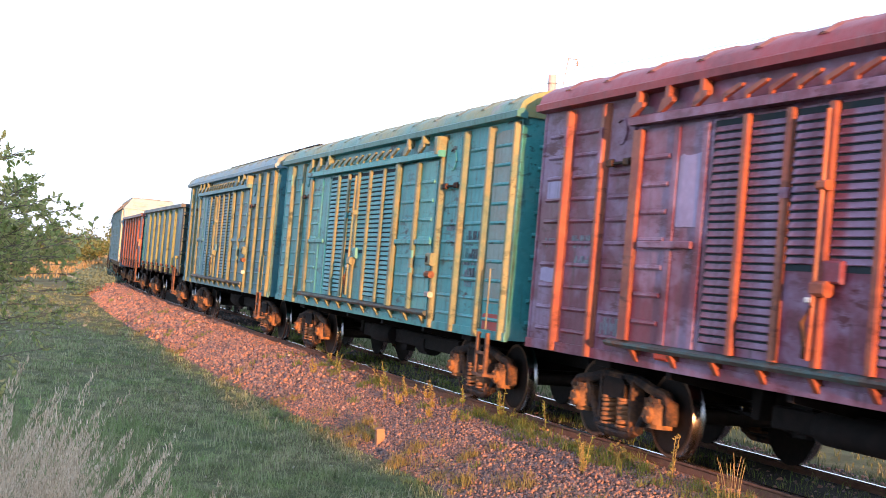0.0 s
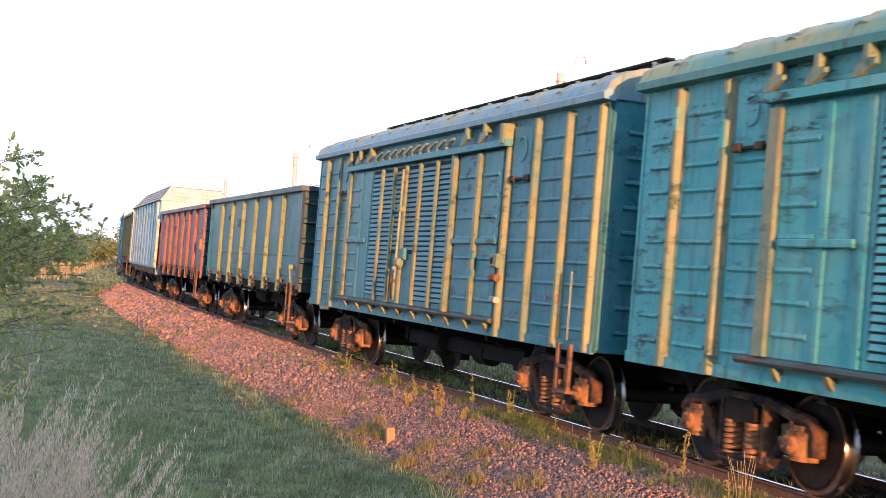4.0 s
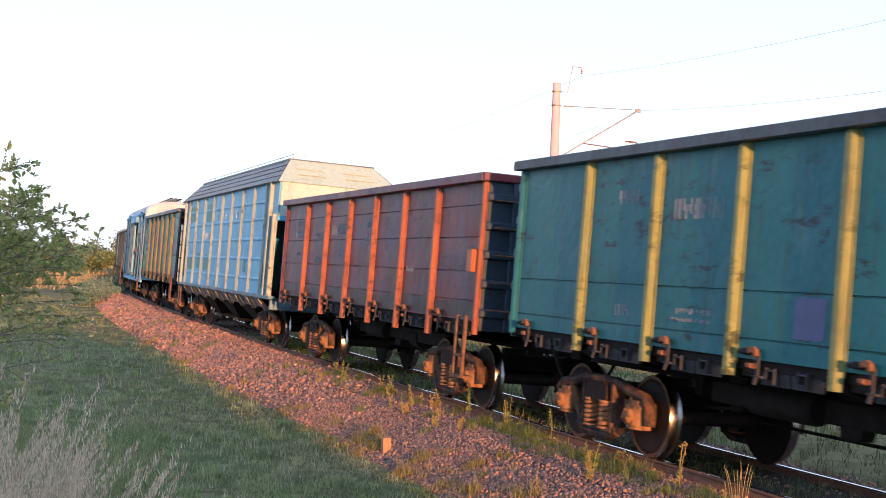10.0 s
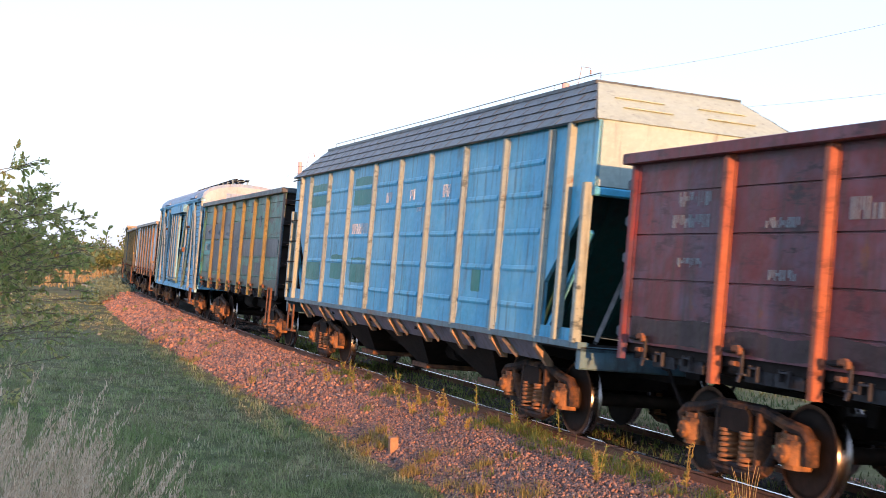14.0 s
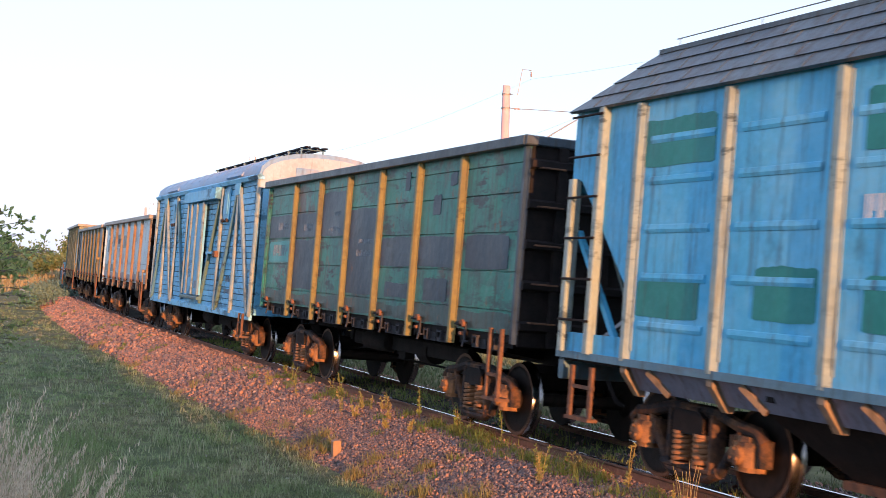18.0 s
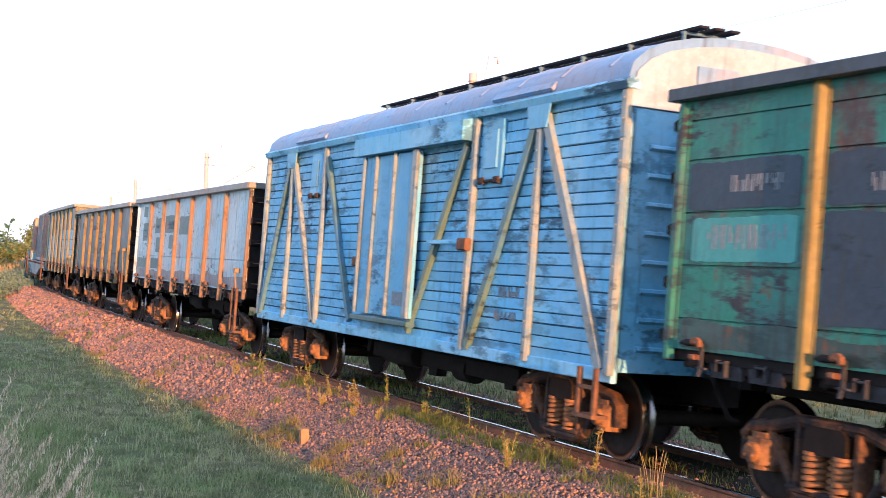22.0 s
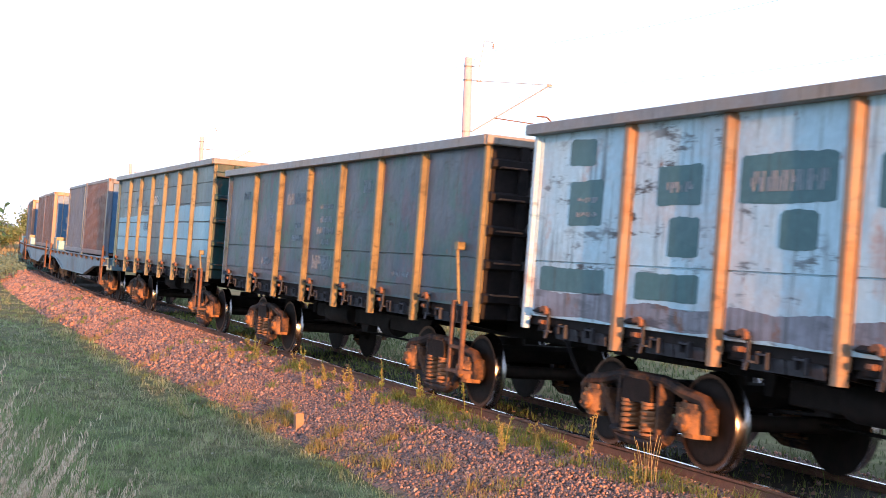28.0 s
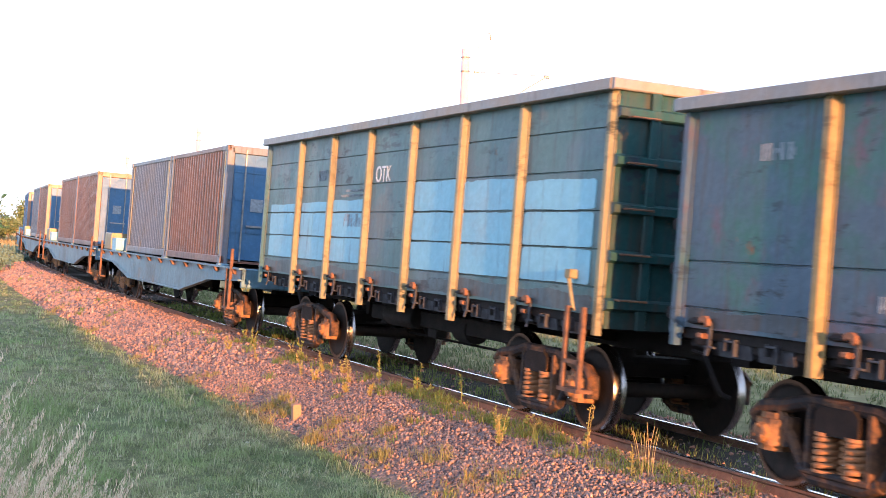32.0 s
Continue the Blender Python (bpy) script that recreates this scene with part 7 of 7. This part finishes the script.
def weed(s, l, h, bend, seed, bare=False):
    """One upright flowering weed with small leaves and a knobbly seed head."""
    rnd = random.Random(seed)
    x, y = (float(q) for q in place_on_line(s, l))
    z = float(bed_z(np.array(l), np.array(s)))
    w = tagged(new("weed"), "thin dry stalk standing in the ballast" if bare else "yellowing weed with seed heads in the ballast", "weed", "weeds along the rail")
    w.location = (x, y, z - 0.02)
    stems = Shape()
    heads = Shape()
    for k in range(5 if bare else rnd.choice((1, 2, 3))):
        a, b = rnd.uniform(0, 6.28), bend * rnd.uniform(0.4, 1.3)
        hh = h * rnd.uniform(0.7, 1.0)
        pts = [(0.02 * math.cos(a) * k + math.cos(a) * b * q * q * hh, 0.02 * math.sin(a) * k + math.sin(a) * b * q * q * hh, hh * q) for q in (0, 0.35, 0.7, 1.0)]
        stems.tube(pts, 0.0032 if bare else 0.005, 4)
        if bare:
            continue
        for j in range(26):
            q = rnd.uniform(0.15, 1.0)
            c = Vector(pts[0]).lerp(Vector(pts[3]), q)
            d = Vector((rnd.uniform(-1, 1), rnd.uniform(-1, 1), rnd.uniform(0.1, 0.9))).normalized()
            ln = rnd.uniform(0.025, 0.065) * (1.25 - q * 0.5)
            u = d.orthogonal().normalized() * ln * 0.28
            o = len(heads.v)
            heads.v += [tuple(c), tuple(c + d * ln * 0.5 + u), tuple(c + d * ln), tuple(c + d * ln * 0.5 - u)]
            heads.f += [(o, o + 1, o + 2, o + 3)]
    part("stem", stems, M["stubble"] if bare else M["golden"], w)
    if heads.v:
        part("leaves", heads, M["golden"] if seed % 3 else M["verge"], w)


for k in range(26):
    weed(0.8 + 20 * random.random() ** 1.3, -0.22 - 0.9 * random.random() ** 2, random.uniform(0.16, 0.42), 0.22, 100 + k)
for s_, l_, h in ((2.9, -0.55, 0.60), (6.6, -0.30, 0.5), (8.1, -0.28, 0.55), (9.6, -0.3, 0.5), (13.2, -0.4, 0.5)):
    weed(s_, l_, h, 0.12, int(s_ * 10))
weed(1.55, -0.62, 0.62, 0.16, 7, True)
weed(1.75, -0.55, 0.55, 0.2, 8, True)


def dry_grass():
    """The bleached tall grass in the foreground: stems, long leaves and feathery heads."""
    V, F = [], []
    count = 0

    def add(v, f):
        nonlocal count
        V.append(v), F.append(f + count)
        count += len(v)

    m = 320
    r, a = rng.uniform(4.6, 8.2, m), -0.345 + 0.17 * rng.random(m) ** 1.5
    a[:8] = rng.uniform(-0.24, -0.15, 8)
    x, y = r * np.sin(a), r * np.cos(a)
    z = ground_z(x, y)
    top = rng.uniform(0.62, 1.25, m) * np.clip(1.18 - (a + 0.345) * 3.0, 0.62, 1.2)
    lean, turn = rng.uniform(0.12, 0.60, m) ** 1.2, rng.normal(0.1, 0.7, m)
    v, f = blades(np.stack([x, y, z], 1), top, np.full(m, 0.007), lean, turn)
    add(v, f)
    # long side leaves
    k = 3
    b = np.repeat(np.stack([x, y, z], 1), k, 0) + np.stack([rng.normal(0, 0.03, m * k), rng.normal(0, 0.03, m * k), rng.uniform(0, 0.35, m * k)], 1)
    v, f = blades(b, np.repeat(top, k) * rng.uniform(0.3, 0.7, m * k), rng.uniform(0.004, 0.009, m * k), rng.uniform(0.3, 1.0, m * k), rng.uniform(0, 6.283, m * k))
    add(v, f)
    # feathery heads: fine florets swept up along the upper part of each stem
    k = 110
    q = 1.0 - 0.26 * rng.random((m, k)) ** 0.8
    off = (0.3 * q / 0.55 + (0.7 / 0.45) * np.clip(q - 0.55, 0, 1) - 0.3 * np.clip(q - 0.55, 0, 1) / 0.55) * (lean * top)[:, None]
    thick = 0.0125 * np.sin(np.pi * np.clip((1.0 - q) / 0.26, 0.05, 1)) ** 0.7
    hx = x[:, None] + np.cos(turn)[:, None] * off + rng.normal(0, 1, (m, k)) * thick
    hy = y[:, None] + np.sin(turn)[:, None] * off + rng.normal(0, 1, (m, k)) * thick
    hz = z[:, None] + q * top[:, None] * 0.97
    b = np.stack([hx.ravel(), hy.ravel(), hz.ravel()], 1)
    v, f = blades(b, rng.uniform(0.016, 0.034, m * k), rng.uniform(0.003, 0.0055, m * k), rng.uniform(0.3, 0.9, m * k), np.repeat(turn, k) + rng.normal(0, 1.2, m * k))
    add(v, f)
    tagged(new("dry_reed_grass", np_mesh("dry_reed_grass", np.concatenate(V), np.concatenate(F), M["straw"])), "bleached tall reed grass with feathery heads", "grass", kind="stuff")


dry_grass()


def leaf_arrays(centre, way, length, width):
    """Folded leaves: six corners, four faces each."""
    n = len(centre)
    way = way / np.linalg.norm(way, axis=1, keepdims=True)
    side = np.cross(way, rng.normal(0, 1, (n, 3)))
    side /= np.linalg.norm(side, axis=1, keepdims=True) + 1e-9
    up = np.cross(side, way)
    L, W_ = length[:, None], width[:, None]
    pts = [centre, centre + way * L * 0.35 + side * W_ * 0.5 + up * W_ * 0.15, centre + way * L * 0.75 + side * W_ * 0.35 + up * W_ * 0.1, centre + way * L - up * W_ * 0.15,
           centre + way * L * 0.75 - side * W_ * 0.35 + up * W_ * 0.1, centre + way * L * 0.35 - side * W_ * 0.5 + up * W_ * 0.15]
    f = np.array([(0, 1, 5), (1, 2, 4), (1, 4, 5), (2, 3, 4)])
    return np.stack(pts, 1).reshape(-1, 3), (f[None] + 6 * np.arange(n)[:, None, None]).reshape(-1, 3)


pts, r = LITTER
v, f = leaf_arrays(pts, np.stack([rng.normal(0, 1, len(r)), rng.normal(0, 1, len(r)), rng.normal(0.1, 0.25, len(r))], 1), 0.0028 * np.maximum(r, 9) * rng.uniform(0.5, 1.4, len(r)), 0.0018 * np.maximum(r, 9) * rng.uniform(0.5, 1.3, len(r)))
M["litter"] = varied("dry_pale_leaves", [(0.55, 0.52, 0.44), (0.36, 0.38, 0.24), (0.62, 0.60, 0.55), (0.42, 0.36, 0.24)], 0.8, True, 0.2, 0.3)
tagged(new("leaf_litter", np_mesh("leaf_litter", v, f, M["litter"])), "pale dry leaves and small flowers in the grass", "leaf litter", kind="stuff")


def near_bush():
    """The leafy bush at the edge of the view: arching stems, side twigs, single leaves."""
    bush = tagged(new("bush"), "dark green leafy bush with arching thin twigs", "bush")
    wood, C, D_, LN = Shape(), [], [], []
    rnd = random.Random(21)
    levels = [1.3, 1.5, 1.65, 1.8, 2.0, 2.12, 2.25, 2.38, 2.5, 2.62]
    reach = [0.14, 0.25, 0.38, 0.48, 0.44, 0.58, 0.62, 0.43, 0.18, 0.08]

    def leafy(c, tw, ln, count):
        """A thin twig with leaves on both sides."""
        wood.tube([c, c + tw * ln * 0.55 + Vector((0, 0, 0.008)), c + tw * ln], 0.0014, 4)
        for e in range(count):
            p = c + tw * ln * (0.15 + 0.85 * (e + rnd.random()) / count)
            d = (tw * 0.7 + Vector((rnd.gauss(0, 0.55), rnd.gauss(0, 0.55), rnd.gauss(0.0, 0.5)))).normalized()
            C.append(p), D_.append(d), LN.append(rnd.uniform(0.018, 0.040))

    for k in range(58):
        # a long shoot leaves its stem beside the view and arches outwards
        h = rnd.choice((rnd.uniform(1.35, 2.55), rnd.uniform(2.0, 2.45)))
        y_ = rnd.uniform(6.2, 7.8)
        far = float(np.interp(h, levels, reach)) * (rnd.uniform(0.15, 0.75) if k % 3 else rnd.uniform(0.75, 1.0))
        tip = Vector(((-0.32 + far / 7.0) * y_, y_, h))
        fork = Vector((-0.352 * y_ + rnd.uniform(-0.1, 0.06), y_ + rnd.uniform(-0.2, 0.2), h - rnd.uniform(0.05, 0.3)))
        if k % 4 == 0:
            root = Vector((fork.x - 0.12, fork.y, 0))
            root.z = float(ground_z(np.array([root.x]), np.array([root.y]))[0])
            wood.tube([root, root.lerp(fork, 0.5) + Vector((-0.06, 0, 0)), fork], 0.006, 5)
        crest = fork.lerp(tip, 0.55) + Vector((0, 0, rnd.uniform(0.0, 0.07)))
        pts = [fork.lerp(crest, q).lerp(crest.lerp(tip, q), q) for q in (i / 8 for i in range(9))]
        wood.tube(pts, 0.0019, 5)
        leafy(pts[7], (pts[8] - pts[7]).normalized(), 0.10, 7)
        low = h < 1.95
        for j in range(6 if low else 11):
            q = rnd.uniform(0.1, 0.95)
            i = min(7, int(q * 8))
            c = pts[i].lerp(pts[i + 1], q * 8 - i)
            tw = Vector((rnd.gauss(0.45, 0.5), rnd.gauss(0, 0.5), rnd.gauss(0.1, 0.5))).normalized()
            leafy(c, tw, rnd.uniform(0.05, 0.17) * (1.2 - 0.5 * q), rnd.randint(5, 8) if low else rnd.randint(7, 12))
    part("branch", wood, M["bark"], bush, "thin grey-brown arching twigs")
    LN = np.array(LN)
    v, f = leaf_arrays(np.array(C), np.array(D_), LN, LN * 0.55)
    lv = new("leaves", np_mesh("leaves", v, f, M["leaf"]))
    lv.parent = bush
    tagged(lv, "small oval dark green leaves", kind="stuff")


near_bush()


def shrub(name, x, y, rx, rz, n, size, material, label, trunk=0.0, category="shrub", seed=1):
    """A tapered stem with limbs and an uneven crown of many leaf clumps."""
    g = np.random.default_rng(seed)
    z = float(ground_z(np.array([x]), np.array([y]))[0])
    top = tagged(new(name), label, category)
    top.location = (x, y, z - 0.05)
    s = Shape()
    base = max(trunk, 0.25 * rz)
    tr = 0.03 * (rz + trunk)
    s.lathe([(0, tr), (base * 0.5, tr * 0.8), (base + rz * 0.7, tr * 0.25)], 2, (0, 0, 0), 8)
    cen = []
    lobes = max(7, int(n / 160))
    for k in range(lobes):
        u = g.normal(0, 1, 3)
        u /= np.linalg.norm(u)
        rad = g.uniform(0.35, 0.95)
        c = np.array([u[0] * rx * rad, u[1] * rx * rad, base + rz * (1 + u[2] * rad * 0.95)])
        cen.append(c)
        s.tube([(0, 0, base * 0.6 + 0.3 * rz), tuple(c * (0.5, 0.5, 0.6) + (0, 0, 0.25 * rz)), tuple(c)], tr * 0.22, 5)
    part("trunk", s, M["bark"], top)
    cen = np.array(cen)
    pick = g.integers(0, lobes, n)
    sp = g.normal(0, 1, (n, 3)) * np.array([rx * 0.26, rx * 0.26, rz * 0.24])
    p = cen[pick] + sp
    p[:, 2] = np.maximum(p[:, 2], 0.04 * rz + g.random(n) * 0.2)
    v, f = leaf_arrays(p, g.normal(0, 1, (n, 3)) + (0, 0, 0.2), g.uniform(0.7, 1.3, n) * size, g.uniform(0.4, 0.75, n) * size)
    o = new("crown", np_mesh("crown", v, f, material))
    o.parent = top
    return top


shrub("shrub", -18.6, 74, 1.3, 0.55, 1500, 0.14, M["greyleaf"], "grey-green willow shrub beside the line", seed=3)
shrub("shrub", -17.9, 79, 1.1, 0.5, 1000, 0.14, M["greyleaf"], "grey-green willow shrub beside the line", seed=4)
shrub("shrub", -21.2, 88, 1.5, 0.7, 1000, 0.16, M["greyleaf"], "grey-green willow shrub beside the line", seed=5)
for k in range(28):
    yy = 165 + 14 * random.random() + 9 * (k % 3)
    xx = -0.335 * yy + k * 1.45 + random.uniform(-1, 1)
    shrub("hedge_bush", xx, yy, random.uniform(1.6, 2.8), random.uniform(1.5, 2.8), 800, 0.42, M["farleaf"], "sunlit hedge bush on the far edge of the field", 0.3, "hedge bush", 40 + k)
# unseen trees added at the camera's back to cast shade over the meadow
SHADE_TREES = ((7.2, -16.5, 1.1, 1.1), (4.7, -16, 2.6, 2.04), (0.7, -18, 3.2, 2.19), (-4.5, -16, 3.4, 2.24), (-9.9, -18, 3.6, 2.29), (-15.9, -17, 3.8, 2.29), (-22.4, -18, 4, 2.35), (-29.9, -18, 4.4, 2.45), (2.7, -22, 3, 2.35), (-7.4, -23, 3.6, 2.35))
for k, (xx, yy, rx, rz) in enumerate(SHADE_TREES):
    shrub("tree", xx, yy, rx, rz, 3000, 0.74, M["leaf"], "broad low leafy tree, unseen, added to shade the meadow", 0.7, "tree", 80 + k)

# ---- fixed things ----
mk = tagged(new("marker_post"), "short concrete marker post in the grass, tinted sunlit orange", "marker post")
mk.location = (-0.655, 19.65, -0.72)
mk.rotation_euler = (0.03, -0.05, 0.3)
part("post", Shape().prism([(-0.058, -0.058), (0.058, -0.058), (0.058, 0.058), (-0.058, 0.058)], 2, 0, 0.37), M["mark_stone"], mk)
part("cap", Shape().box(-0.064, 0.064, -0.064, 0.064, 0.365, 0.41, 0.02), M["mark_stone"], mk)
wb = tagged(new("concrete_block"), "pale concrete block lying in the far grass", "block")
wb.location = (-25.2, 97, float(ground_z(np.array([-25.2]), np.array([97.0]))[0]))
part("block", Shape().box(-0.35, 0.35, -0.3, 0.3, -0.05, 0.42, 0.06), M["white"], wb)
part("slab", Shape().box(0.1, 1.0, -0.25, 0.25, -0.04, 0.12, 0.04), M["white"], wb)

ARM = (0.945, 0.327)                  # across the line, away from the camera


def mast(x, y, high, words="weathered concrete overhead line mast with bracket arms"):
    """A tapered concrete mast with a bracket, a stay and the feeder horn."""
    t = tagged(new("line_mast"), words, "mast", "masts of the overhead line")
    z = float(ground_z(np.array([x]), np.array([y]))[0])
    t.location = (x, y, 0)
    ang = math.atan2(ARM[1], ARM[0])
    t.rotation_euler = (0, 0, ang)
    part("pole", Shape().lathe([(z - 0.1, 0.20), (high - 0.02, 0.135), (high, 0.12)], 2, (0, 0, 0), 14), M["concrete"], t, "", True)
    for zz in (high - 0.30, high - 0.78, high - 2.55):
        part("clamp", Shape().lathe([(zz - 0.02, 0.165), (zz + 0.02, 0.165)], 2, (0, 0, 0), 14), M["galv"], t)
    s = Shape().tube([(0.18, 0, high - 0.30), (0.42, 0, high - 0.30), (0.58, 0, high + 0.62), (0.92, 0, high + 0.60)], 0.018, 6)
    part("feeder_horn", s, M["galv"], t)
    part("insulator", Shape().lathe([(-0.12, 0.02), (-0.09, 0.045), (-0.06, 0.02), (-0.03, 0.045), (0.0, 0.02), (0.04, 0.04)], 2, (0.92, 0, high + 0.50), 10), M["insul"], t, "pale brown insulator")
    part("bracket_tube", Shape().tube([(0.2, 0, high - 2.55), (3.15, 0, high - 0.74)], 0.024, 6), M["galv"], t)
    part("stay_rod", Shape().tube([(0.2, 0, high - 0.78), (3.1, 0, high - 0.72)], 0.014, 5), M["galv"], t)
    part("insulator", Shape().lathe([(0.3, 0.015), (0.36, 0.04), (0.42, 0.015), (0.48, 0.04), (0.54, 0.015)], 0, (0, 0, high - 0.78), 10), M["insul"], t, "pale brown insulator")
    part("head_fitting", Shape().box(3.06, 3.24, -0.03, 0.03, high - 0.80, high - 0.68, 0.02), M["galv"], t)
    s = Shape().tube([(1.05, 0, high - 2.02), (2.7, 0, high - 2.14)], 0.02, 6)
    s.tube([(2.7, 0, high - 1.85), (3.1, 0, high - 1.86), (3.45, 0, high - 2.15)], 0.03, 6)
    part("registration_arm", s, M["hook"], t)


MASTS = [(18.2, 5.0, 8.6), (3.8, 47.7, 8.6), (-9.87, 90, 8.5), (-20.4, 128, 8.5), (-30.0, 170, 8.5)]
for x, y, h in MASTS[1:]:
    mast(x, y, h)
mast(*MASTS[0])


def wire(name, off, drop, sag, r, words):
    for k in range(len(MASTS) - 1):
        a, b = MASTS[k], MASTS[k + 1]
        p = Vector((a[0] + ARM[0] * off, a[1] + ARM[1] * off, a[2] + drop))
        q = Vector((b[0] + ARM[0] * off, b[1] + ARM[1] * off, b[2] + drop))
        pts = [p.lerp(q, u) - Vector((0, 0, sag * 4 * u * (1 - u))) for u in np.linspace(0, 1, 15)]
        s = Shape().tube(pts, r, 5)
        w = tagged(new(name, mesh_of(name, s, M["insul"])), words, "wire", "wires of the overhead line")


wire("feeder_wire", 0.92, 0.30, 0.75, 0.004, "thin feeder wire slung between the masts")
wire("messenger_wire", 3.15, -0.74, 0.95, 0.004, "sagging messenger wire of the overhead line")
wire("contact_wire", 3.45, -2.2, 0.05, 0.004, "straight contact wire of the overhead line")


# ---- what moves ----
def motions():
    """Every wagon and container runs along the canted line; every wheelset rolls."""
    times, way = zip(*TRAVEL)
    fine = np.linspace(0.0, 32.0, 205)
    # smooth travel between the known times
    coef = np.polynomial.Chebyshev.fit(np.array(times), np.array(way), 7)
    marks = np.arange(0.0, 32.01, 1.0)
    for thing, place in MOVING:
        walk(thing, [(float(t), track_pose(place - float(coef(t)))) for t in marks])
    rolled = [(float(t), float(coef(t)) / WHEEL_R) for t in fine]
    for wheel, y in ROLLING:
        walk(wheel, [(t, Matrix.Translation((0, y, WHEEL_R)) @ Matrix.Rotation(a, 4, "X")) for t, a in rolled])


motions()
